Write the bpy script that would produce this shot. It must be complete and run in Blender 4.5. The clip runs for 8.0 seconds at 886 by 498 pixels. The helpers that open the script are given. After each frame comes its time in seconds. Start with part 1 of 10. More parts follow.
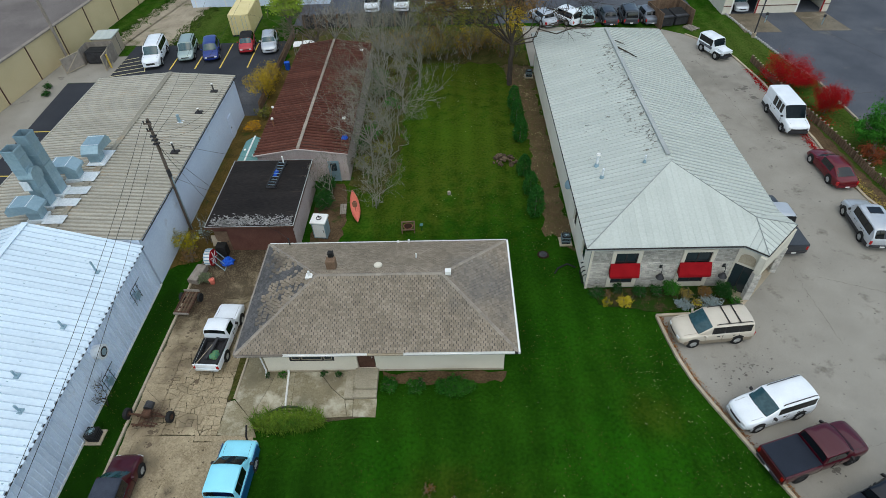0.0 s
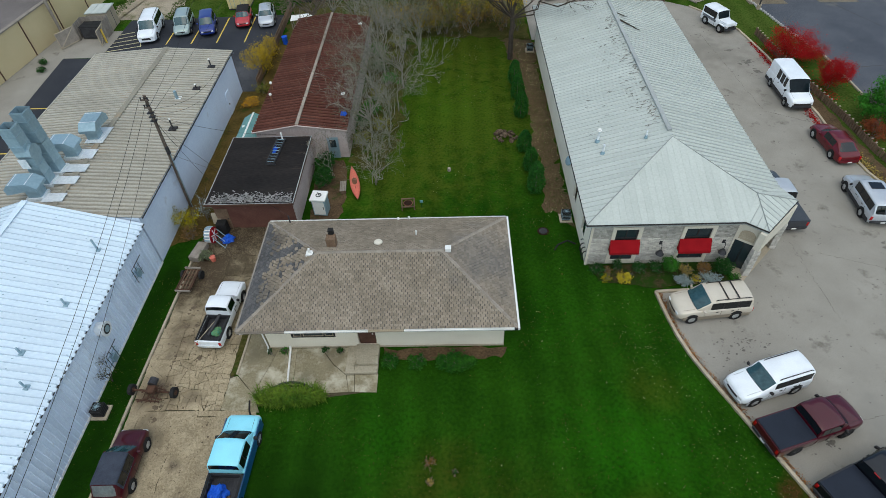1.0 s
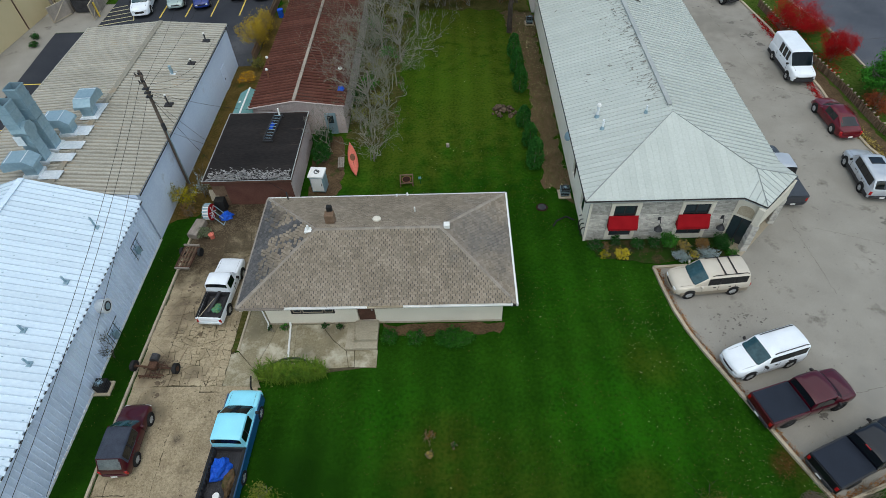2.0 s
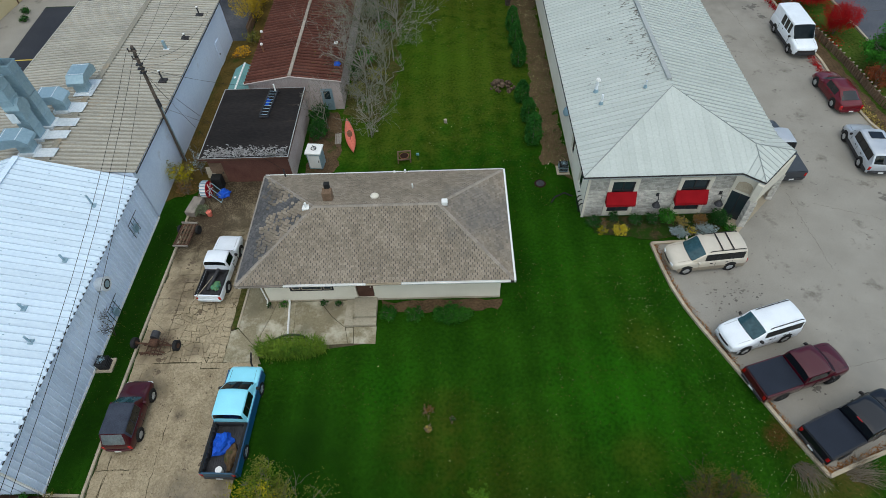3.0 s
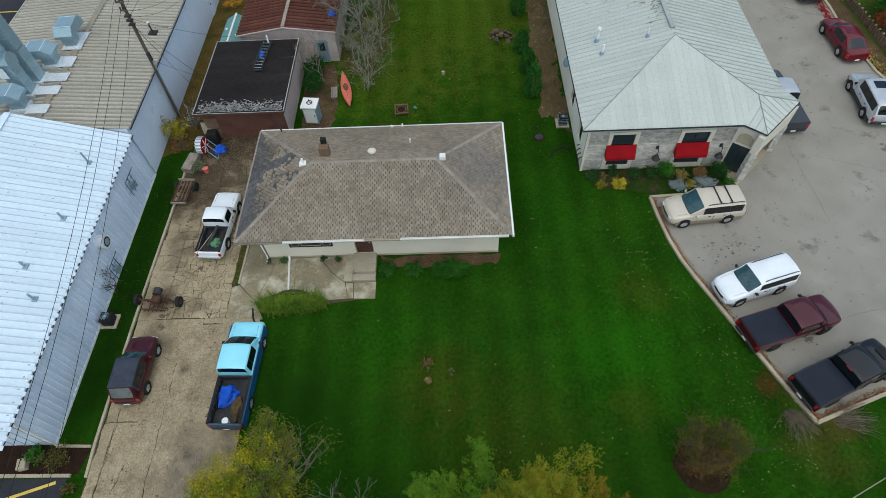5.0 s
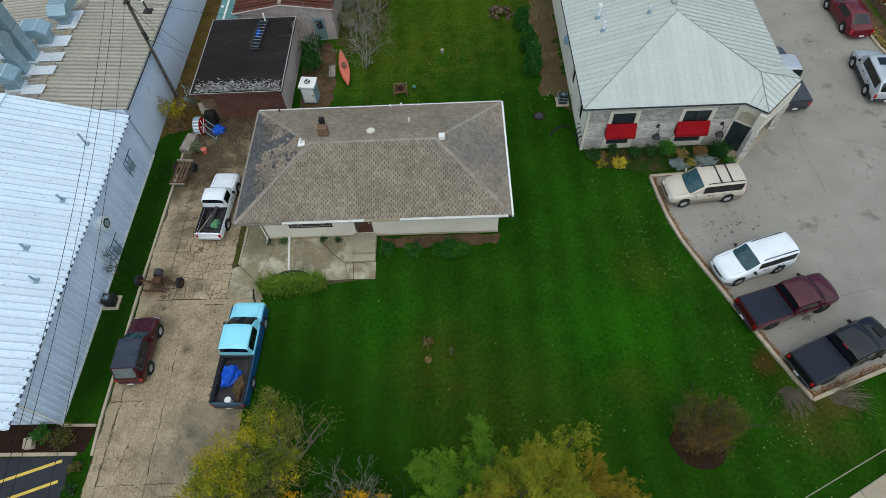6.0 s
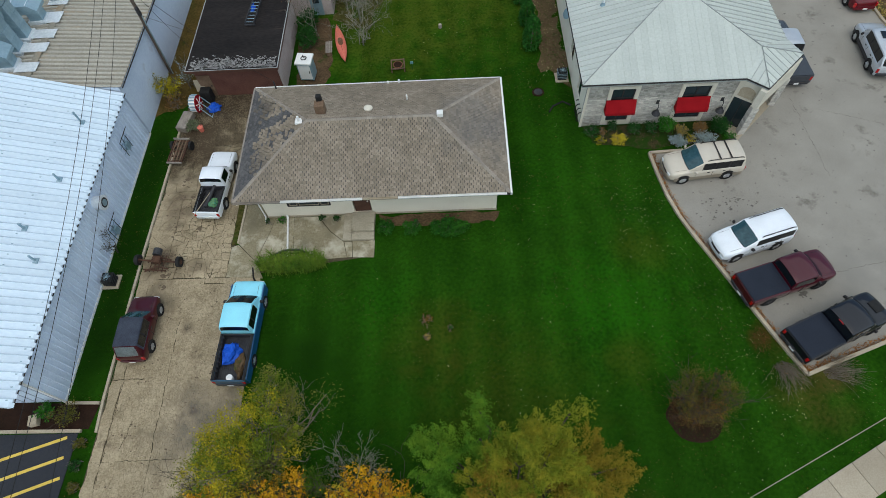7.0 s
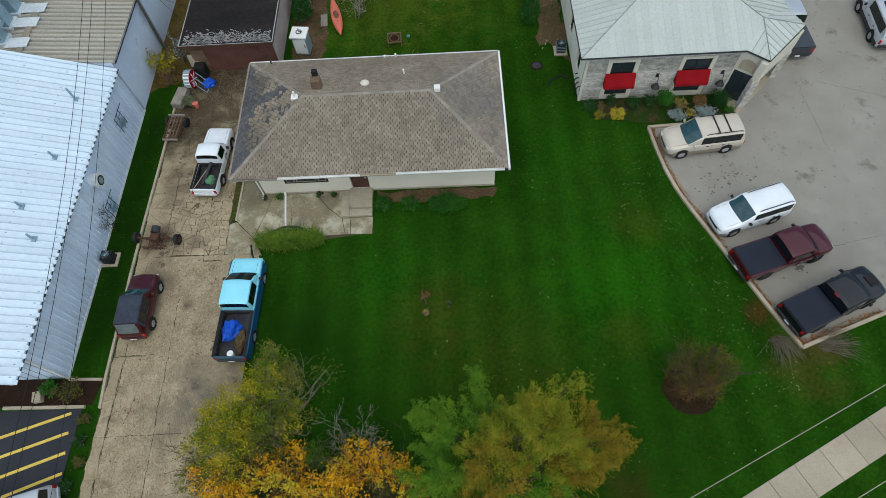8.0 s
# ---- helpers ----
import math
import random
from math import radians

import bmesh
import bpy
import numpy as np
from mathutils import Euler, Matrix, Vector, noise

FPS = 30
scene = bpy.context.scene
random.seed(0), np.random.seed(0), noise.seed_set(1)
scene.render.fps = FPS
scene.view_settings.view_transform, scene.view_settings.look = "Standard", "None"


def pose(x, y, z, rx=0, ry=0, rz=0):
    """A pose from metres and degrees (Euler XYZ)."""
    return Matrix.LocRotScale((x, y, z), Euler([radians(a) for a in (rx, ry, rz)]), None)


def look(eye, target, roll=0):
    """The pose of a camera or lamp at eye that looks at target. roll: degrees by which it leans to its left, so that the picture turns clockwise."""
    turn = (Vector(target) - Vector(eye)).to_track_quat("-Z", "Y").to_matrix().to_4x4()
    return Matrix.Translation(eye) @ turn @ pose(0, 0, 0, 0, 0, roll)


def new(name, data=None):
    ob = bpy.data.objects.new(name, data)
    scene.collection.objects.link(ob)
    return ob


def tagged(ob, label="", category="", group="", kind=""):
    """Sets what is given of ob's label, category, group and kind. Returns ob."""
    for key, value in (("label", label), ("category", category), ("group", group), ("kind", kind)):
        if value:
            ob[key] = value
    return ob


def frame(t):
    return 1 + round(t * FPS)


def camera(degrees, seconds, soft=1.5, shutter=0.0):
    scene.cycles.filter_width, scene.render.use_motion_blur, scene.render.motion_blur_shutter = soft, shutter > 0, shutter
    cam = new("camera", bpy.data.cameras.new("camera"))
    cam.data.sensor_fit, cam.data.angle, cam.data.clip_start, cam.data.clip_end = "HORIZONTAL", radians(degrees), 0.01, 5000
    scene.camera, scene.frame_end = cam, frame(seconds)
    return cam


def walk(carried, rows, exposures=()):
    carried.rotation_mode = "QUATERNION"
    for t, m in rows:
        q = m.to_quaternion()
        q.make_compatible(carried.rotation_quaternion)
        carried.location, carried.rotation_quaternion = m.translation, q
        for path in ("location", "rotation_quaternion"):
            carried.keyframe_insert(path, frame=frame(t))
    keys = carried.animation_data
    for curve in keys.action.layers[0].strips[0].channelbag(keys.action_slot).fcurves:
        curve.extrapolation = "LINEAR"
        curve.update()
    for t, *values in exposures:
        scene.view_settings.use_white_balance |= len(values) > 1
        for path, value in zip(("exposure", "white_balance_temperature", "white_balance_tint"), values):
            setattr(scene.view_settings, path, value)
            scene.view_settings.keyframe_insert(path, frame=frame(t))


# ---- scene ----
# ---------------------------------------------------------------- camera
cam = camera(76.35, 8.0, soft=0.55)
# a hovering drone that tips its lens down and drifts slowly up and to the right
EYE, DRIFT = (0.0, 0.0, 28.5), (0.0398, -0.0020, 0.0477)
TURNS = [
    (0.0, 46.031, 1.676, 0.268),
    (0.5, 44.843, 1.746, 0.279),
    (1.0, 43.629, 1.837, 0.203),
    (1.5, 42.398, 1.884, 0.120),
    (3.0, 38.768, 1.937, -0.229),
    (3.5, 37.544, 1.979, -0.370),
    (4.0, 36.316, 2.049, -0.471),
    (4.5, 35.153, 2.101, -0.530),
    (6.0, 32.047, 2.309, -0.747),
    (6.5, 30.877, 2.354, -0.888),
    (7.0, 29.757, 2.375, -1.001),
    (7.5, 28.541, 2.397, -1.155),
    (8.0, 27.275, 2.417, -1.326),
]
walk(cam, [(t, pose(*(e + d * (t - 4.0) for e, d in zip(EYE, DRIFT)), rx, ry, rz)) for t, rx, ry, rz in TURNS], exposures=[(0.0, 0.16, 6500, 1.0), (8.0, 0.08, 6500, 1.0)])

# ---------------------------------------------------------------- light: a bright overcast day
world = bpy.data.worlds.new("overcast_sky")
scene.world = world
world.use_nodes = True
wn = world.node_tree.nodes
sky = wn.new("ShaderNodeTexSky")
sky.sky_type = "NISHITA"
sky.sun_disc = False
sky.sun_elevation = radians(69)
sky.sun_rotation = radians(170)
sky.air_density, sky.dust_density, sky.ozone_density = 1.0, 2.0, 1.0
world.node_tree.links.new(sky.outputs[0], wn["Background"].inputs[0])
wn["Background"].inputs[1].default_value = 0.15

sun = new("sun", bpy.data.lights.new("sun", "SUN"))
sun.data.energy, sun.data.angle, sun.data.color = 1.5, radians(130), (1.0, 0.96, 0.89)
sun.matrix_world = look((3, -17, 45), (0, 0, 0))


# ---------------------------------------------------------------- materials
def mat(name, c1, c2, coarse=0.6, fine=14.0, rough=0.8, metal=0.0, bump=0.15, rand=0.0, island=0.0, spec=0.18,
        stain=None, stain_at=0.62, stain_scale=0.25, coat=0.0, stretch=(1, 1, 1), patches=(), lanes=0.0):
    """A surface of two tones mixed at two scales, with grain, relief and, where asked, stains."""
    m = bpy.data.materials.new(name)
    m.use_nodes = True
    n, l = m.node_tree.nodes, m.node_tree.links
    b = n["Principled BSDF"]
    geo = n.new("ShaderNodeNewGeometry")
    mapping = n.new("ShaderNodeMapping")
    mapping.inputs["Scale"].default_value = stretch
    l.new(geo.outputs["Position"], mapping.inputs[0])
    a = n.new("ShaderNodeTexNoise")
    a.inputs["Scale"].default_value, a.inputs["Detail"].default_value = coarse, 5
    f = n.new("ShaderNodeTexNoise")
    f.inputs["Scale"].default_value, f.inputs["Detail"].default_value = fine, 4
    for t in (a, f):
        l.new(mapping.outputs[0], t.inputs["Vector"])
    add = n.new("ShaderNodeMath")
    add.operation = "MULTIPLY_ADD"
    add.inputs[1].default_value = 0.55
    l.new(f.outputs[0], add.inputs[0])
    half = n.new("ShaderNodeMath")
    half.operation = "MULTIPLY"
    half.inputs[1].default_value = 0.45
    l.new(a.outputs[0], half.inputs[0])
    l.new(half.outputs[0], add.inputs[2])
    ramp = n.new("ShaderNodeValToRGB")
    ramp.color_ramp.elements[0].position, ramp.color_ramp.elements[1].position = 0.36, 0.64
    ramp.color_ramp.elements[0].color, ramp.color_ramp.elements[1].color = (*c1, 1), (*c2, 1)
    l.new(add.outputs[0], ramp.inputs[0])
    col = ramp.outputs[0]
    if stain:
        s = n.new("ShaderNodeTexNoise")
        s.inputs["Scale"].default_value, s.inputs["Detail"].default_value = stain_scale, 8
        s.inputs["Roughness"].default_value = 0.7
        l.new(mapping.outputs[0], s.inputs["Vector"])
        sr = n.new("ShaderNodeValToRGB")
        sr.color_ramp.elements[0].position, sr.color_ramp.elements[1].position = stain_at, stain_at + 0.12
        l.new(s.outputs[0], sr.inputs[0])
        mx = n.new("ShaderNodeMix")
        mx.data_type = "RGBA"
        mx.inputs[7].default_value = (*stain, 1)
        l.new(sr.outputs[0], mx.inputs[0])
        l.new(col, mx.inputs[6])
        col = mx.outputs[2]
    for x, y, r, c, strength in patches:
        # a patch of another colour with a ragged edge: wear, other growth and painted shade
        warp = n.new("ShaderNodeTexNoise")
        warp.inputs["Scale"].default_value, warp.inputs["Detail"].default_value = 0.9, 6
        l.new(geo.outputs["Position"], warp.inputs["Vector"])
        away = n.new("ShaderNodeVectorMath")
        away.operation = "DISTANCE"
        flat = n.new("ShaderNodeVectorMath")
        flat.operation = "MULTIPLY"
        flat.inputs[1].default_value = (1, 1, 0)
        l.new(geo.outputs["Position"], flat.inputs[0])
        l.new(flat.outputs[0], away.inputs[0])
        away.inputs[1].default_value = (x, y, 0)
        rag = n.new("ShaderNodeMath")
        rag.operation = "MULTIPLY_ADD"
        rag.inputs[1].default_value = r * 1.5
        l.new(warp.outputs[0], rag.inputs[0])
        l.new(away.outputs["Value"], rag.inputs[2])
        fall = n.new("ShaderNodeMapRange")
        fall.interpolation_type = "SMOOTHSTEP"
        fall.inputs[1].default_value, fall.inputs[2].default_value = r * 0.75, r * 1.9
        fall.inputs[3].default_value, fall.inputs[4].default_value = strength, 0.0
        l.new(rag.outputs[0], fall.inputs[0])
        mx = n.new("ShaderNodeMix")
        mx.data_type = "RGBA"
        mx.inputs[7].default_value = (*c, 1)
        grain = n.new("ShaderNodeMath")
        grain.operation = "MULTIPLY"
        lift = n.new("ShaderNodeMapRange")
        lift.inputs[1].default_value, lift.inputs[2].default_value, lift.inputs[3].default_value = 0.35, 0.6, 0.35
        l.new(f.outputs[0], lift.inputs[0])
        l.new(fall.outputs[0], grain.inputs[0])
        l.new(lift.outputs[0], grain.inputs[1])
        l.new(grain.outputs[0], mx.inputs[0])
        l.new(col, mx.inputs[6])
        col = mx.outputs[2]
    if lanes:
        # faint mowing lanes
        wave = n.new("ShaderNodeTexWave")
        wave.inputs["Scale"].default_value, wave.inputs["Distortion"].default_value, wave.inputs["Detail"].default_value = 0.16, 1.6, 2.0
        l.new(geo.outputs["Position"], wave.inputs["Vector"])
        mr = n.new("ShaderNodeMapRange")
        mr.inputs[3].default_value, mr.inputs[4].default_value = 1 - lanes, 1 + lanes
        l.new(wave.outputs["Fac"], mr.inputs[0])
        hsv = n.new("ShaderNodeHueSaturation")
        l.new(mr.outputs[0], hsv.inputs["Value"])
        l.new(col, hsv.inputs["Color"])
        col = hsv.outputs[0]
    for amount, node, out in ((rand, "ShaderNodeObjectInfo", "Random"), (island, "ShaderNodeNewGeometry", "Random Per Island")):
        if amount:
            r = n.new(node)
            mr = n.new("ShaderNodeMapRange")
            mr.inputs[3].default_value, mr.inputs[4].default_value = 1 - amount, 1 + amount
            l.new(r.outputs[out], mr.inputs[0])
            hsv = n.new("ShaderNodeHueSaturation")
            l.new(mr.outputs[0], hsv.inputs["Value"])
            l.new(col, hsv.inputs["Color"])
            col = hsv.outputs[0]
    l.new(col, b.inputs["Base Color"])
    b.inputs["Roughness"].default_value, b.inputs["Metallic"].default_value = rough, metal
    b.inputs["Specular IOR Level"].default_value = spec
    if coat:
        b.inputs["Coat Weight"].default_value, b.inputs["Coat Roughness"].default_value = coat, 0.06
    if bump:
        bp = n.new("ShaderNodeBump")
        bp.inputs["Strength"].default_value, bp.inputs["Distance"].default_value = bump, 0.03
        l.new(f.outputs[0], bp.inputs["Height"])
        l.new(bp.outputs[0], b.inputs["Normal"])
    return m


def paint(name, c, rough=0.3, metal=0.0):
    d = tuple(v * 0.86 for v in c)
    dark = max(c) < 0.2
    return mat(name, d, c, 1.5, 40, rough, metal, 0.0, coat=0.8 if dark else 0.5, spec=0.1 if dark else 0.4)


def glass_mat(name, c=(0.02, 0.03, 0.035), rough=0.05):
    m = mat(name, c, tuple(v * 1.3 for v in c), 2, 20, rough, 0, 0, spec=0.6)
    return m


M = {}
M["lawn"] = None
M["concrete"] = mat("lot_concrete", (0.24, 0.224, 0.194), (0.32, 0.30, 0.26), 0.45, 26, 0.95, spec=0.1, bump=0.12, patches=((25.5, 54.0, 4.5, (0.17, 0.155, 0.13), 0.7), (28.5, 44.0, 3.0, (0.19, 0.175, 0.15), 0.6), (22.0, 14.0, 3.0, (0.21, 0.20, 0.18), 0.6)), stain=(0.15, 0.135, 0.115), stain_at=0.58, stain_scale=0.55)
M["kerb"] = mat("kerb_concrete", (0.335, 0.28, 0.20), (0.47, 0.405, 0.305), 1.0, 14, 0.9, rand=0.1)
M["drive"] = mat("drive_concrete", (0.23, 0.185, 0.115), (0.41, 0.338, 0.225), 0.9, 12, 0.95, spec=0.1, bump=0.4, stain=(0.15, 0.115, 0.078), stain_at=0.6, stain_scale=0.6, rand=0.05, island=0.1, patches=((-16.6, 28.0, 8.5, (0.04, 0.03, 0.018), 1.0), (-17.6, 24.8, 3.2, (0.045, 0.034, 0.02), 1.0), (-15.8, 28.8, 4.2, (0.055, 0.04, 0.025), 1.0), (-17.0, 25.0, 2.8, (0.07, 0.05, 0.032), 0.95), (-14.6, 25.5, 2.0, (0.10, 0.08, 0.05), 0.8), (-17.6, 16.2, 1.8, (0.075, 0.05, 0.035), 0.9), (-17.3, 13.3, 1.5, (0.07, 0.055, 0.04), 0.8), (-12.9, 6.5, 3.2, (0.13, 0.115, 0.095), 0.85), (-15.2, 15.8, 0.8, (0.10, 0.075, 0.05), 0.8), (-15.0, 11.9, 0.5, (0.07, 0.055, 0.04), 0.9), (-17.0, 20.0, 1.8, (0.12, 0.09, 0.06), 0.8)))
M["crack"] = mat("crack_dirt", (0.05, 0.042, 0.024), (0.10, 0.083, 0.05), 2, 20, 1.0)
M["slab"] = mat("patio_concrete", (0.165, 0.142, 0.086), (0.28, 0.245, 0.160), 0.8, 12, 0.9, stain=(0.44, 0.405, 0.31), stain_at=0.5, stain_scale=0.38, rand=0.14, patches=((-7.6, 18.4, 1.0, (0.13, 0.11, 0.075), 0.8), (-12.4, 18.6, 0.8, (0.14, 0.12, 0.08), 0.7), (-9.0, 16.9, 0.7, (0.16, 0.15, 0.105), 0.7)))
M["step"] = mat("step_concrete", (0.28, 0.25, 0.18), (0.40, 0.36, 0.275), 1.0, 12, 0.9, stain=(0.2, 0.175, 0.115), stain_at=0.56, stain_scale=1.2)
M["walkway"] = mat("walk_concrete", (0.325, 0.275, 0.20), (0.43, 0.372, 0.28), 0.6, 16, 0.9, rand=0.06, spec=0.15)
M["asphalt"] = mat("asphalt", (0.0230, 0.0259, 0.0331), (0.0432, 0.0461, 0.0540), 0.3, 22, 0.85, patches=((-20.3, 52.5, 5.0, (0.12, 0.12, 0.125), 0.9),), stain=(0.11, 0.11, 0.115), stain_at=0.62, stain_scale=0.2)
M["old_asphalt"] = mat("old_asphalt", (0.052, 0.059, 0.074), (0.104, 0.112, 0.130), 0.25, 14, 0.9, spec=0.15, stain=(0.15, 0.145, 0.135), stain_at=0.62, stain_scale=0.15)
M["yellow_line"] = mat("yellow_line", (0.58, 0.41, 0.06), (0.76, 0.57, 0.14), 2, 30, 0.7)
M["wet_pad"] = mat("wet_brown_pad", (0.085, 0.07, 0.046), (0.20, 0.165, 0.115), 0.6, 9, 0.6, spec=0.3, stain=(0.30, 0.255, 0.19), stain_at=0.55, stain_scale=0.4)
M["pale_line"] = mat("pale_line", (0.45, 0.40, 0.22), (0.6, 0.54, 0.33), 2, 30, 0.7)
M["gravel"] = mat("gravel_track", (0.21, 0.175, 0.125), (0.40, 0.345, 0.26), 0.5, 10, 1.0, bump=0.5, stain=(0.09, 0.095, 0.03), stain_at=0.55, stain_scale=0.35)
M["mulch"] = mat("dark_mulch", (0.014, 0.007, 0.004), (0.035, 0.017, 0.010), 2, 26, 1.0, bump=0.6)
M["bed_soil"] = mat("garden_bed_soil", (0.026, 0.024, 0.011), (0.075, 0.058, 0.03), 1.2, 10, 1.0, bump=0.7, spec=0.0, stain=(0.02, 0.045, 0.008), stain_at=0.42, stain_scale=0.9)
M["litter"] = mat("olive_leaf_litter", (0.034, 0.042, 0.010), (0.10, 0.085, 0.030), 0.7, 6, 1.0, bump=0.8, spec=0.0, stain=(0.03, 0.065, 0.010), stain_at=0.52, stain_scale=0.5)
M["alley_litter"] = mat("brown_alley_litter", (0.055, 0.045, 0.013), (0.135, 0.09, 0.03), 0.8, 7, 1.0, bump=0.7, spec=0.0, stain=(0.04, 0.06, 0.012), stain_at=0.56, stain_scale=0.5)
M["dry_soil"] = mat("dry_leafy_soil", (0.07, 0.045, 0.024), (0.165, 0.11, 0.062), 0.9, 8, 1.0, bump=0.6, stain=(0.04, 0.05, 0.014), stain_at=0.58, stain_scale=0.8)
M["soil"] = mat("leafy_soil", (0.05, 0.032, 0.017), (0.13, 0.085, 0.046), 0.9, 8, 1.0, bump=0.6, stain=(0.035, 0.055, 0.010), stain_at=0.56, stain_scale=0.8)
# patch at (1.9, 23) makes the east hip face greyer and darker
M["shingle"] = mat("roof_shingle", (0.19, 0.157, 0.117), (0.315, 0.268, 0.208), 0.5, 24, 0.95, island=0.17, rand=0.17, spec=0.15, stain=(0.16, 0.15, 0.14), stain_at=0.66, stain_scale=0.3, patches=((1.9, 23.0, 3.6, (0.15, 0.146, 0.142), 0.85), (-12.0, 24.4, 1.2, (0.06, 0.058, 0.055), 0.9), (-12.2, 20.5, 2.0, (0.08, 0.077, 0.073), 0.95), (-12.0, 25.2, 1.3, (0.075, 0.072, 0.068), 0.9)))
M["ridge_shingle"] = mat("ridge_shingle", (0.23, 0.20, 0.165), (0.32, 0.285, 0.24), 0.8, 24, 0.95, rand=0.12, spec=0.1)
M["hip_dark"] = mat("dark_hip_trim", (0.225, 0.243, 0.236), (0.30, 0.32, 0.31), 1, 12, 0.6)
M["shingle_base"] = mat("shingle_shadow_layer", (0.062, 0.056, 0.050), (0.105, 0.096, 0.087), 1, 20, 0.95)
M["old_shingle"] = mat("bald_grey_shingle", (0.075, 0.074, 0.074), (0.135, 0.132, 0.13), 0.7, 20, 0.95, island=0.2, spec=0.1)
M["felt"] = mat("grey_roofing_felt", (0.055, 0.056, 0.058), (0.105, 0.105, 0.108), 0.7, 16, 0.9, stain=(0.16, 0.155, 0.15), stain_at=0.6, stain_scale=0.8, stretch=(1, 0.4, 1))
M["cream_side"] = mat("cream_stucco", (0.80, 0.755, 0.63), (0.88, 0.835, 0.71), 0.7, 14, 0.85, bump=0.1)
M["cream"] = mat("cream_wall", (0.66, 0.61, 0.50), (0.77, 0.72, 0.60), 0.7, 18, 0.85, bump=0.1)
M["white"] = mat("white_paint", (0.70, 0.70, 0.67), (0.80, 0.80, 0.77), 1.5, 20, 0.6, bump=0.05)
M["dark_trim"] = mat("dark_trim", (0.02, 0.02, 0.02), (0.045, 0.04, 0.04), 2, 20, 0.6, spec=0.15)
M["brown_door"] = mat("brown_door", (0.06, 0.03, 0.02), (0.11, 0.055, 0.04), 3, 24, 0.5)
M["glass"] = glass_mat("window_glass")
M["car_glass"] = glass_mat("car_glass", (0.004, 0.006, 0.008), 0.05)
M["dark_shield"] = mat("dark_windshield", (0.004, 0.008, 0.011), (0.009, 0.015, 0.019), 1, 5, 0.08, 0, 0.0, spec=0.12)
# teal base: interior tint plus sky reflection painted into the colour
M["windshield"] = mat("sky_teal_windshield", (0.02, 0.058, 0.07), (0.036, 0.088, 0.104), 1, 6, 0.04, 0, 0.0, spec=0.5)
# darker rib tone draws the shaded rib lines of the white metal
M["lb_rib"] = mat("white_metal_rib", (0.40, 0.49, 0.58), (0.52, 0.62, 0.71), 0.6, 9, 0.5, spec=0.3)
M["lb_roof"] = mat("white_metal_roof", (0.565, 0.675, 0.775), (0.665, 0.77, 0.85), 0.4, 9, 0.5, 0.0, 0.05, rand=0.06, spec=0.3, stain=(0.68, 0.77, 0.84), stain_at=0.66, stain_scale=0.8, stretch=(0.35, 1, 1))
M["lb_wall_rib"] = mat("blue_wall_rib", (0.36, 0.42, 0.52), (0.46, 0.52, 0.62), 0.6, 9, 0.5, spec=0.3)
M["lb_wall"] = mat("pale_blue_metal_wall", (0.57, 0.66, 0.80), (0.69, 0.78, 0.90), 0.5, 9, 0.5, 0.0, 0.05, rand=0.05, spec=0.4, stain=(0.44, 0.46, 0.50), stain_at=0.62, stain_scale=0.5)
# light ribs over darker pans: shading of the tan sheets put into colour
M["tan_rib"] = mat("tan_metal_rib", (0.335, 0.318, 0.27), (0.45, 0.428, 0.37), 0.5, 9, 0.65, 0.0, 0.05, rand=0.06, spec=0.2)
M["tan_roof"] = mat("tan_metal_roof", (0.215, 0.198, 0.155), (0.305, 0.284, 0.23), 0.35, 9, 0.65, 0.0, 0.08, rand=0.08, spec=0.2, stain=(0.32, 0.24, 0.15), stain_at=0.58, stain_scale=0.35)
M["gb_roof"] = mat("grey_metal_roof", (0.418, 0.45, 0.414), (0.495, 0.528, 0.49), 0.3, 8, 0.5, 0.0, 0.05, rand=0.05, spec=0.35, stain=(0.36, 0.38, 0.35), stain_at=0.64, stain_scale=0.4)
# rib shading painted as a darker tone, fainter on the west slope
M["gb_rib"] = mat("grey_metal_rib", (0.325, 0.353, 0.33), (0.41, 0.44, 0.415), 0.5, 8, 0.5, spec=0.3)
M["gb_rib_west"] = mat("west_metal_rib", (0.37, 0.40, 0.37), (0.44, 0.47, 0.44), 0.5, 8, 0.5, spec=0.3)
M["gb_cap"] = mat("grey_ridge_cap", (0.30, 0.32, 0.315), (0.42, 0.44, 0.43), 0.8, 10, 0.5)
M["stone"] = mat("limestone", (0.36, 0.345, 0.31), (0.54, 0.515, 0.465), 2.5, 22, 0.9, island=0.2, rand=0.2, bump=0.35)
M["mortar"] = mat("mortar", (0.36, 0.35, 0.33), (0.44, 0.43, 0.41), 3, 30, 0.95)
M["trim_stone"] = mat("cream_stone_trim", (0.58, 0.54, 0.45), (0.68, 0.64, 0.54), 1.5, 20, 0.8)
M["awning"] = mat("red_awning_cloth", (0.22, 0.004, 0.008), (0.30, 0.008, 0.013), 1.5, 30, 0.8, spec=0.1)
M["tar_roof"] = mat("tar_roof", (0.009, 0.0075, 0.007), (0.024, 0.020, 0.018), 0.6, 8, 0.75, bump=0.3, spec=0.15, stain=(0.045, 0.034, 0.027), stain_at=0.6, stain_scale=0.9, stretch=(0.4, 1.6, 1))
M["brick"] = mat("red_brown_brick", (0.085, 0.036, 0.027), (0.15, 0.07, 0.053), 1, 20, 0.9, rand=0.15)
# red ribs lighter than their pans, relief shading laid in as colour
M["rust_rib"] = mat("rust_red_rib", (0.085, 0.032, 0.022), (0.14, 0.058, 0.042), 0.6, 10, 0.8, rand=0.15, spec=0.15)
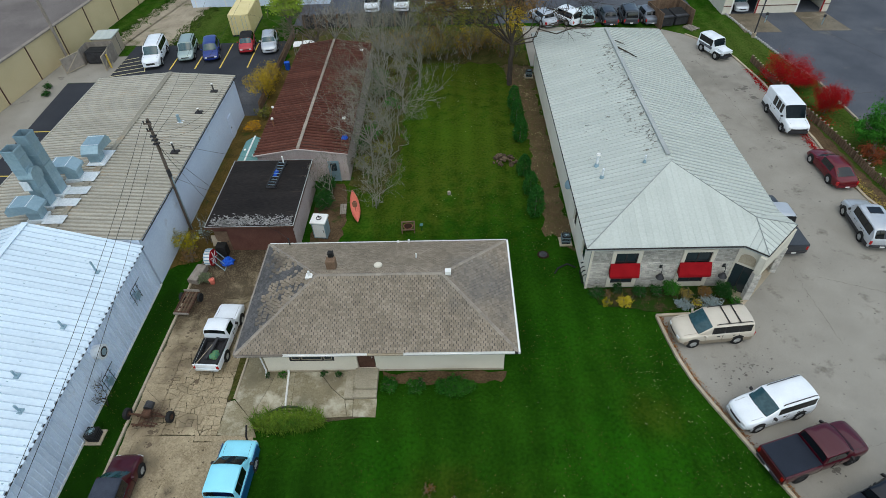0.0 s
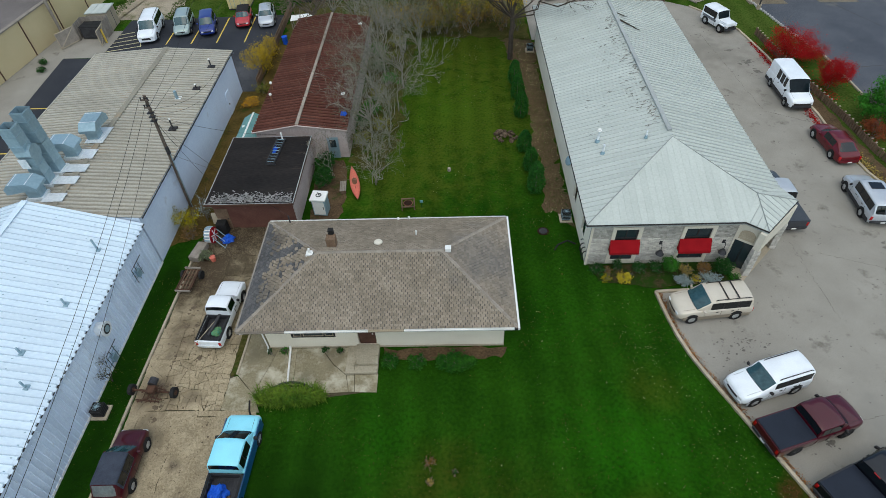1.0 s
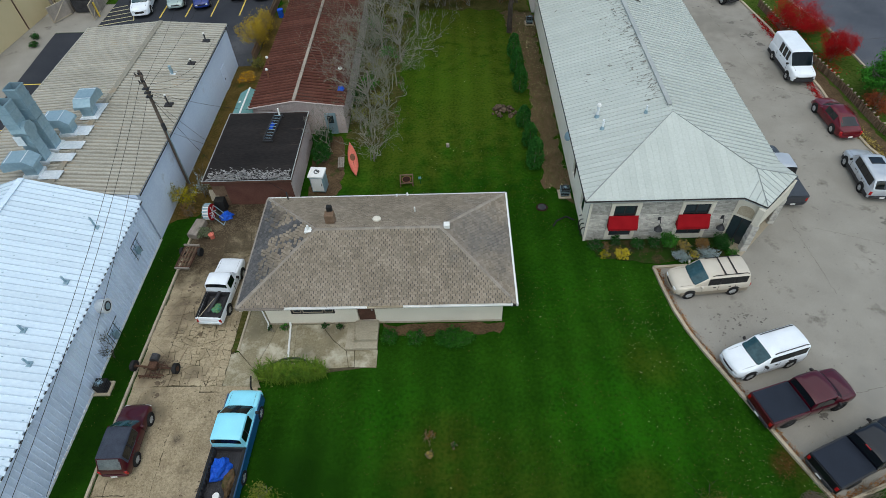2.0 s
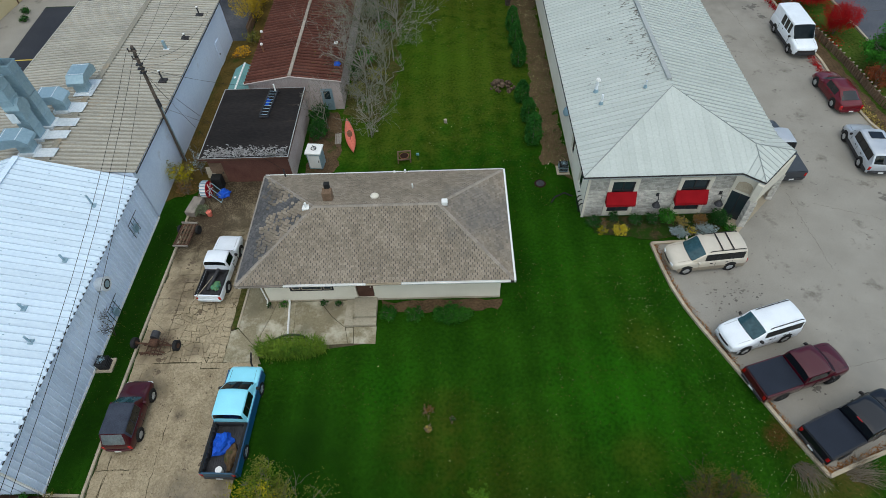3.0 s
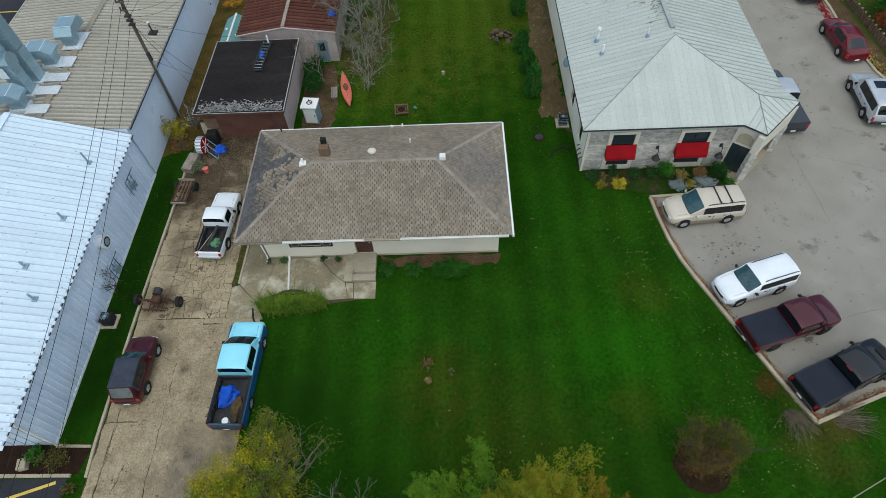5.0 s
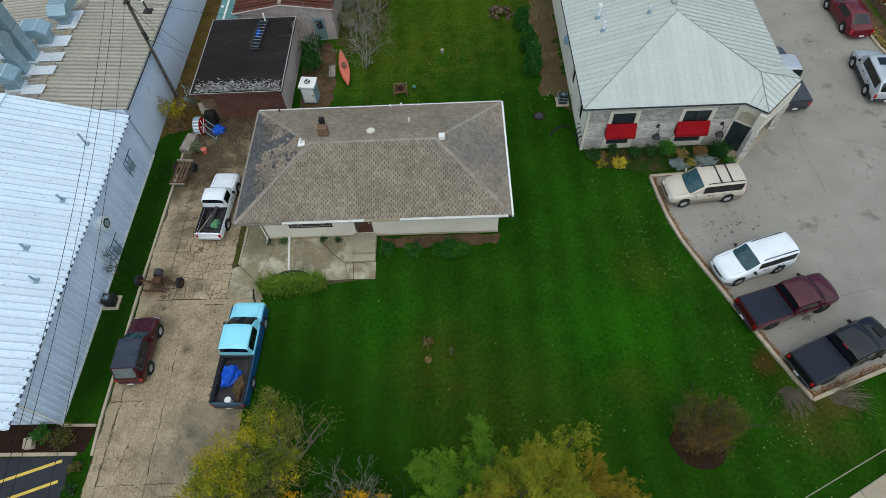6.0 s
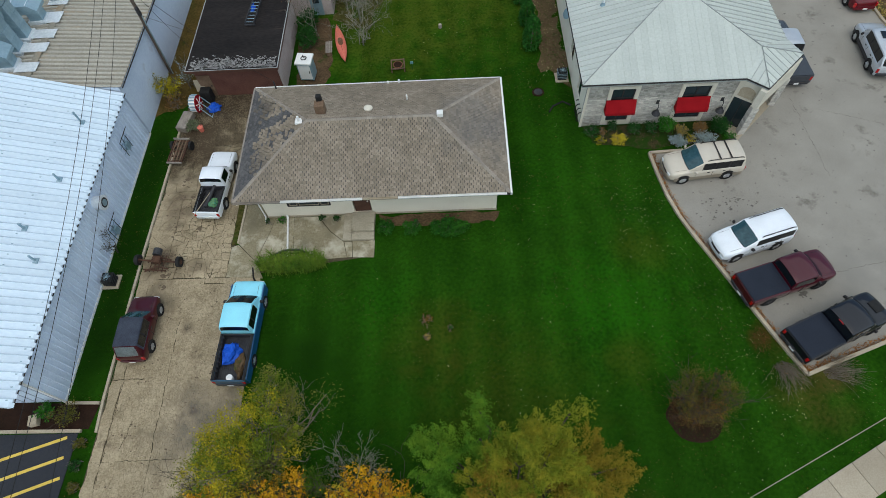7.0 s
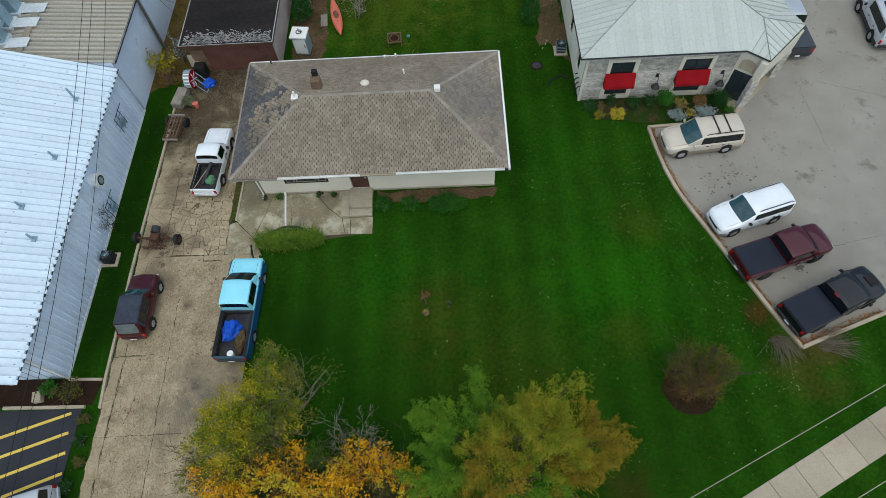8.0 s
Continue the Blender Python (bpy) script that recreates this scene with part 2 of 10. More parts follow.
M["rust_roof"] = mat("rust_red_metal", (0.034, 0.011, 0.008), (0.078, 0.028, 0.020), 0.5, 10, 0.85, rand=0.18, spec=0.1, stain=(0.055, 0.034, 0.028), stain_at=0.55)
M["pinkwall"] = mat("pink_grey_siding", (0.38, 0.31, 0.29), (0.50, 0.43, 0.40), 0.8, 14, 0.85, rand=0.06)
M["galv"] = mat("galvanised_steel", (0.25, 0.365, 0.425), (0.33, 0.45, 0.51), 0.6, 5, 0.4, 0.4, 0.04, rand=0.05)
M["bright_steel"] = mat("bright_flashing", (0.62, 0.67, 0.70), (0.84, 0.87, 0.89), 0.8, 6, 0.3, 0.25, 0.05)
M["store_wall"] = mat("tan_precast_wall", (0.50, 0.41, 0.235), (0.60, 0.50, 0.30), 0.3, 10, 0.9, rand=0.03)
M["store_roof"] = mat("grey_gravel_roof", (0.115, 0.10, 0.095), (0.19, 0.17, 0.16), 0.3, 9, 1.0, bump=0.4)
M["wood_pole"] = mat("weathered_pole_wood", (0.075, 0.06, 0.048), (0.15, 0.12, 0.10), 3, 25, 0.95, bump=0.4)
M["grey_wood"] = mat("grey_board", (0.20, 0.175, 0.145), (0.33, 0.29, 0.25), 2, 26, 0.95, rand=0.15)
M["fence_wood"] = mat("brown_fence_wood", (0.11, 0.07, 0.045), (0.20, 0.135, 0.09), 2, 24, 0.95, rand=0.2)
M["black"] = mat("black_rubber", (0.012, 0.012, 0.012), (0.03, 0.03, 0.03), 2, 30, 0.8, spec=0.15)
M["dark_metal"] = mat("dark_metal", (0.03, 0.03, 0.033), (0.07, 0.07, 0.075), 2, 24, 0.5, 0.3, spec=0.15)
M["rim"] = mat("wheel_rim", (0.42, 0.42, 0.42), (0.6, 0.6, 0.6), 5, 30, 0.35, 0.7, 0)
M["old_rust"] = mat("dark_old_rust", (0.035, 0.02, 0.014), (0.115, 0.06, 0.038), 3, 14, 0.9)
M["rust"] = mat("rusty_iron", (0.10, 0.045, 0.025), (0.23, 0.11, 0.065), 3, 20, 0.9)
# grey base paints the pale sky reflection on the clear vinyl
M["clear_vinyl"] = mat("pale_reflection_vinyl", (0.085, 0.105, 0.11), (0.17, 0.2, 0.205), 2, 12, 0.3, spec=0.6)
M["tail"] = mat("red_lens", (0.34, 0.003, 0.007), (0.46, 0.008, 0.012), 5, 30, 0.2, spec=0.7)
M["lamp_lens"] = mat("clear_lens", (0.6, 0.62, 0.64), (0.75, 0.77, 0.78), 5, 30, 0.15, spec=0.8)
M["teal"] = mat("teal_shed_metal", (0.10, 0.24, 0.235), (0.17, 0.33, 0.32), 1, 12, 0.6)
M["orange_plastic"] = mat("faded_red_plastic", (0.56, 0.13, 0.09), (0.70, 0.20, 0.14), 1.2, 10, 0.5)
M["blue_tarp"] = mat("blue_tarp", (0.01, 0.06, 0.42), (0.02, 0.12, 0.62), 2, 12, 0.45, bump=0.4)
M["peel"] = mat("peeled_grey_coating", (0.24, 0.235, 0.225), (0.42, 0.41, 0.40), 3, 20, 0.9)
M["bark"] = mat("grey_bark", (0.085, 0.072, 0.058), (0.19, 0.165, 0.14), 3, 24, 0.95, bump=0.5)
M["pale_bark"] = mat("pale_bare_twigs", (0.19, 0.185, 0.155), (0.34, 0.325, 0.28), 3, 20, 0.95, bump=0.3)
M["dark_bark"] = mat("dark_bark", (0.03, 0.024, 0.019), (0.08, 0.066, 0.052), 3, 24, 0.95, bump=0.5)


def leaf_mat(name, c1, c2, v=0.3):
    return mat(name, c1, c2, 0.9, 3.0, 0.7, 0, 0.0, island=v, spec=0.08)


M["leaf_yg"] = leaf_mat("yellow_green_leaves", (0.15, 0.15, 0.009), (0.42, 0.34, 0.016))
M["leaf_amber"] = leaf_mat("amber_leaves", (0.30, 0.20, 0.015), (0.52, 0.37, 0.03))
M["leaf_tan"] = leaf_mat("tan_dry_leaves", (0.20, 0.15, 0.04), (0.40, 0.30, 0.085))
M["leaf_olive"] = leaf_mat("olive_leaves", (0.09, 0.11, 0.018), (0.205, 0.19, 0.038))
M["leaf_orange"] = leaf_mat("orange_leaves", (0.50, 0.21, 0.008), (0.78, 0.45, 0.022))
M["leaf_green"] = leaf_mat("green_needles", (0.04, 0.125, 0.009), (0.13, 0.23, 0.017), 0.12)
M["leaf_gold"] = leaf_mat("golden_green_needles", (0.095, 0.14, 0.010), (0.265, 0.245, 0.020), 0.12)
M["leaf_rust"] = leaf_mat("rust_gold_needles", (0.125, 0.10, 0.010), (0.265, 0.19, 0.018), 0.12)
M["leaf_red"] = leaf_mat("scarlet_leaves", (0.23, 0.004, 0.007), (0.43, 0.011, 0.011), 0.35)
M["leaf_dark"] = leaf_mat("dark_green_leaves", (0.010, 0.050, 0.010), (0.03, 0.105, 0.018), 0.35)
M["leaf_mid"] = leaf_mat("mid_green_leaves", (0.02, 0.11, 0.010), (0.055, 0.20, 0.02), 0.35)
M["leaf_lime"] = leaf_mat("lime_green_leaves", (0.15, 0.25, 0.02), (0.30, 0.41, 0.04), 0.3)
M["leaf_lily"] = leaf_mat("daylily_leaves", (0.045, 0.11, 0.010), (0.135, 0.205, 0.022), 0.35)
M["leaf_blue"] = leaf_mat("blue_grey_foliage", (0.21, 0.28, 0.285), (0.35, 0.42, 0.425), 0.2)
M["leaf_sage"] = leaf_mat("sage_leaves", (0.09, 0.115, 0.06), (0.21, 0.235, 0.14), 0.3)
M["leaf_brown"] = leaf_mat("brown_leaves", (0.12, 0.07, 0.025), (0.26, 0.15, 0.05), 0.35)
M["leaf_yellow"] = leaf_mat("yellow_leaves", (0.42, 0.34, 0.02), (0.62, 0.50, 0.05), 0.25)


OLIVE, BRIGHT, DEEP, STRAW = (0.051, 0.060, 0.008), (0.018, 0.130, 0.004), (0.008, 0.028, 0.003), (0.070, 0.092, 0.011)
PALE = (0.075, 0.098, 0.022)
# DEEP at (3.4, 21) paints the house's soft shadow beside its east wall
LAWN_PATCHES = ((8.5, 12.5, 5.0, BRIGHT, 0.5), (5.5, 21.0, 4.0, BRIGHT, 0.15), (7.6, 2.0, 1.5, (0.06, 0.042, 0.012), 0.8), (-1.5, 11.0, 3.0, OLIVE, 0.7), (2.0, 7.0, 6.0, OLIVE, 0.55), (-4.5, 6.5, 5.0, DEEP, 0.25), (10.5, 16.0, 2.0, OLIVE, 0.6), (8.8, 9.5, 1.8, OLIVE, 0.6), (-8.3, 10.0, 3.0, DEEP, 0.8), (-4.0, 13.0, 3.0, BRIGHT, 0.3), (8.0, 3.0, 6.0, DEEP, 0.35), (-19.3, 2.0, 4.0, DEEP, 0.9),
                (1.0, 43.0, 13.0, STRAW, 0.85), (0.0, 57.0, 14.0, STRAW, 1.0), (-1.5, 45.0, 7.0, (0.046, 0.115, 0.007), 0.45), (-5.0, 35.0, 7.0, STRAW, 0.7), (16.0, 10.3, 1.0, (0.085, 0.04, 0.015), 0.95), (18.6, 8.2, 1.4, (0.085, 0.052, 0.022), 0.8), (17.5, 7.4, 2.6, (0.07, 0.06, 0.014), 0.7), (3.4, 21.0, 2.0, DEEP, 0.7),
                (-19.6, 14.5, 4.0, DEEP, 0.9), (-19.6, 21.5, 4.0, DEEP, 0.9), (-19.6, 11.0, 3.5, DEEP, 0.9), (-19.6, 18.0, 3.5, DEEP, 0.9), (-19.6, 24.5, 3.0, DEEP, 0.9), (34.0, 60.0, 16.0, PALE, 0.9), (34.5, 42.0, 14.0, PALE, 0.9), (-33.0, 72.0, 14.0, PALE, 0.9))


def lawn_material():
    """Mown grass: fine blades, faint mowing lanes, browner patches by the trees, deeper green ones elsewhere."""
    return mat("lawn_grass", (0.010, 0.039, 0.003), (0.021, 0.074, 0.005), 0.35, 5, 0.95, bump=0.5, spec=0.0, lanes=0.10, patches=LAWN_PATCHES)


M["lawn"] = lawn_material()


# ---------------------------------------------------------------- mesh helpers
def V(*a):
    return Vector(a)


def link(name, bm, material, smooth=False):
    me = bpy.data.meshes.new(name)
    bm.to_mesh(me)
    bm.free()
    me.materials.append(material)
    if smooth:
        me.shade_smooth()
        me.set_sharp_from_angle(angle=radians(38))
    return new(name, me)


def thing(name, label, category, at=(0, 0, 0), turn=0.0, group="", kind=""):
    """An empty at a thing's base; its parts hang below it."""
    ob = new(name)
    ob.empty_display_size = 0.2
    ob.matrix_world = pose(*at, 0, 0, turn)
    return tagged(ob, label, category, group, kind)


def part(name, bm, material, parent, label="", smooth=False):
    ob = link(name, bm, material, smooth)
    ob.parent = parent
    if label:
        ob["label"] = label
    return ob


def piece(name, mesh, parent, m=None):
    ob = new(name, mesh)
    ob.parent = parent
    if m is not None:
        ob.matrix_basis = m
    return ob


def box(bm, x0, x1, y0, y1, z0, z1, bevel=0.0, m=None):
    r = bmesh.ops.create_cube(bm, size=1)
    vs = r["verts"]
    t = Matrix.Translation(((x0 + x1) / 2, (y0 + y1) / 2, (z0 + z1) / 2)) @ Matrix.Diagonal((abs(x1 - x0), abs(y1 - y0), abs(z1 - z0), 1))
    bmesh.ops.transform(bm, matrix=t, verts=vs)
    if bevel:
        es = list({e for v in vs for e in v.link_edges})
        out = bmesh.ops.bevel(bm, geom=es, offset=bevel, segments=2, affect="EDGES", profile=0.6)
        vs = list({v for f in out["faces"] for v in f.verts} | {v for v in vs if v.is_valid})
    if m is not None:
        bmesh.ops.transform(bm, matrix=m, verts=vs)
    return bm


def bx(*a, **k):
    return box(bmesh.new(), *a, **k)


def tube(bm, pts, radii, sides=8, caps=True):
    """A tapered tube along points."""
    rings = []
    prev = None
    for i, p in enumerate(pts):
        d = (pts[min(i + 1, len(pts) - 1)] - pts[max(i - 1, 0)])
        d = d.normalized() if d.length > 1e-6 else V(0, 0, 1)
        side = prev if prev is not None and abs(prev.dot(d)) < 0.95 else (V(1, 0, 0) if abs(d.x) < 0.8 else V(0, 1, 0))
        u = (side - d * side.dot(d)).normalized()
        prev = u
        w = d.cross(u)
        r = radii[i] if hasattr(radii, "__len__") else radii
        rings.append([bm.verts.new(p + (u * math.cos(a) + w * math.sin(a)) * r) for a in [2 * math.pi * k / sides for k in range(sides)]])
    for a, b in zip(rings, rings[1:]):
        for k in range(sides):
            bm.faces.new((a[k], a[(k + 1) % sides], b[(k + 1) % sides], b[k]))
    if caps:
        bm.faces.new(rings[0][::-1])
        bm.faces.new(rings[-1])
    return bm


def cyl(x, y, z0, z1, r, r2=None, sides=16):
    return tube(bmesh.new(), [V(x, y, z0), V(x, y, z1)], [r, r if r2 is None else r2], sides)


def slab_poly(bm, pts, thick):
    """A flat plate: polygon pts (tuples) raised by thick along its normal, with sides."""
    p = [Vector(q) for q in pts]
    nrm = V(0, 0, 0)
    for i in range(len(p)):
        nrm += p[i].cross(p[(i + 1) % len(p)])
    if nrm.length < 1e-9:
        return bm
    nrm.normalize()
    if nrm.z < 0:
        p.reverse()
        nrm = -nrm
    lo = [bm.verts.new(q) for q in p]
    hi = [bm.verts.new(q + nrm * thick) for q in p]
    bm.faces.new(hi)
    bm.faces.new(lo[::-1])
    for i in range(len(p)):
        j = (i + 1) % len(p)
        bm.faces.new((lo[i], lo[j], hi[j], hi[i]))
    return bm


def plate(bm, pts, thick):
    """A plate of any facing: pts counter-clockwise seen from outside; thick along that normal."""
    p = [Vector(q) for q in pts]
    nrm = (p[1] - p[0]).cross(p[2] - p[0]).normalized()
    lo = [bm.verts.new(q) for q in p]
    hi = [bm.verts.new(q + nrm * thick) for q in p]
    bm.faces.new(hi)
    bm.faces.new(lo[::-1])
    for i in range(len(p)):
        j = (i + 1) % len(p)
        bm.faces.new((lo[i], lo[j], hi[j], hi[i]))
    return bm


def clip2(poly, a, b, c):
    """Keep the part of a flat polygon where a*x + b*y <= c."""
    out = []
    for i in range(len(poly)):
        p, q = poly[i], poly[(i + 1) % len(poly)]
        dp, dq = a * p[0] + b * p[1] - c, a * q[0] + b * q[1] - c
        if dp <= 0:
            out.append(p)
        if dp * dq < 0:
            s = dp / (dp - dq)
            out.append((p[0] + (q[0] - p[0]) * s, p[1] + (q[1] - p[1]) * s))
    return out


def area2(poly):
    return 0.5 * sum(p[0] * q[1] - q[0] * p[1] for p, q in zip(poly, poly[1:] + poly[:1]))


def plane_frame(poly, along):
    """Axes in a roof or wall plane: u across the strips, v along them, n outwards (up)."""
    p = [Vector(q) for q in poly]
    n = V(0, 0, 0)
    for i in range(len(p)):
        n += (p[i] - p[0]).cross(p[(i + 1) % len(p)] - p[0])
    n.normalize()
    if n.z < -1e-6:
        n = -n
    v = Vector(along)
    v = (v - n * v.dot(n)).normalized()
    u = v.cross(n)
    return p[0], u, v, n


def strips(poly, along, width, thick, rib_w, rib_h, start=0.0):
    """Cut a plane polygon into panels of a width, each with a raised seam along one edge. Yields one bmesh per panel."""
    o, u, v, n = plane_frame(poly, along)
    flat = [((Vector(q) - o).dot(u), (Vector(q) - o).dot(v)) for q in poly]
    if area2(flat) < 0:
        flat.reverse()
    lo, hi = min(p[0] for p in flat), max(p[0] for p in flat)
    k = lo + start
    while k < hi - 0.02:
        cell = clip2(clip2(flat, -1, 0, -k), 1, 0, k + width)
        if len(cell) > 2 and area2(cell) > 0.01:
            bm = bmesh.new()

            def up(c, h):
                return o + u * c[0] + v * c[1] + n * h
            low = [bm.verts.new(up(c, 0)) for c in cell]
            top = [bm.verts.new(up(c, thick)) for c in cell]
            bm.faces.new(top)
            for i in range(len(cell)):
                j = (i + 1) % len(cell)
                bm.faces.new((low[i], low[j], top[j], top[i]))
            seam = clip2(cell, 1, 0, k + rib_w)
            if rib_h and len(seam) > 2 and area2(seam) > 1e-4:
                a = [bm.verts.new(up(c, thick)) for c in seam]
                cx = k + rib_w / 2
                b = [bm.verts.new(up((cx + (c[0] - cx) * 0.55, c[1]), thick + rib_h)) for c in seam]
                bm.faces.new(b).material_index = 1
                for i in range(len(seam)):
                    j = (i + 1) % len(seam)
                    bm.faces.new((a[i], a[j], b[j], b[i])).material_index = 1
            yield bm
        k += width


def panels(parent, name, poly, along, width, thick, rib_w, rib_h, material, start=0.0, rib_m=None):
    """Sheet metal panels with a raised rib each; rib_m tones ribs apart from pans, painting the shading of the relief.
    """
    for bm in strips(poly, along, width, thick, rib_w, rib_h, start):
        ob = part(name, bm, material, parent)
        if rib_m:
            ob.data.materials.append(rib_m)


# ---------------------------------------------------------------- ground
def ground_sheet():
    bm = bmesh.new()
    bmesh.ops.create_grid(bm, x_segments=60, y_segments=60, size=1200)
    return tagged(link("ground", bm, M["lawn"]), "dark green mown lawn with browner patches", "lawn", kind="structure")


ground_sheet()


def sheet(name, pts, z, material, label, category, thick=0.05, ragged=0.0):
    bm = bmesh.new()
    if ragged:
        out = []
        for (x0, y0), (x1, y1) in zip(pts, pts[1:] + pts[:1]):
            n = max(1, int(math.hypot(x1 - x0, y1 - y0) / 0.35))
            for k in range(n):
                x, y = x0 + (x1 - x0) * k / n, y0 + (y1 - y0) * k / n
                out.append((x + ragged * noise.noise(V(x * 1.3, y * 1.3, 1)), y + ragged * noise.noise(V(x * 1.3, y * 1.3, 9))))
        pts = out
    slab_poly(bm, [(x, y, z - thick) for x, y in pts], thick)
    return tagged(link(name, bm, material), label, category, kind="structure")


# parking lot round the grey building, with its curved kerb
KERB = [(12.45, 22.85), (12.62, 21.2), (12.86, 19.6), (13.25, 18.1), (13.75, 16.8), (14.3, 15.55), (15.38, 13.0), (16.38, 10.7), (17.5, 8.3)]
LOT = [(12.45, 22.85)] + [(x + 0.1, y) for x, y in KERB[1:]] + [(19.9, 9.2), (22.2, 10.0), (33, 14.2), (40, 20), (33.5, 27.5), (31.7, 31.8), (31.2, 38.5), (31.2, 46.0), (30.95, 52.5), (30.2, 58.3), (27.4, 64.0), (24, 66.5), (8.2, 68.0), (8.2, 57.5), (20.2, 57.2), (20.2, 27.5), (18.0, 23.2)]
lot = sheet("pavement", LOT, 0.03, M["concrete"], "worn light grey concrete parking lot with oil stains", "parking lot")

# driveway bed and street side
sheet("road", [(-18.55, -40), (-11.2, -40), (-11.3, 8.0), (-11.3, 14.6), (-12.0, 15.6), (-13.2, 17.0), (-13.2, 29.8), (-18.45, 29.8)], 0.02, M["crack"], "cracked concrete driveway bed with soil in the joints", "driveway")
# asphalt lot beside the white shed in front
sheet("road_asphalt", [(-60, 6.4), (-19.45, 6.4), (-19.55, 2.2), (-20.5, -20), (-60, -20)], 0.03, M["asphalt"], "fresh dark asphalt parking lot", "parking lot")
# asphalt yard behind the long building
sheet("pavement_yard", [(-41.0, 18), (-33.2, 18), (-33.2, 48.6), (-19.4, 48.6), (-19.4, 65.6), (-38.0, 65.2), (-38, 56.2), (-42, 56.2), (-41.2, 44)], 0.025, M["asphalt"], "dark asphalt yard with yellow stall lines", "parking lot")
sheet("pavement_strip", [(-49.2, 18), (-40.9, 18), (-41.15, 44), (-41.95, 56.3), (-37.9, 56.3), (-37.9, 62.5), (-44.7, 62.5)], 0.045, M["concrete"], "pale concrete apron along the store wall", "pavement")
sheet("gravel_track", [(-42.0, 66), (-33.5, 65.0), (-33.2, 72), (-31.6, 90), (-30, 120), (-36, 120), (-38.0, 86), (-40.6, 74)], 0.02, M["gravel"], "bare gravel track through the grass", "track", ragged=1.0)
# road to the east and car wash forecourt
sheet("road_east", [(36.5, 12), (36.7, 44.8), (36.5, 52.8), (35.6, 56.6), (34.35, 64.0), (33.2, 71), (36, 74), (120, 74), (120, 12)], 0.025, M["old_asphalt"], "grey-blue old asphalt drive of the neighbouring lot", "road")
sheet("pavement_back", [(-20, 70), (24, 68.4), (30, 73), (30, 110), (-20, 110)], 0.02, M["old_asphalt"], "asphalt lot behind the gardens", "parking lot")

# pavement along the street, in slabs
def footpath():
    d = V(7.7, 3.78, 0).normalized()
    nrm = V(-d.y, d.x, 0)
    top = thing("footpath", "pale concrete footpath of square slabs beside the street", "footpath", kind="structure")
    o = V(12.68, 1.4, 0)
    for k in range(-14, 16):
        a = o + d * (k * 1.52 + 0.01)
        b = o + d * (k * 1.52 + 1.505)
        w = nrm * -1.58
        bm = bmesh.new()
        slab_poly(bm, [tuple(a), tuple(b), tuple(b + w), tuple(a + w)], 0.05)
        part("slab", bm, M["walkway"], top)
    return d, nrm, o


FD, FN, FO = footpath()
sheet("road_street", [tuple((FO + FD * s + FN * -w)[:2]) for s, w in ((-90, 5.2), (90, 5.2), (90, 19), (-90, 19))], 0.02, M["old_asphalt"], "asphalt street", "road")


def kerb_line(name, pts, w, h, label, material=None):
    """A kerb as one stone after another along a line."""
    top = thing(name, label, "kerb", kind="structure")
    for (x0, y0), (x1, y1) in zip(pts, pts[1:]):
        a, b = V(x0, y0, 0), V(x1, y1, 0)
        n = max(1, round((b - a).length / 1.6))
        for k in range(n):
            p, q = a.lerp(b, k / n), a.lerp(b, (k + 1) / n)
            d = (q - p).normalized()
            s = V(-d.y, d.x, 0) * w / 2
            p, q = p + d * 0.005, q - d * 0.002
            bm = bmesh.new()
            slab_poly(bm, [tuple(p - s), tuple(q - s), tuple(q + s), tuple(p + s)], h)
            part("kerbstone", bm, material or M["kerb"], top)
    return top


kerb_line("kerb_lawn", [(14.6, 22.95)] + KERB + [(19.9, 9.15), (22.2, 9.95), (33, 14.1)], 0.18, 0.15, "tan concrete kerb with fallen leaves along the lawn")
kerb_line("kerb_east", [(26.8, 64.5), (28.4, 62.3), (30.2, 58.3), (30.95, 52.5), (31.1, 46.0), (31.3, 42.3), (31.1, 38.5), (31.5, 34.1), (33.4, 27.6), (38, 21)], 0.2, 0.15, "tan concrete kerb along the grass strip")
kerb_line("kerb_drive", [(-18.55, 26.5), (-18.55, 23.4), (-18.65, 17.0), (-18.66, 14.2), (-18.6, 8.0), (-18.5, 6.4)], 0.14, 0.12, "low mossy concrete edging beside the driveway")
kerb_line("kerb_bed", [(-20.55, 7.95), (-18.75, 7.9)], 0.14, 0.12, "low concrete edging of the planting bed")
kerb_line("kerb_asphalt", [(-23.6, 6.55), (-19.3, 6.5)], 0.16, 0.14, "grey concrete kerb of the asphalt lot")
sheet("ground_bed", [(-24.5, 6.6), (-19.0, 6.6), (-18.75, 7.85), (-24.5, 8.1)], 0.015, M["mulch"], "dark planting bed in front of the shed", "planting bed")
sheet("ground_soil_back", [(6.7, 31), (8.3, 29), (8.3, 58), (5.0, 58), (6.2, 50), (6.4, 45), (6.5, 40)], 0.012, M["dry_soil"], "bare soil and leaf litter along the grey building", "soil", ragged=0.9)
sheet("ground_shed_side", [(-8.7, 37.0), (-6.2, 35.5), (-5.0, 40), (-4.8, 48), (-4.2, 58.5), (-9, 58.8)], 0.010, M["litter"], "olive weeds and leaf litter beside the shed", "undergrowth", ragged=0.7)
sheet("ground_garden", [(8.6, 25.3), (17.2, 25.3), (17.3, 23.6), (12.6, 23.2), (9.0, 23.9)], 0.03, M["bed_soil"], "planted garden bed before the stone front", "planting bed", ragged=0.25)
sheet("ground_bed_house", [(-4.6, 18.9), (2.6, 18.9), (2.4, 18.2), (-4.5, 18.1)], 0.015, M["soil"], "bare brown soil at the foot of the house", "planting bed", ragged=0.25)
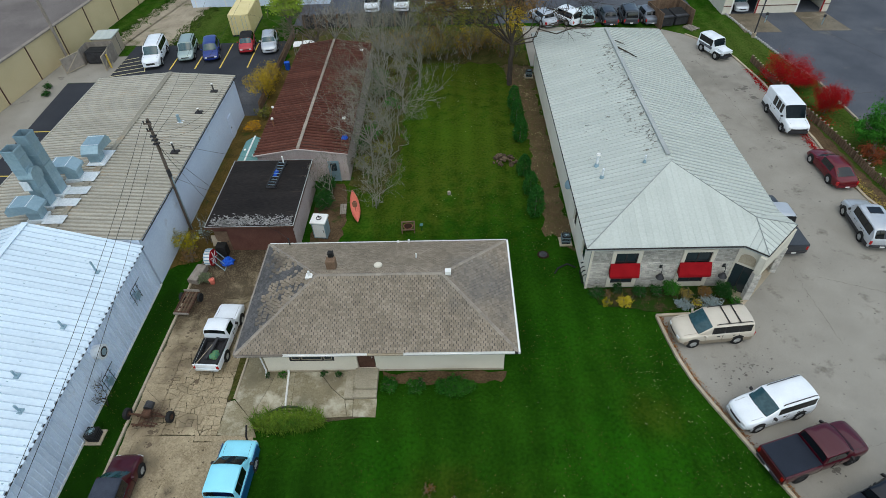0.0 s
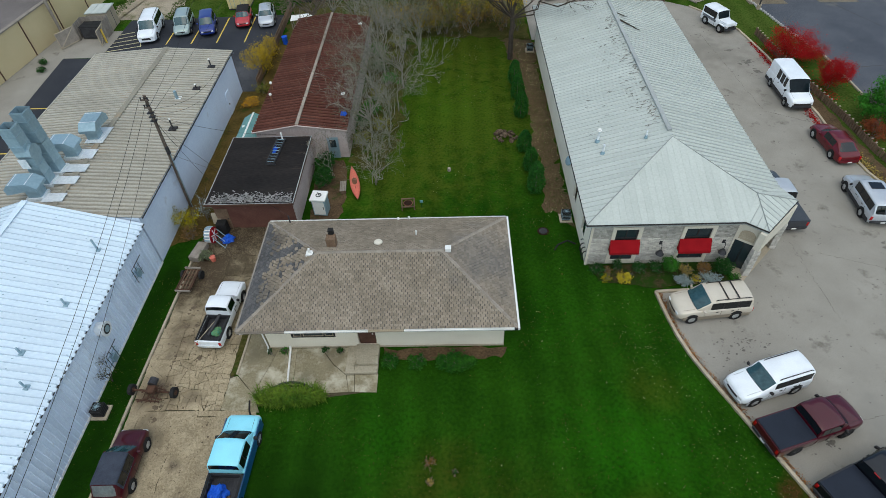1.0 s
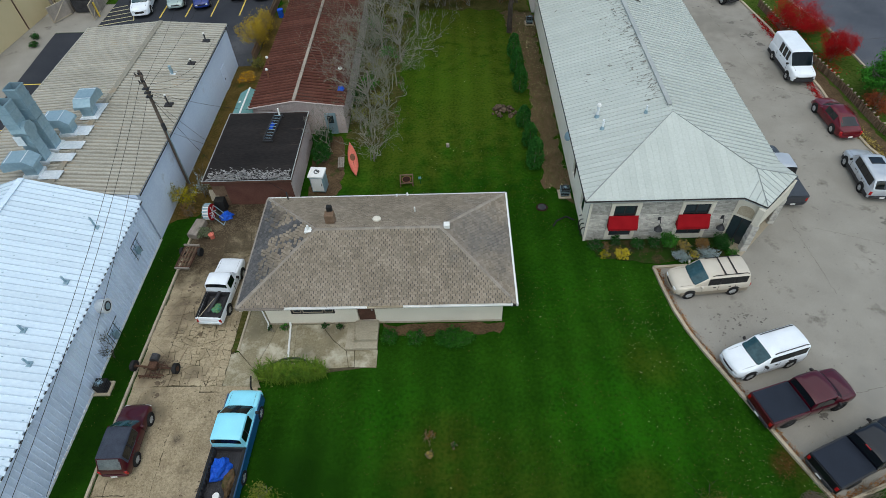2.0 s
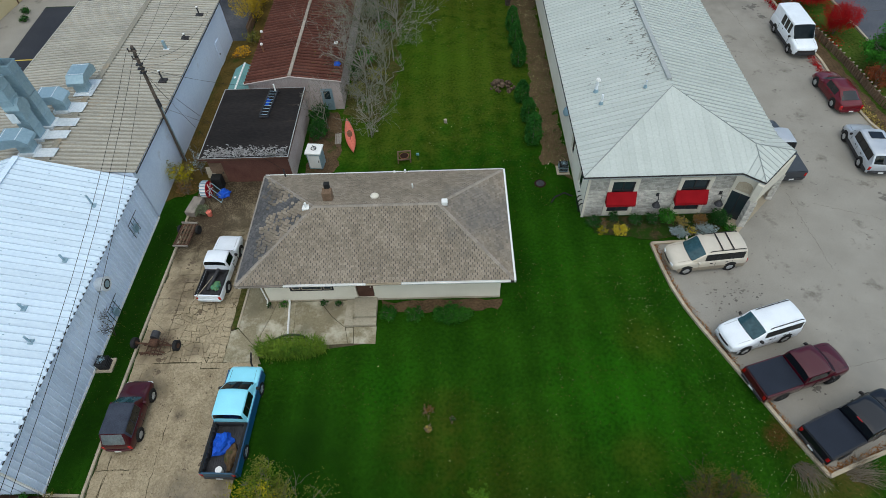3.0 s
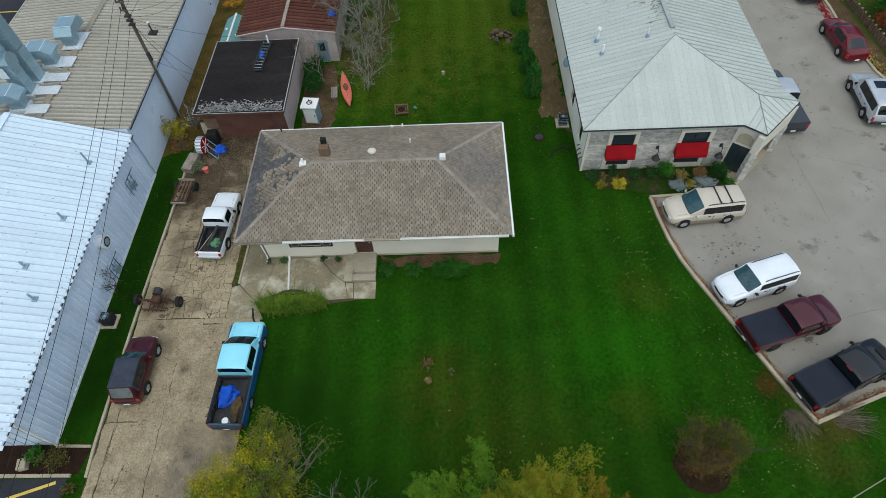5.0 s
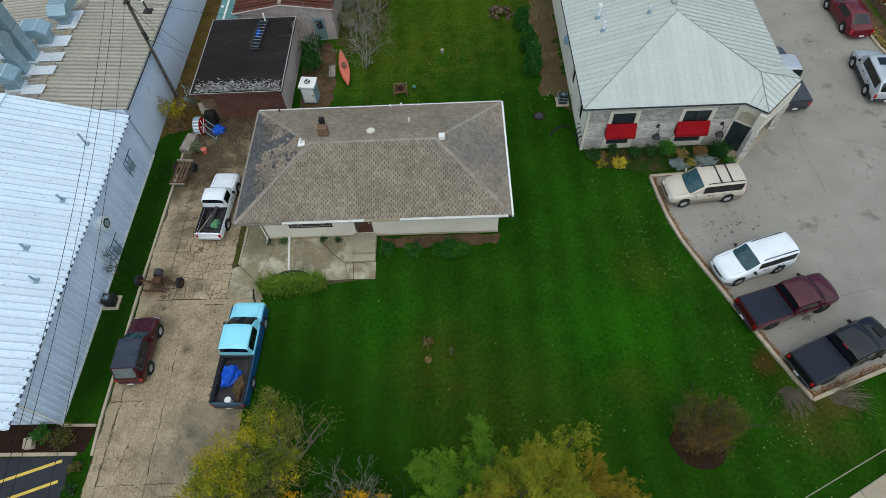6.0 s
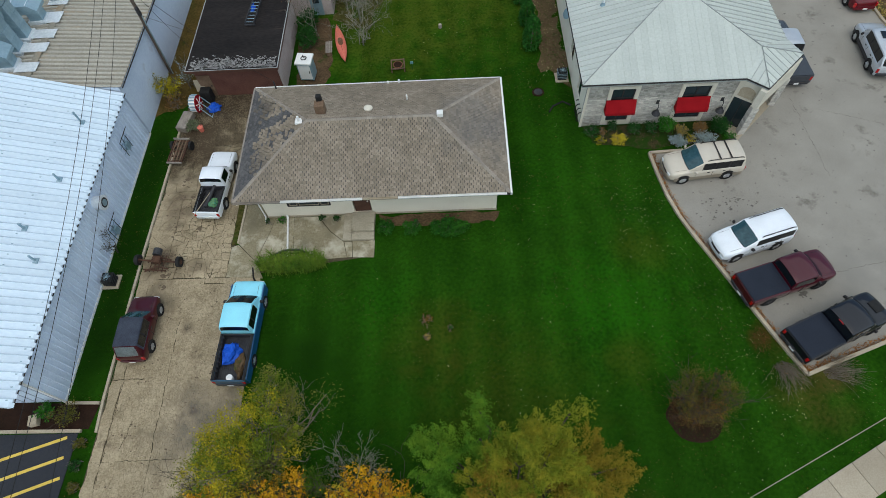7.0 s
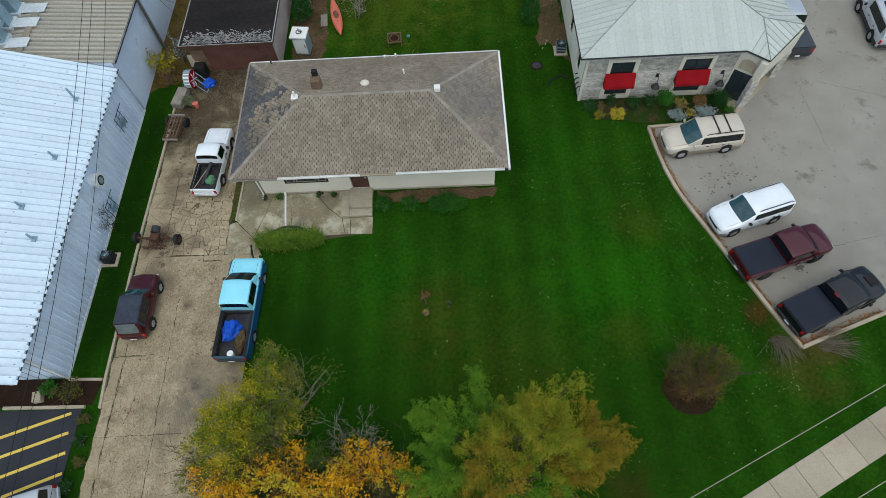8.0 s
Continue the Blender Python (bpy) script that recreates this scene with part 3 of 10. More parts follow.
sheet("ground_alley", [(-21.3, 27.4), (-18.6, 28.6), (-17.2, 30), (-15.8, 37.5), (-15.8, 49.4), (-21.3, 49.5)], 0.012, M["alley_litter"], "leaf-strewn weedy alley between the buildings", "alley", ragged=0.5)
sheet("ground_alley_end", [(-19.0, 49.3), (-15.9, 49.3), (-15.9, 57.6), (-18.0, 58.6), (-19.3, 58.6)], 0.011, M["alley_litter"], "weedy leaf litter beside the yard fence", "alley", ragged=0.4)
sheet("ground_fence_strip", [(31.5, 33), (33.2, 33), (32.2, 47.5), (31.3, 47.5)], 0.02, M["soil"], "leaf litter along the kerb", "soil", ragged=0.25)


sheet("ground_soil_garage", [(-11.1, 29.0), (-8.7, 30.3), (-8.6, 33.0), (-9.2, 37.4), (-11.2, 37.4)], 0.012, M["soil"], "bare brown soil beside the garage", "soil", ragged=0.35)
sheet("ground_soil_thicket", [(-19.0, 57.8), (-4.0, 59.0), (2.0, 58.6), (8.0, 57.5), (8.1, 68.6), (-19.0, 68.8)], 0.012, M["litter"], "leaf litter and low growth under the thicket", "soil", ragged=0.6)


def stall_lines():
    def line(a, b, w, m, name="stall_line"):
        a, b = V(*a, 0), V(*b, 0)
        d = (b - a).normalized()
        s = V(-d.y, d.x, 0) * w / 2
        bm = bmesh.new()
        slab_poly(bm, [tuple(p + V(0, 0, 0.03)) for p in (a - s, b - s, b + s, a + s)], 0.006)
        return tagged(link(name, bm, m), "painted yellow parking stall line", "road marking", "stall lines", "structure")
    for k in range(6):
        line((-19.95 + 0.12 * k, 6.2 - 0.96 * k), (-26.0 + 0.3 * k, 4.2 - 0.98 * k), 0.15, M["yellow_line"])
    for x in (-31.7, -28.9, -26.1, -23.0):
        line((x, 58.9), (x - 0.22, 65.2), 0.14, M["yellow_line"])
    for k in range(5):
        line((-38.5 - 0.06 * k, 57.35 + 0.95 * k), (-34.5 - 0.48 * k, 58.65 + 0.87 * k), 0.13, M["pale_line"])
    line((-34.4, 58.5), (-35.0, 60.2), 0.12, M["pale_line"])
    for y in (39.4, 46.5):
        line((-41.0, y), (-38.2, y), 0.13, M["yellow_line"])
        line((-38.2, y - 0.07), (-38.1, y - 1.2), 0.13, M["yellow_line"])


stall_lines()


# ---------------------------------------------------------------- driveway slabs
def shatter(rect, n, rng, gap=0.012):
    """Broken slab pieces: cells round random points, cut out of a rectangle."""
    x0, x1, y0, y1 = rect
    pts = [(rng.uniform(x0, x1), rng.uniform(y0, y1)) for _ in range(n)]
    for _ in range(1):
        fresh = []
        for i, p in enumerate(pts):
            c = cell_of(rect, pts, i, 0)
            if len(c) > 2:
                fresh.append((sum(q[0] for q in c) / len(c), sum(q[1] for q in c) / len(c)))
        pts = fresh
    return [cell_of(rect, pts, i, gap) for i in range(len(pts))]


def cell_of(rect, pts, i, gap):
    """One cell; the cracks towards its neighbours are of uneven width."""
    x0, x1, y0, y1 = rect
    poly = [(x0, y0), (x1, y0), (x1, y1), (x0, y1)]
    p = pts[i]
    near = sorted((j for j in range(len(pts)) if j != i), key=lambda j: (pts[j][0] - p[0]) ** 2 + (pts[j][1] - p[1]) ** 2)[:16]
    for j in near:
        q = pts[j]
        dx, dy = q[0] - p[0], q[1] - p[1]
        d = math.hypot(dx, dy)
        if d < 1e-6:
            continue
        poly = clip2(poly, dx / d, dy / d, (dx * (p[0] + q[0]) / 2 + dy * (p[1] + q[1]) / 2) / d - gap * (0.75 + 0.9 * (0.5 + 0.5 * math.sin(12.9 * (p[0] + q[0]) + 47.3 * (p[1] + q[1]))) ** 3))
        if len(poly) < 3:
            return []
    return poly


def split(poly, least, most, rng, skew=0.35):
    """Break a slab by cracks that run roughly along and across it, until no piece is larger than asked."""
    a = area2(poly)
    if a < least or (a < most and rng.random() < 0.35):
        return [poly]
    xs, ys = [p[0] for p in poly], [p[1] for p in poly]
    wide = (max(xs) - min(xs)) > (max(ys) - min(ys)) * rng.uniform(0.75, 1.3)
    ang = (0.0 if wide else math.pi / 2) + rng.gauss(0, skew)
    nx, ny = math.cos(ang), math.sin(ang)
    u = rng.uniform(0.36, 0.64)
    cx, cy = min(xs) + (max(xs) - min(xs)) * u, min(ys) + (max(ys) - min(ys)) * u
    c = nx * cx + ny * cy
    out = []
    for half in (clip2(poly, nx, ny, c), clip2(poly, -nx, -ny, -c)):
        if len(half) > 2 and area2(half) > 0.01:
            out += split(half, least, most, rng, skew)
    return out


def wander(x, y):
    """Cracks are never straight: one smooth drift and one fine tremble, the same on both sides of a crack."""
    return (x + 0.10 * noise.noise(V(x * 1.7, y * 1.7, 2)) + 0.035 * noise.noise(V(x * 7, y * 7, 3)), y + 0.10 * noise.noise(V(x * 1.7, y * 1.7, 12)) + 0.035 * noise.noise(V(x * 7, y * 7, 13)))


def broken_piece(poly, rng, gap):
    """The outline of one broken piece: worn corners, wandering edges, set back unevenly from its neighbours."""
    n = len(poly)
    cut = poly
    for i in range(n):
        (x0, y0), (x1, y1) = poly[i], poly[(i + 1) % n]
        L = math.hypot(x1 - x0, y1 - y0)
        if L > 0.02:
            g = gap * (0.3 + 1.6 * abs(noise.noise(V(x0 + x1, y0 + y1, 5))))
            a, b = (y1 - y0) / L, -(x1 - x0) / L
            cut = clip2(cut, a, b, a * x0 + b * y0 - g)
            if len(cut) < 3:
                return []
    out = []
    for (x0, y0), (x1, y1) in zip(cut, cut[1:] + cut[:1]):
        L = math.hypot(x1 - x0, y1 - y0)
        k = max(1, int(L / 0.11))
        out += [wander(x0 + (x1 - x0) * q / k, y0 + (y1 - y0) * q / k) for q in range(k)]
    return out


def driveway():
    rng = random.Random(4)
    top = thing("driveway", "old tan concrete driveway broken into crazed pieces, with a darker oily upper end", "driveway", kind="structure")
    # upper and middle stretch: slabs broken along and across
    for (x0, x1, y0, y1), least, most, gap in (((-18.4, -15.9, 24.0, 29.7), 1.4, 4.5, 0.010), ((-15.9, -13.35, 24.0, 29.7), 0.3, 1.6, 0.018), ((-18.4, -16.4, 20.6, 24.0), 0.6, 2.2, 0.014), ((-16.4, -13.45, 20.6, 24.0), 0.2, 0.9, 0.015),
                                               ((-18.5, -17.1, 15.0, 20.6), 0.4, 1.4, 0.011), ((-17.08, -13.42, 15.02, 20.6), 0.12, 0.4, 0.019),
                                               ((-18.45, -17.85, 9.1, 15.0), 0.8, 2.4, 0.010), ((-18.45, -17.88, -12.0, 9.07), 1.2, 3.6, 0.010), ((-14.58, -11.4, 14.62, 15.0), 0.3, 0.6, 0.01)):
        for c in split([(x0, y0), (x1, y0), (x1, y1), (x0, y1)], least, most, rng, 0.26):
            c = broken_piece(c, rng, gap)
            if len(c) > 2:
                bm = bmesh.new()
                slab_poly(bm, [(x, y, 0.005) for x, y in c], 0.05 + rng.uniform(-0.006, 0.006))
                part("slab_piece", bm, M["drive"], top)
    # lower stretch: finely crazed, too small to count
    bm = bmesh.new()
    for rect, n in (((-16.7, -15.5, 9.1, 14.98), 350), ((-16.7, -15.42, 5.0, 9.1), 266), ((-16.7, -15.36, 0.0, 5.0), 329), ((-15.5, -13.4, 9.1, 14.6), 560), ((-13.4, -11.35, 9.1, 14.6), 560), ((-15.42, -13.4, 5.0, 9.1), 420), ((-13.4, -11.3, 5.0, 9.1), 420), ((-15.36, -13.4, 0.0, 5.0), 489), ((-13.4, -11.3, 0.0, 5.0), 489), ((-17.83, -16.7, 9.1, 14.98), 133), ((-17.85, -16.7, 5.0, 9.07), 86), ((-17.87, -16.7, 0.0, 5.0), 112), ((-17.87, -11.3, -12.0, 0.0), 728), ((-15.5, -14.6, 14.6, 14.98), 16)):
        for c in shatter(rect, n, rng, 0.0036):
            if len(c) > 2 and area2(c) > 0.002:
                slab_poly(bm, [(x, y, 0.005) for x, y in c], 0.045 + rng.uniform(-0.008, 0.008))
    ob = part("crazed_concrete", bm, M["drive"], top, "finely crazed concrete")
    ob["kind"] = "stuff"
    # long cracks across the crazed stretch
    bm = bmesh.new()
    for a, b in (((-17.82, 9.6), (-17.9, -3.0)), ((-15.55, 12.5), (-15.3, -3.0)), ((-18.4, 9.08), (-16.3, 9.15)), ((-18.35, 4.95), (-13.9, 5.03)), ((-16.75, 6.9), (-17.1, 5.6))):
        pts = []
        for k in range(61):
            s = k / 60
            x, y = a[0] + (b[0] - a[0]) * s, a[1] + (b[1] - a[1]) * s
            pts.append(V(x + 0.09 * noise.noise(V(y * 1.4, x, 4)) + 0.05 * noise.noise(V(y * 5, x, 4)), y + 0.08 * noise.noise(V(x * 4, y, 8)), 0.046))
        tube(bm, pts, [0.011 + 0.024 * abs(noise.noise(V(p.y * 2.1, p.x, 1))) for p in pts], 4)
    part("long_crack", bm, M["crack"], top, "dark weedy crack")["kind"] = "stuff"


driveway()


def patio():
    rng = random.Random(9)
    top = thing("patio", "stained concrete patio slabs by the house front", "patio", kind="structure")
    cuts = [[(-12.8, 22.0), (-12.98, 17.22), (-11.84, 16.02), (-11.25, 17.85), (-11.0, 18.98), (-11.0, 22.0)],
            [(-10.97, 18.98), (-11.22, 17.85), (-11.81, 16.0), (-9.6, 15.9), (-9.85, 18.98)],
            [(-9.83, 18.98), (-9.58, 15.9), (-6.42, 16.05), (-6.68, 17.1), (-7.54, 17.85), (-8.15, 18.65), (-8.3, 18.98)],
            [(-8.27, 18.98), (-8.12, 18.68), (-7.51, 17.88), (-6.7, 17.17), (-6.75, 18.98)],
            [(-6.64, 17.1), (-6.4, 16.06), (-6.1, 16.06), (-6.2, 17.1)],
            [(-6.16, 17.13), (-6.06, 16.04), (-4.82, 16.0), (-4.82, 17.13)],
            [(-13.38, 17.0), (-13.38, 15.02), (-11.2, 14.85), (-11.8, 15.95), (-13.0, 17.15)]]
    for c in cuts:
        bm = bmesh.new()
        slab_poly(bm, [(x, y, 0.0) for x, y in c], 0.055 + rng.uniform(-0.006, 0.006))
        part("slab", bm, M["slab"], top)


patio()
kerb_line("kerb_patio", [(-12.93, 21.5), (-13.04, 17.25)], 0.12, 0.09, "narrow pale concrete edging beside the patio")
sheet("ground_patio_bed", [(-12.9, 19.0), (-12.9, 16.9), (-11.6, 15.2), (-4.9, 16.1), (-4.9, 19.0)], 0.02, M["crack"], "dirt in the joints of the patio", "soil")
sheet("ground_strip", [(-13.46, 22.0), (-13.4, 17.15), (-13.06, 17.25), (-12.98, 22.0)], 0.058, M["litter"], "narrow strip of weedy grass beside the patio", "lawn")


# ---------------------------------------------------------------- buildings
def wall_with_holes(parent, name, material, a, b, z0, z1, thick, holes):
    """A wall from a to b (seen from its outside, left to right); holes as (s0, s1, zlow, zhigh) along it."""
    a, b = V(*a, 0), V(*b, 0)
    d = (b - a).normalized()
    inn = V(-d.y, d.x, 0) * thick
    L = (b - a).length
    bm = bmesh.new()

    def block(s0, s1, h0, h1):
        if s1 - s0 < 0.005 or h1 - h0 < 0.005:
            return
        p, q = a + d * s0, a + d * s1
        slab_poly(bm, [tuple(v + V(0, 0, h0)) for v in (p, q, q + inn, p + inn)], h1 - h0)
    cuts = sorted({0.0, L, *[h[0] for h in holes], *[h[1] for h in holes]})
    for s0, s1 in zip(cuts, cuts[1:]):
        mid = (s0 + s1) / 2
        hs = sorted([(h[2], h[3]) for h in holes if h[0] < mid < h[1]])
        z = z0
        for lo, hi in hs:
            block(s0, s1, z, lo)
            z = hi
        block(s0, s1, z, z1)
    bmesh.ops.remove_doubles(bm, verts=bm.verts, dist=0.0005)
    return part(name, bm, material, parent)


def window_unit(parent, x0, x1, z0, z1, y, frame_m, bars=1, depth=0.08, cross=False):
    """A framed window facing -y in the plane y."""
    bm = bmesh.new()
    t = 0.06
    box(bm, x0, x1, y - 0.01, y + depth, z1 - t, z1)
    box(bm, x0, x1, y - 0.01, y + depth, z0, z0 + t)
    box(bm, x0, x0 + t, y - 0.01, y + depth, z0 + t, z1 - t)
    box(bm, x1 - t, x1, y - 0.01, y + depth, z0 + t, z1 - t)
    w = part("window", bm, frame_m, parent)
    for k in range(bars):
        xb = x0 + (x1 - x0) * (k + 1) / (bars + 1)
        part("glazing_bar", bx(xb - 0.025, xb + 0.025, y, y + depth - 0.01, z0 + t, z1 - t), frame_m, w)
    n = bars + 1
    for k in range(n):
        xa, xb = x0 + (x1 - x0) * k / n + 0.03, x0 + (x1 - x0) * (k + 1) / n - 0.03
        part("pane", bx(xa, xb, y + 0.045, y + 0.055, z0 + t - 0.01, z1 - t + 0.01), M["glass"], w)
    return w


def house():
    h = thing("house", "single-storey cream house with a brown shingled hip roof", "house", (0, 0, 0))
    X0, X1, Y0, Y1, ZW = -11.45, 2.5, 19.05, 26.6, 2.62
    wall_with_holes(h, "wall", M["cream"], (X0, Y0), (X1, Y0), 0, ZW, 0.2, [(1.5, 4.1, 1.1, 2.3), (5.4, 6.45, 0.3, 2.35)])
    wall_with_holes(h, "wall", M["cream"], (X1, Y0 + 0.2), (X1, Y1 - 0.2), 0, ZW, 0.2, [])
    wall_with_holes(h, "wall", M["cream"], (X1, Y1), (X0, Y1), 0, ZW, 0.2, [])
    wall_with_holes(h, "wall", M["cream"], (X0, Y1 - 0.2), (X0, Y0 + 0.2), 0, ZW, 0.2, [])
    part("foundation", bx(X0 - 0.02, X1 + 0.02, Y0 - 0.02, Y0 + 0.02, 0, 0.16), M["kerb"], h)
    part("floor", bx(X0 + 0.2, X1 - 0.2, Y0 + 0.2, Y1 - 0.2, 0, 0.3), M["brown_door"], h)
    # picture window in three lights, and the door
    w = window_unit(h, X0 + 1.5, X0 + 4.1, 1.1, 2.3, Y0, M["dark_trim"], 0)
    for xa, xb in ((X0 + 1.62, X0 + 2.1), (X0 + 2.2, X0 + 3.4), (X0 + 3.5, X0 + 3.98)):
        bm = bmesh.new()
        for p in ((xa, xb, 1.2, 1.235), (xa, xb, 2.16, 2.2), (xa, xa + 0.035, 1.235, 2.16), (xb - 0.035, xb, 1.235, 2.16), (xa + 0.035, xb - 0.035, 1.62, 1.65)):
            box(bm, p[0], p[1], Y0 + 0.0, Y0 + 0.03, p[2], p[3])
        part("sash", bm, M["walkway"], w, "slim pale window sash")
    for xb in (X0 + 2.15, X0 + 3.45):
        part("mullion", bx(xb - 0.05, xb + 0.05, Y0 - 0.005, Y0 + 0.07, 1.16, 2.24), M["dark_trim"], w)
    d = part("door", bx(X0 + 5.45, X0 + 6.4, Y0 + 0.06, Y0 + 0.12, 0.3, 2.3), M["brown_door"], h, "dark brown front door")
    part("handle", bx(X0 + 6.25, X0 + 6.32, Y0 + 0.02, Y0 + 0.06, 1.25, 1.35), M["rim"], d)
    part("door_panel", bx(X0 + 5.65, X0 + 6.2, Y0 + 0.045, Y0 + 0.06, 1.5, 2.15), M["awning"], d, "dark red glazed door panel")
    # roof
    ex0, ex1, ey0, ey1, ez = -12.6, 3.15, 18.38, 27.3, 2.7
    rz, ym, rx0, rx1 = 4.33, 22.84, -8.45, -1.05
    A, B, C, D = (ex0, ey0, ez), (ex1, ey0, ez), (ex1, ey1, ez), (ex0, ey1, ez)
    E, F = (rx0, ym, rz), (rx1, ym, rz)
    bm = bmesh.new()
    vs = [bm.verts.new(p) for p in (A, B, C, D, E, F)]
    lo = [bm.verts.new((p[0], p[1], p[2] - 0.14)) for p in (A, B, C, D)]
    for f in ((0, 1, 5, 4), (1, 2, 5), (2, 3, 4, 5), (3, 0, 4)):
        bm.faces.new([vs[i] for i in f])
    for i in range(4):
        j = (i + 1) % 4
        bm.faces.new((lo[i], lo[j], vs[j], vs[i]))
    bm.faces.new(lo[::-1])
    roof = part("roof", bm, M["shingle_base"], h, "brown asphalt shingle hip roof with worn dark patches")
    # fascia and gutters
    bm = bmesh.new()
    box(bm, ex1 + 0.003, ex1 + 0.11, ey0 - 0.08, ey1, ez - 0.15, ez + 0.05)
    part("fascia", bm, M["white"], h, "white metal edge trim")
    part("fascia", bx(ex0 - 0.1, ex0 - 0.003, ey0, ey1, ez - 0.15, ez + 0.02), M["grey_wood"], h)
    part("fascia", bx(ex0, ex1, ey1 + 0.003, ey1 + 0.06, ez - 0.15, ez + 0.05), M["white"], h)
    gx = [(ex0, -9.9, M["grey_wood"]), (-9.88, -7.5, M["white"]), (-7.48, -5.2, M["white"]), (-5.18, -3.2, M["kerb"]), (-3.18, ex1 - 0.2, M["white"])]
    for a, b, m in gx:
        bm = bmesh.new()
        box(bm, a, b, ey0 - 0.13, ey0 - 0.115, ez - 0.075, ez + 0.02)
        box(bm, a, b, ey0 - 0.12, ey0 - 0.004, ez - 0.085, ez - 0.07)
        box(bm, a, b, ey0 - 0.02, ey0 - 0.004, ez - 0.085, ez + 0.01)
        part("gutter", bm, m, h)
    # dark strip paints the soffit shadow between gutter and wall
    part("fascia", bx(ex0, ex1, ey0 - 0.06, ey0 - 0.003, ez - 0.19, ez - 0.09), M["dark_trim"], h, "dark strip standing in for soffit shade below the gutter")
    part("downspout", tube(bmesh.new(), [V(-12.45, 18.32, 2.55), V(-12.2, 18.5, 2.35), V(-11.6, 19.0, 2.05), V(-11.55, 18.98, 0.25), V(-11.55, 18.7, 0.12)], 0.045, 8), M["white"], h)
    # shingles, row by row on every face
    rng = random.Random(21)
    rest, rest_dark = bmesh.new(), bmesh.new()
    made = 0
    for poly, up, first in (((A, B, F, E), (0, 1, 0.366), True), ((B, C, F), (-1, 0, 0.388), False), ((C, D, E, F), (0, -1, 0.366), False), ((D, A, E), (1, 0, 0.39), False)):
        o, u, v, n = plane_frame(poly, up)
        flat = [((Vector(q) - o).dot(u), (Vector(q) - o).dot(v)) for q in poly]
        if area2(flat) < 0:
            flat.reverse()
        u0, u1 = min(p[0] for p in flat), max(p[0] for p in flat)
        v1 = max(p[1] for p in flat)
        row = 0
        front_face = first or abs(up[0]) > 0.5 and up[0] > 0
        y = min(p[1] for p in flat)
        while y < v1:
            x = u0 - (0.125 if row % 2 else 0.0) - rng.uniform(0, 0.03)
            while x < u1:
                w = 0.25
                worn = up[0] > 0.5
                gap = rng.uniform(0.026, 0.048) if front_face else rng.uniform(0.01, 0.03)
                cell = clip2(clip2(clip2(clip2(flat, -1, 0, -x), 1, 0, x + w - gap), 0, -1, -y), 0, 1, y + 0.165)
                spot = o + u * (x + w / 2) + v * (y + 0.08)
                dark = False
                if worn:
                    rag = noise.noise(spot * 1.6) + 0.5 * noise.noise(spot * 5)
                    dark = spot.x < -11.7 + 0.6 * rag - 0.05 * abs(spot.y - 23.4) or ((spot.x + 11.1) / 1.7) ** 2 + ((spot.y - 23.7 - 0.25 * (spot.x + 11)) / 0.42) ** 2 + 0.8 * rag < 0.9 or rng.random() < 0.16
                    if rng.random() < 0.12:
                        cell = []
                if len(cell) > 2 and area2(cell) > 0.004:
                    single = first and made < 300 and row >= 1 and row < 8
                    bm = bmesh.new() if single else rest_dark if dark else rest
                    t = 0.017 + rng.uniform(-0.005, 0.006)
                    if worn and not dark and rng.random() < 0.8:
                        t += rng.uniform(0.02, 0.09)
                    lo_, hi_ = [], []
                    for c in cell:
                        s = 1 - 0.8 * (c[1] - y) / 0.165
                        p = o + u * c[0] + v * c[1]
                        lo_.append(bm.verts.new(p + n * 0.001))
                        hi_.append(bm.verts.new(p + n * (0.004 + t * s)))
                    bm.faces.new(hi_)
                    for i in range(len(cell)):
                        j = (i + 1) % len(cell)
                        bm.faces.new((lo_[i], lo_[j], hi_[j], hi_[i]))
                    if single:
                        part("shingle", bm, M["shingle"], roof)
                        made += 1
                x += w
            y += 0.155
            row += 1
    part("shingle_field", rest, M["shingle"], roof)["kind"] = "stuff"
    part("old_shingle_field", rest_dark, M["old_shingle"], roof, "bald dark grey shingles")["kind"] = "stuff"
    # grey roofing felt laid bare where the western shingles have blown off
    bm = bmesh.new()
    lift = V(-0.39, 0, 1).normalized() * 0.0025
    bm.faces.new([bm.verts.new(Vector(p) + lift) for p in (D, A, E)])
    part("roofing_felt", bm, M["felt"], roof, "weathered grey roofing felt laid bare")
    # caps along ridge and hips
    for a, b in ((E, F), (A, E), (B, F), (C, F), (D, E)):
        a, b = Vector(a), Vector(b)
        n = round((b - a).length / 0.3)
        d = (b - a).normalized()
        s = d.cross(V(0, 0, 1)).normalized()
        for k in range(n):
            p, q = a.lerp(b, k / n), a.lerp(b, (k + 0.98) / n)
            bm = bmesh.new()
            l0 = [bm.verts.new(v) for v in (p - s * 0.11 + V(0, 0, 0.0), p + V(0, 0, 0.055), p + s * 0.11 + V(0, 0, 0.0))]
            l1 = [bm.verts.new(v) for v in (q - s * 0.11 + V(0, 0, -0.015), q + V(0, 0, 0.035), q + s * 0.11 + V(0, 0, -0.015))]
            for i in (0, 1):
                bm.faces.new((l0[i], l1[i], l1[i + 1], l0[i + 1]))
            bm.faces.new(l0)
            part("ridge_cap", bm, M["ridge_shingle"], roof)
    # chimney, dome, vents
    ch = part("chimney", bx(-7.98, -7.42, 23.5, 24.0, 3.8, 4.72, 0.02), M["fence_wood"], h, "square brown chimney")
    part("chimney_cap", bx(-7.86, -7.54, 23.9, 24.18, 4.4, 5.05, 0.03), M["black"], ch)
    bm = bmesh.new()
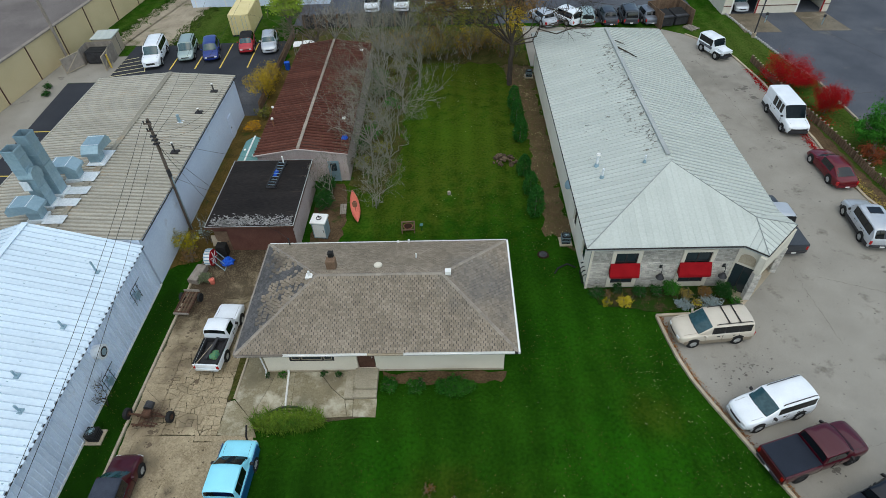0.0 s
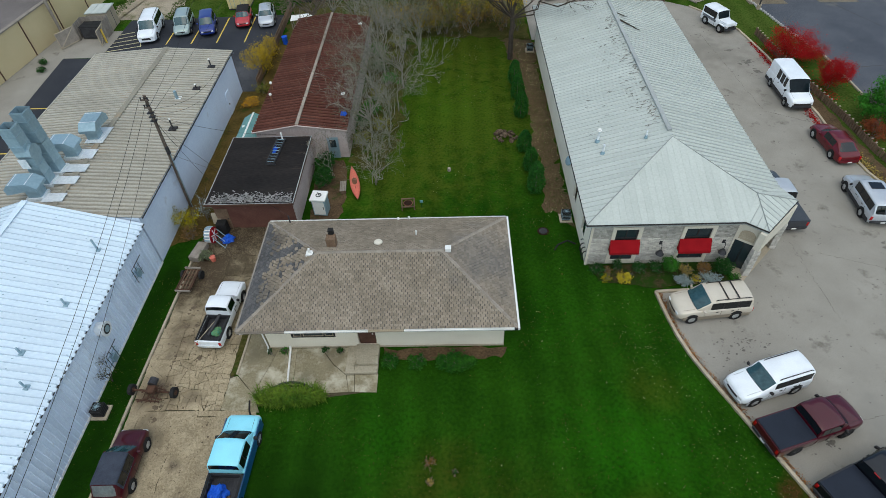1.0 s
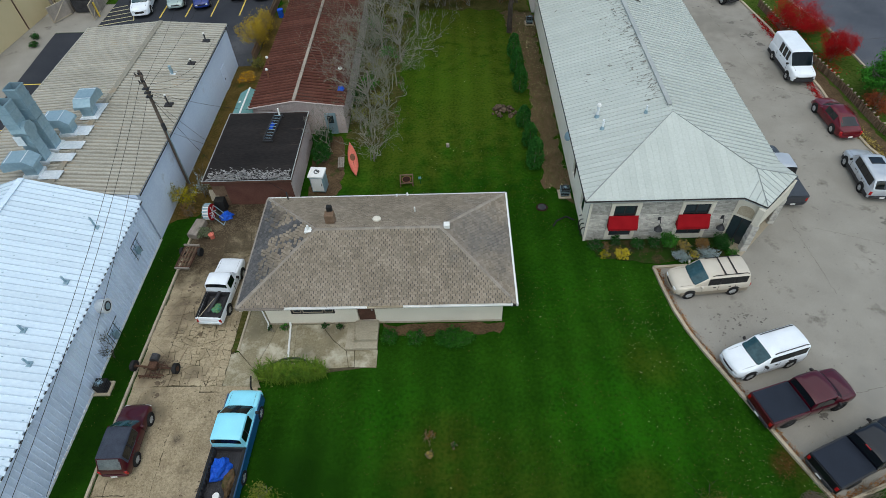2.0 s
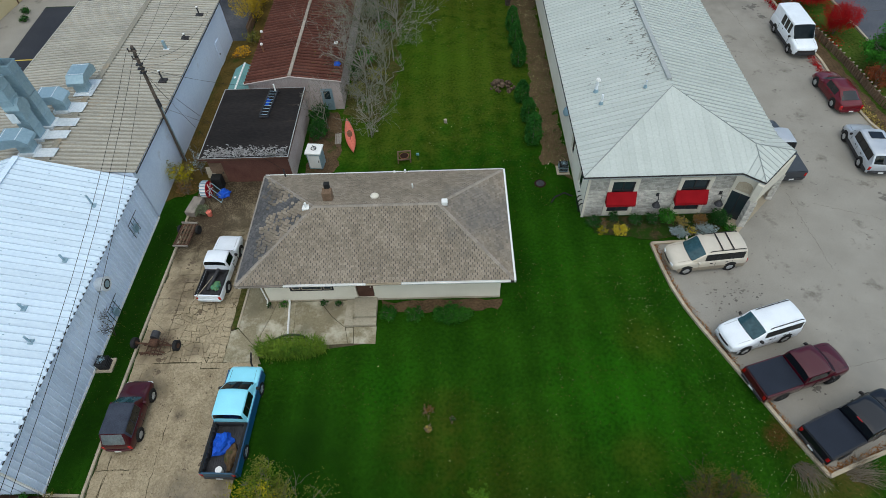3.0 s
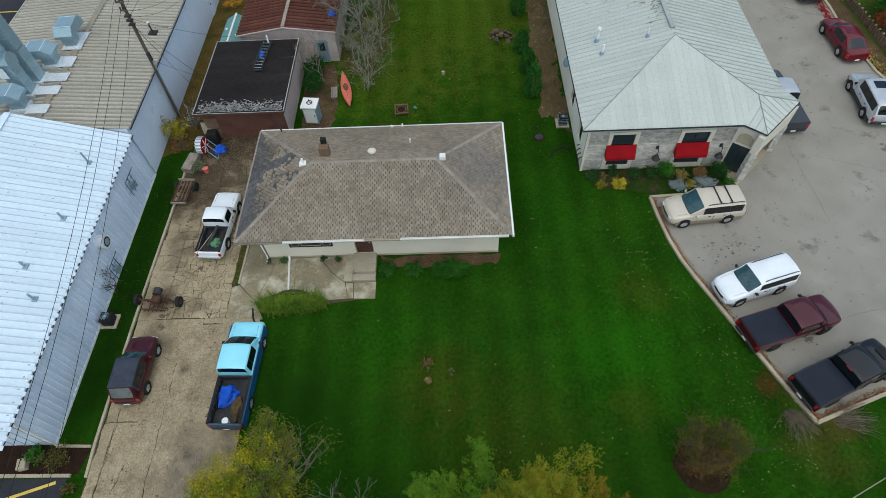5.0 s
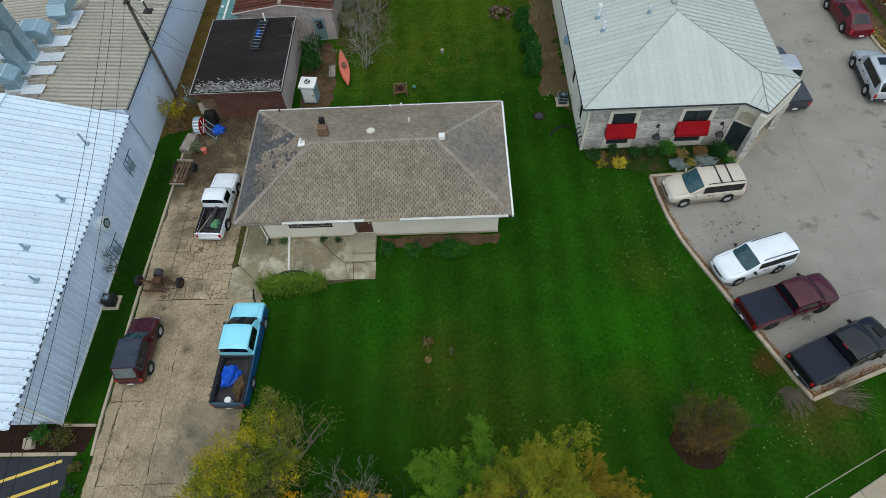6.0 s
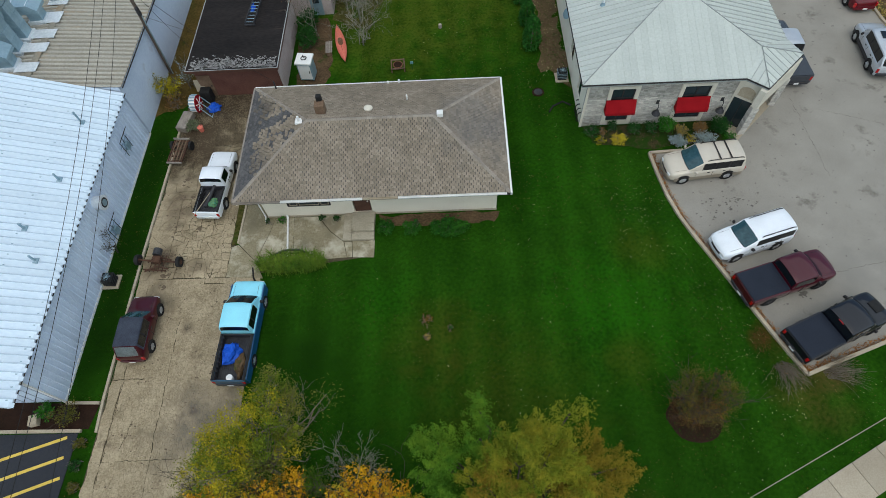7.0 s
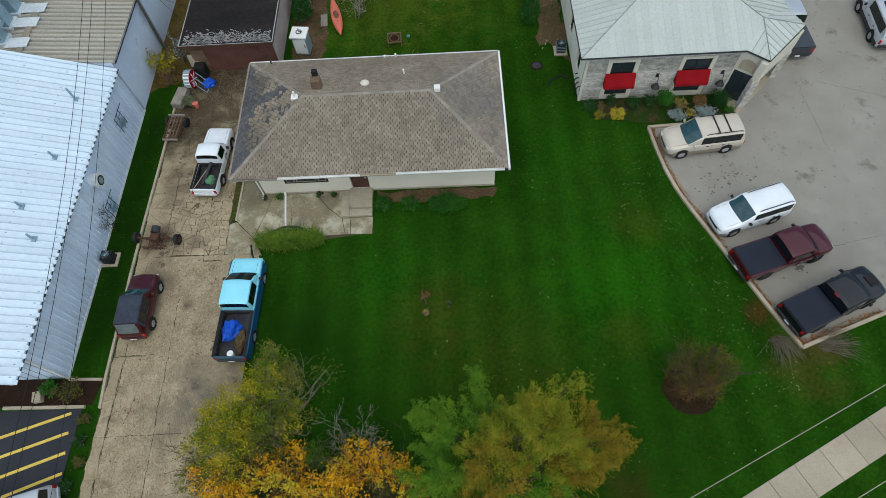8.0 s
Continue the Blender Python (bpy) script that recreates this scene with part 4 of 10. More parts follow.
    bmesh.ops.create_uvsphere(bm, u_segments=20, v_segments=10, radius=1, matrix=pose(-4.9, 23.8, 4.12) @ Matrix.Diagonal((0.27, 0.24, 0.13, 1)))
    part("vent_dome", bm, M["trim_stone"], h, "white round roof vent", True)
    part("vent_box", bx(-0.85, -0.5, 22.75, 23.1, 4.2, 4.48, 0.03), M["white"], h, "small white square vent")
    v = part("vent_pipe", cyl(-8.9, 22.9, 4.0, 4.6, 0.07), M["white"], h)
    part("vent_flashing", bx(-9.12, -8.7, 22.7, 23.1, 4.12, 4.26, 0.02), M["white"], v)
    part("vent_pipe", cyl(-2.67, 24.9, 3.5, 3.95, 0.05), M["white"], h)
    part("vent_pipe", cyl(-11.2, 27.1, 2.6, 3.4, 0.05), M["dark_metal"], h)
    part("vent_pipe", cyl(-3.3, 27.25, 2.6, 2.95, 0.06), M["white"], h)
    part("vent_pipe", cyl(-4.0, 27.2, 2.6, 2.9, 0.07), M["white"], h)
    return h


house()


def porch_steps():
    t = thing("steps", "concrete front steps and landing", "steps", kind="structure")
    part("landing", bx(-6.2, -4.85, 17.65, 18.98, 0.0, 0.40, 0.02), M["step"], t)
    part("tread", bx(-6.72, -6.21, 17.15, 18.98, 0.0, 0.21, 0.02), M["step"], t)
    part("tread", bx(-6.2, -4.85, 17.17, 17.64, 0.0, 0.21, 0.02), M["step"], t)


porch_steps()


def grey_building():
    g = thing("restaurant_building", "long stone-fronted building with a pale grey metal hip roof", "building")
    x0, x1, y0, y1, ez = 7.88, 20.85, 25.0, 56.8, 4.0
    xm, ra, rb, rz = 14.36, 31.4, 53.2, 5.85
    fl, bl, br = (x0, y0, ez), (x0, y1, ez), (x1, y1, ez)
    e1, e2, e3, re = (17.55, y0, ez), (18.6, 24.13, ez), (21.45, 26.85, ez), (x1, 28.2, ez)
    P, ap, rd = (18.72, 26.95, 4.6), (xm, ra, rz), (xm, rb, rz)
    roof_m = M["gb_roof"]
    bm = bmesh.new()
    for poly in ((fl, ap, rd, bl), (fl, e1, P, ap), (P, re, br, rd, ap), (br, bl, rd), (e1, e2, P), (e2, e3, P), (e3, re, P)):
        bm.faces.new([bm.verts.new((p[0], p[1], p[2] - 0.02)) for p in poly])
    under = [fl, e1, e2, e3, re, br, bl]
    bm.faces.new([bm.verts.new((p[0], p[1], p[2] - 0.2)) for p in under][::-1])
    for a, b in zip(under, under[1:] + under[:1]):
        bm.faces.new([bm.verts.new((a[0], a[1], a[2] - 0.2)), bm.verts.new((b[0], b[1], b[2] - 0.2)), bm.verts.new((b[0], b[1], b[2] - 0.02)), bm.verts.new((a[0], a[1], a[2] - 0.02))])
    roof = part("roof", bm, M["gb_cap"], g, "pale grey standing-seam metal roof with leaf debris along the ridge")
    panels(roof, "roof_panel", (fl, ap, rd, bl), (1, 0, 0.32), 0.42, 0.012, 0.06, 0.03, roof_m, rib_m=M["gb_rib_west"])
    panels(roof, "roof_panel", (P, re, br, rd, ap), (-1, 0, 0.32), 0.42, 0.012, 0.07, 0.055, roof_m, rib_m=M["gb_rib"])
    panels(roof, "roof_panel", (fl, e1, P, ap), (0, 1, 0.32), 0.42, 0.012, 0.03, 0.012, roof_m)
    panels(roof, "roof_panel", (br, bl, rd), (0, -1, 0.5), 0.42, 0.012, 0.05, 0.03, roof_m, rib_m=M["gb_rib"])
    panels(roof, "roof_panel", (e1, e2, P), (0.6, 0.8, 0.2), 0.42, 0.012, 0.05, 0.03, roof_m, rib_m=M["gb_rib"])
    panels(roof, "roof_panel", (e2, e3, P), (-0.66, 0.75, 0.3), 0.42, 0.012, 0.05, 0.03, roof_m, rib_m=M["gb_rib"])
    panels(roof, "roof_panel", (e3, re, P), (-0.9, -0.2, 0.2), 0.42, 0.012, 0.05, 0.03, roof_m, rib_m=M["gb_rib"])
    up = V(0, 0, 0.03)
    for a, b in ((fl, ap), (ap, P), (P, e2), (P, e3)):
        part("hip_cap", tube(bmesh.new(), [Vector(a) + up, Vector(b) + up], [0.03, 0.03], 6), M["hip_dark"], roof)
    bm = bmesh.new()
    box(bm, xm - 0.16, xm + 0.16, ra + 0.7, rb - 0.2, rz - 0.01, rz + 0.14, 0.05)
    part("ridge_vent", bm, M["gb_cap"], roof, "raised grey ridge vent")
    # dark gutters
    for a, b in ((fl, e1), (e1, e2), (e2, e3), (e3, re), (re, br), (fl, bl)):
        a, b = Vector(a), Vector(b)
        part("gutter", tube(bmesh.new(), [a + V(0, 0, -0.06), b + V(0, 0, -0.06)], [0.05, 0.05], 6), M["dark_trim"], g)
    # walls
    wx0, wx1, wy0, wy1 = 8.38, 20.3, 25.4, 56.4
    W1, W2 = (9.95, 11.35), (14.35, 15.95)
    holes = [(W[0] - wx0, W[1] - wx0, 0.45, 3.2) for W in (W1, W2)]
    front = wall_with_holes(g, "wall", M["mortar"], (wx0, wy0), (17.6, wy0), 0, 3.82, 0.25, holes)
    front["label"] = "grey limestone veneer front wall"
    wall_with_holes(g, "wall", M["cream_side"], (wx0, wy1), (wx0, wy0 + 0.25), 0, 3.82, 0.25, [(25.2, 26.2, 1.0, 2.6), (28.6, 29.6, 1.0, 2.6)])
    for y in (30.2, 26.8):
        part("window", bx(wx0 + 0.06, wx0 + 0.1, y - 0.5 + 0.25, y + 0.7, 1.0, 2.6), M["glass"], g)
    wall_with_holes(g, "wall", M["cream"], (wx1, 28.0), (wx1, wy1), 0, 3.82, 0.25, [])
    wall_with_holes(g, "wall", M["cream"], (wx1, wy1), (wx0, wy1), 0, 3.82, 0.25, [])
    part("floor", bx(wx0 + 0.25, wx1 - 0.25, wy0 + 2.9, wy1 - 0.25, 0.0, 0.05), M["brown_door"], g)
    part("floor", bx(wx0 + 0.25, 17.3, wy0 + 0.25, wy0 + 2.9, 0.0, 0.05), M["brown_door"], g)
    # stone pieces on the front, set in courses
    rng = random.Random(5)
    rest = bmesh.new()
    cx, cz, made = 0, 0.02, 0
    while cz < 3.7:
        hgt = rng.choice((0.075, 0.1, 0.13))
        x = wx0 + 0.02 - rng.uniform(0, 0.2)
        while x < 17.55:
            w = rng.uniform(0.12, 0.38)
            a, b = max(x, wx0 + 0.01), min(x + w - 0.015, 17.58)
            spans = [(a, b)]
            for lo, hi in ((9.68, 11.62), (14.08, 16.22)):
                if cz + hgt > 0.1 and cz < 3.4:
                    out = []
                    for p, q in spans:
                        if q <= lo or p >= hi:
                            out.append((p, q))
                        else:
                            if p < lo:
                                out.append((p, lo - 0.01))
                            if q > hi:
                                out.append((hi + 0.01, q))
                    spans = out
            for p, q in spans:
                if q - p > 0.05:
                    dep = rng.uniform(0.025, 0.06)
                    single = made < 300 and cz > 0.9
                    bm = bmesh.new() if single else rest
                    box(bm, p, q, wy0 - dep, wy0 - 0.002, cz, cz + hgt - 0.015)
                    if single:
                        part("stone", bm, M["stone"], front)
                        made += 1
            x += w
        cz += hgt
    part("stone_field", rest, M["stone"], front)["kind"] = "stuff"
    # window surrounds, windows, awnings
    for a, b in ((9.7, 11.6), (14.1, 16.2)):
        s = bmesh.new()
        box(s, a, a + 0.24, wy0 - 0.07, wy0 - 0.003, 0.12, 3.4)
        box(s, b - 0.24, b, wy0 - 0.07, wy0 - 0.003, 0.12, 3.4)
        box(s, a + 0.24, b - 0.24, wy0 - 0.07, wy0 - 0.003, 3.2, 3.4)
        box(s, a + 0.24, b - 0.24, wy0 - 0.09, wy0 - 0.003, 0.12, 0.44)
        part("window_surround", s, M["trim_stone"], g, "cream cast-stone window surround")
        w = window_unit(g, a + 0.25, b - 0.25, 0.45, 3.2, wy0 + 0.02, M["dark_trim"], 1)
        part("transom", bx(a + 0.3, b - 0.3, wy0 + 0.03, wy0 + 0.09, 2.3, 2.4), M["dark_trim"], w)
    part("wall_cap", bx(wx0 - 0.02, 17.6, wy0 - 0.08, wy0 - 0.003, 3.68, 3.8), M["trim_stone"], g)
    part("corner_trim", bx(wx0 - 0.06, wx0 + 0.1, wy0 - 0.085, wy0 - 0.062, 0, 3.68), M["trim_stone"], g)
    # angled corner porch
    d1 = V(1.18, -0.87, 0).normalized()
    a, b = V(17.45, 25.3, 0), V(18.55, 24.5, 0)
    side = wall_with_holes(g, "porch_side", M["trim_stone"], tuple(a[:2]), tuple(b[:2]), 0, 3.8, 0.2, [(0.1, 1.26, 0.03, 2.3)])
    side["label"] = "cream porch side with an arched panel"
    dn0 = V(-d1.y, d1.x, 0) * 0.06
    p, q = a + d1 * 0.13 + dn0, a + d1 * 1.23 + dn0
    bm = bmesh.new()
    slab_poly(bm, [tuple(v + V(0, 0, 0.06)) for v in (p, q, q + dn0, p + dn0)], 2.2)
    lite = part("door", bm, M["glass"], g, "dark glazed porch door")
    bm = bmesh.new()
    mid_d = p.lerp(q, 0.5)
    tube(bm, [mid_d - dn0 * 0.3 + V(0, 0, 0.07), mid_d - dn0 * 0.3 + V(0, 0, 2.25)], 0.03, 6)
    part("door_stile", bm, M["dark_trim"], lite)
    # arched recess panel above the opening
    n1 = V(-d1.y, d1.x, 0) * -1
    mid = (a + b) / 2 + n1 * 0.02
    bm = bmesh.new()
    pts = []
    for k in range(13):
        an = math.pi * k / 12
        pts.append(mid + d1 * (0.46 * math.cos(an)) + V(0, 0, 2.95 + 0.36 * math.sin(an)))
    pts += [mid + d1 * -0.46 + V(0, 0, 2.5), mid + d1 * 0.46 + V(0, 0, 2.5)]
    plate(bm, [tuple(p) for p in pts], 0.02)
    part("arched_panel", bm, M["kerb"], side)
    # door wall behind
    wall_with_holes(g, "wall", M["trim_stone"], (17.62, 25.65), (wx1, 28.0), 0, 3.82, 0.2, [(0.5, 2.0, 0.05, 2.3)])
    dd = (V(wx1, 28.0, 0) - V(17.62, 25.65, 0)).normalized()
    dn = V(-dd.y, dd.x, 0) * 0.1
    p, q = V(17.62, 25.65, 0) + dd * 0.52 + dn, V(17.62, 25.65, 0) + dd * 1.98 + dn
    bm = bmesh.new()
    slab_poly(bm, [tuple(v + V(0, 0, 0.06)) for v in (p, q, q + dn * 0.5, p + dn * 0.5)], 2.22)
    door = part("door", bm, M["glass"], g, "dark glazed entrance door")
    bm = bmesh.new()
    p2 = p.lerp(q, 0.9) - dn * 0.6
    tube(bm, [p2 + V(0, 0, 0.9), p2 + V(0, 0, 1.3)], 0.02, 6)
    part("handle", bm, M["rim"], door)
    # white stone pillars with stacked blocks
    for k, (px, py) in enumerate(((18.5, 24.25), (21.15, 26.65))):
        pil = part("pillar", bx(px - 0.16, px + 0.16, py - 0.16, py + 0.16, 0, 3.75, 0.02), M["trim_stone"], g, "white stone porch pillar")
        r2 = random.Random(k)
        z = 0.02
        while z < 2.2:
            hh = r2.uniform(0.12, 0.2)
            for sx in (-0.105, 0.105):
                e = r2.uniform(0.02, 0.06)
                part("stone", bx(px + sx - 0.105, px + sx + 0.1, py - 0.16 - e, py + 0.16 + e, z, z + hh - 0.02, 0.015), M["stone"], pil)
            z += hh
    hd = (V(21.15, 26.65, 0) - V(18.5, 24.25, 0)).normalized()
    hs = V(-hd.y, hd.x, 0) * 0.19
    bm = bmesh.new()
    slab_poly(bm, [tuple(q + V(0, 0, 2.42)) for q in (V(18.32, 24.09, 0) - hs, V(21.33, 26.81, 0) - hs, V(21.33, 26.81, 0) + hs, V(18.32, 24.09, 0) + hs)], 1.36)
    part("porch_beam", bm, M["trim_stone"], g, "cream porch header over the pillars")
    bm = bmesh.new()
    slab_poly(bm, [(17.3, 25.3, 0), (18.15, 23.55, 0), (21.6, 26.95, 0), (20.6, 28.3, 0), (17.7, 25.6, 0)], 0.07)
    part("porch_floor", bm, M["walkway"], g)
    # roof pipes
    for (x, y, z, hh, r, cap) in ((9.85, 32.8, 4.6, 0.9, 0.09, True), (9.95, 31.4, 4.62, 0.7, 0.08, False), (12.8, 31.9, 5.5, 0.5, 0.06, False)):
        v = part("vent_pipe", cyl(x, y, z, z + hh, r), M["bright_steel"], g, "galvanised roof vent pipe")
        part("vent_boot", cyl(x, y, z - 0.05, z + 0.18, r * 2.2, r * 1.2), M["galv"], v)
        if cap:
            part("vent_cap", cyl(x, y, z + hh, z + hh + 0.12, r * 1.9, r * 1.3), M["white"], v)
    return g


grey_building()


def awning(x0, x1, y, z0, z1, out):
    a = thing("awning", "dark red cloth window awning on the stone front", "awning", ((x0 + x1) / 2, y, z0), group="awnings on the stone front")
    w = (x1 - x0) / 2
    bm = bmesh.new()
    plate(bm, [(-w, -out, 0.18), (w, -out, 0.18), (w, -0.0, z1 - z0), (-w, 0, z1 - z0)], 0.012)
    part("cloth", bm, M["awning"], a)
    bm = bmesh.new()
    plate(bm, [(-w, -out, -0.02), (w, -out, -0.02), (w, -out, 0.18), (-w, -out, 0.18)], 0.012)
    part("valance", bm, M["awning"], a)
    for s in (-1, 1):
        bm = bmesh.new()
        f = [bm.verts.new((s * w + t, yy, zz)) for t in (0, 0.01) for yy, zz in ((-out, 0.0), (-out, 0.18), (0, z1 - z0), (0, 0.1))]
        for q in ((0, 1, 2, 3), (7, 6, 5, 4), (0, 4, 5, 1), (1, 5, 6, 2), (2, 6, 7, 3), (3, 7, 4, 0)):
            bm.faces.new([f[i] for i in q])
        part("cloth_end", bm, M["awning"], a)
    bm = bmesh.new()
    tube(bm, [V(-w, -0.02, 0.1), V(-w, -out, 0.02), V(w, -out, 0.02), V(w, -0.02, 0.1)], 0.015, 6)
    part("frame", bm, M["dark_metal"], a)


awning(9.68, 11.55, 25.3, 1.42, 2.35, 0.42)
awning(14.08, 16.1, 25.3, 1.42, 2.35, 0.42)


def left_sheds():
    # white metal shed
    a = thing("white_shed", "long pale blue-white metal shed with a ribbed roof", "shed")
    xe, xr, xw, y0, y1, ez, rz = -20.42, -27.0, -33.6, 6.75, 26.3, 3.72, 5.85
    panels(a, "roof_panel", ((xe, y0, ez), (xe, y1, ez), (xr, y1, rz), (xr, y0, rz)), (-1, 0, 0.32), 0.41, 0.03, 0.05, 0.05, M["lb_roof"], rib_m=M["lb_rib"])
    panels(a, "roof_panel", ((xw, y0, ez), (xr, y0, rz), (xr, y1, rz), (xw, y1, ez)), (1, 0, 0.32), 0.41, 0.03, 0.05, 0.05, M["lb_roof"], rib_m=M["lb_rib"])
    bm = bmesh.new()
    box(bm, xr - 0.2, xr + 0.2, y0, y1, rz + 0.03, rz + 0.07)
    part("ridge_cap", bm, M["lb_roof"], a)
    wx, wy = -20.62, 8.05
    panels(a, "wall_panel", ((wx, wy, 0.0), (wx, y1 - 0.1, 0.0), (wx, y1 - 0.1, ez - 0.05), (wx, wy, ez - 0.05)), (0, 0, 1), 0.33, 0.03, 0.05, 0.05, M["lb_wall"])
    part("wall_core", bx(-33.3, wx - 0.035, wy, y1 - 0.1, 0, ez - 0.1), M["lb_wall"], a)
    panels(a, "wall_panel", ((-33.3, wy - 0.005, 0.0), (wx, wy - 0.005, 0.0), (wx, wy - 0.005, ez), (-33.3, wy - 0.005, ez)), (0, 0, 1), 0.62, 0.002, 0.05, 0.03, M["lb_wall"], rib_m=M["lb_wall_rib"])
    for yy in (wy, y1 - 0.12):
        bm = bmesh.new()
        slab = [(xe - 0.15, ez - 0.1), (xr, rz - 0.03), (xw + 0.2, ez - 0.1)]
        f0 = [bm.verts.new((x, yy, z)) for x, z in slab]
        f1 = [bm.verts.new((x, yy + 0.1, z)) for x, z in slab]
        bm.faces.new(f0), bm.faces.new(f1[::-1])
        for i in range(3):
            j = (i + 1) % 3
            bm.faces.new((f0[j], f0[i], f1[i], f1[j]))
        part("gable", bm, M["lb_wall"], a)
    # dark gutter line at the eave, screws in rows along the purlins
    part("gutter", tube(bmesh.new(), [V(xe + 0.05, y0, ez - 0.05), V(xe + 0.05, y1, ez - 0.03)], 0.03, 6), M["dark_trim"], a)
    bm = bmesh.new()
    for k in range(47):
        y = y0 + 0.13 + 0.41 * k
        slab_poly(bm, [(xe - 0.1, y - 0.15, ez + 0.06), (xe + 0.12, y - 0.1, ez - 0.005), (xe + 0.12, y + 0.1, ez - 0.005), (xe - 0.1, y + 0.15, ez + 0.06)], 0.02)
    part("eave_closure", bm, M["lb_roof"], a, "row of panel ends lapping over the gutter")["kind"] = "stuff"
    bm = bmesh.new()
    for k in range(31):
        y = y0 + 0.35 + 0.61 * k
        for s in (0.03, 0.36, 0.68):
            x = xe + (xr - xe) * s
            z = ez + (rz - ez) * s + 0.045
            box(bm, x - 0.16, x + 0.02, y - 0.025, y + 0.025, z, z + 0.012)
    part("screw", bm, M["galv"], a)["kind"] = "stuff"
    part("base_trim", bx(wx + 0.03, wx + 0.07, wy, y1, 0, 0.14), M["white"], a)
    part("corner_trim", bx(wx - 0.06, wx + 0.075, wy - 0.07, wy - 0.01, 0, ez - 0.1), M["white"], a)
    # pipes on the roof
    for x, y, hh in ((-21.95, 23.5, 0.9), (-21.95, 19.3, 0.55), (-22.6, 16.0, 0.5), (-21.6, 14.2, 0.55)):
        z = ez + (xe - x) / 6.58 * 2.13
        v = part("vent_pipe", cyl(x, y, z - 0.1, z + hh, 0.06), M["galv"], a, "galvanised roof vent pipe")
        part("vent_flashing", bx(x - 0.16, x + 0.16, y - 0.16, y + 0.16, z - 0.02, z + 0.06, 0.01), M["galv"], v)
    # wall fan with hood
    f = part("exhaust_fan", tube(bmesh.new(), [V(-20.6, 18.7, 2.75), V(-20.08, 18.7, 2.75)], [0.40, 0.40], 24), M["bright_steel"], a, "round galvanised wall exhaust fan")
    part("fan_ring", tube(bmesh.new(), [V(-20.15, 18.7, 2.75), V(-20.06, 18.7, 2.75)], [0.44, 0.44], 24), M["bright_steel"], f)
    part("fan_mouth", tube(bmesh.new(), [V(-20.07, 18.7, 2.75), V(-20.05, 18.7, 2.75)], 0.3, 20), M["dark_metal"], f)
    part("fan_hub", tube(bmesh.new(), [V(-20.06, 18.7, 2.75), V(-20.03, 18.7, 2.75)], 0.2, 16), M["galv"], f)
    # tan-roofed building behind
    b = thing("tan_roof_building", "long low workshop with a tan ribbed metal roof", "building")
    bx0, bx1, by0, by1, bz, rdz, rdx = -33.1, -20.42, 26.42, 48.8, 4.12, 4.55, -26.3
    panels(b, "roof_panel", ((bx1, by0, bz), (bx1, by1, bz), (rdx, by1, rdz), (rdx, by0, rdz)), (-1, 0, 0.07), 0.37, 0.02, 0.16, 0.07, M["tan_roof"], rib_m=M["tan_rib"])
    panels(b, "roof_panel", ((bx0, by0, bz), (rdx, by0, rdz), (rdx, by1, rdz), (bx0, by1, bz)), (1, 0, 0.07), 0.37, 0.02, 0.16, 0.07, M["tan_roof"], rib_m=M["tan_rib"])
    bm = bmesh.new()
    for s_ in (-1, 1):
        plate(bm, [(rdx, by0, rdz + 0.125), (rdx, by1, rdz + 0.125), (rdx - 0.22 * s_, by1, rdz + 0.095), (rdx - 0.22 * s_, by0, rdz + 0.095)][::s_], 0.012)
    part("ridge_cap", bm, M["tan_roof"], b)
    part("eave_trim", bx(bx0 - 0.05, bx0 + 0.03, by0, by1, bz - 0.2, bz + 0.1), M["tan_rib"], b)
    part("wall", bx(bx0 + 0.15, bx1 - 0.2, by0, by1 - 0.15, 0, bz - 0.02), M["lb_wall"], b, "pale blue painted wall with dirt streaks")
    part("gutter", tube(bmesh.new(), [V(bx1 + 0.05, by0, bz - 0.05), V(bx1 + 0.05, by1, bz - 0.05)], 0.04, 6), M["dark_trim"], b)
    part("fascia", bx(bx0, bx1, by1, by1 + 0.05, bz - 0.25, bz + 0.03), M["lb_roof"], b)
    d = part("door", bx(-20.62, -20.56, 44.6, 45.6, 0.02, 2.1), M["lb_wall"], b, "pale blue side door")
    part("handle", bx(-20.56, -20.5, 44.75, 44.85, 1.0, 1.1), M["dark_metal"], d)
    for x, y, hh, dark in ((-21.4, 45.6, 0.8, True), (-21.6, 42.0, 0.45, True), (-22.7, 40.5, 0.8, False), (-21.6, 36.2, 0.9, True)):
        z = bz + 0.05
        v = part("vent_pipe", cyl(x, y, z, z + hh, 0.06 if dark else 0.12), M["dark_metal"] if dark else M["galv"], b, "roof vent pipe on a flashing pad")
        part("vent_flashing", bx(x - 0.3, x + 0.3, y - 0.25, y + 0.25, z - 0.04, z + 0.15, 0.01), M["dark_trim"] if dark else M["bright_steel"], v)
        if dark:
            part("vent_cap", cyl(x, y, z + hh, z + hh + 0.06, 0.09), M["white"], v)
    return a, b


left_sheds()


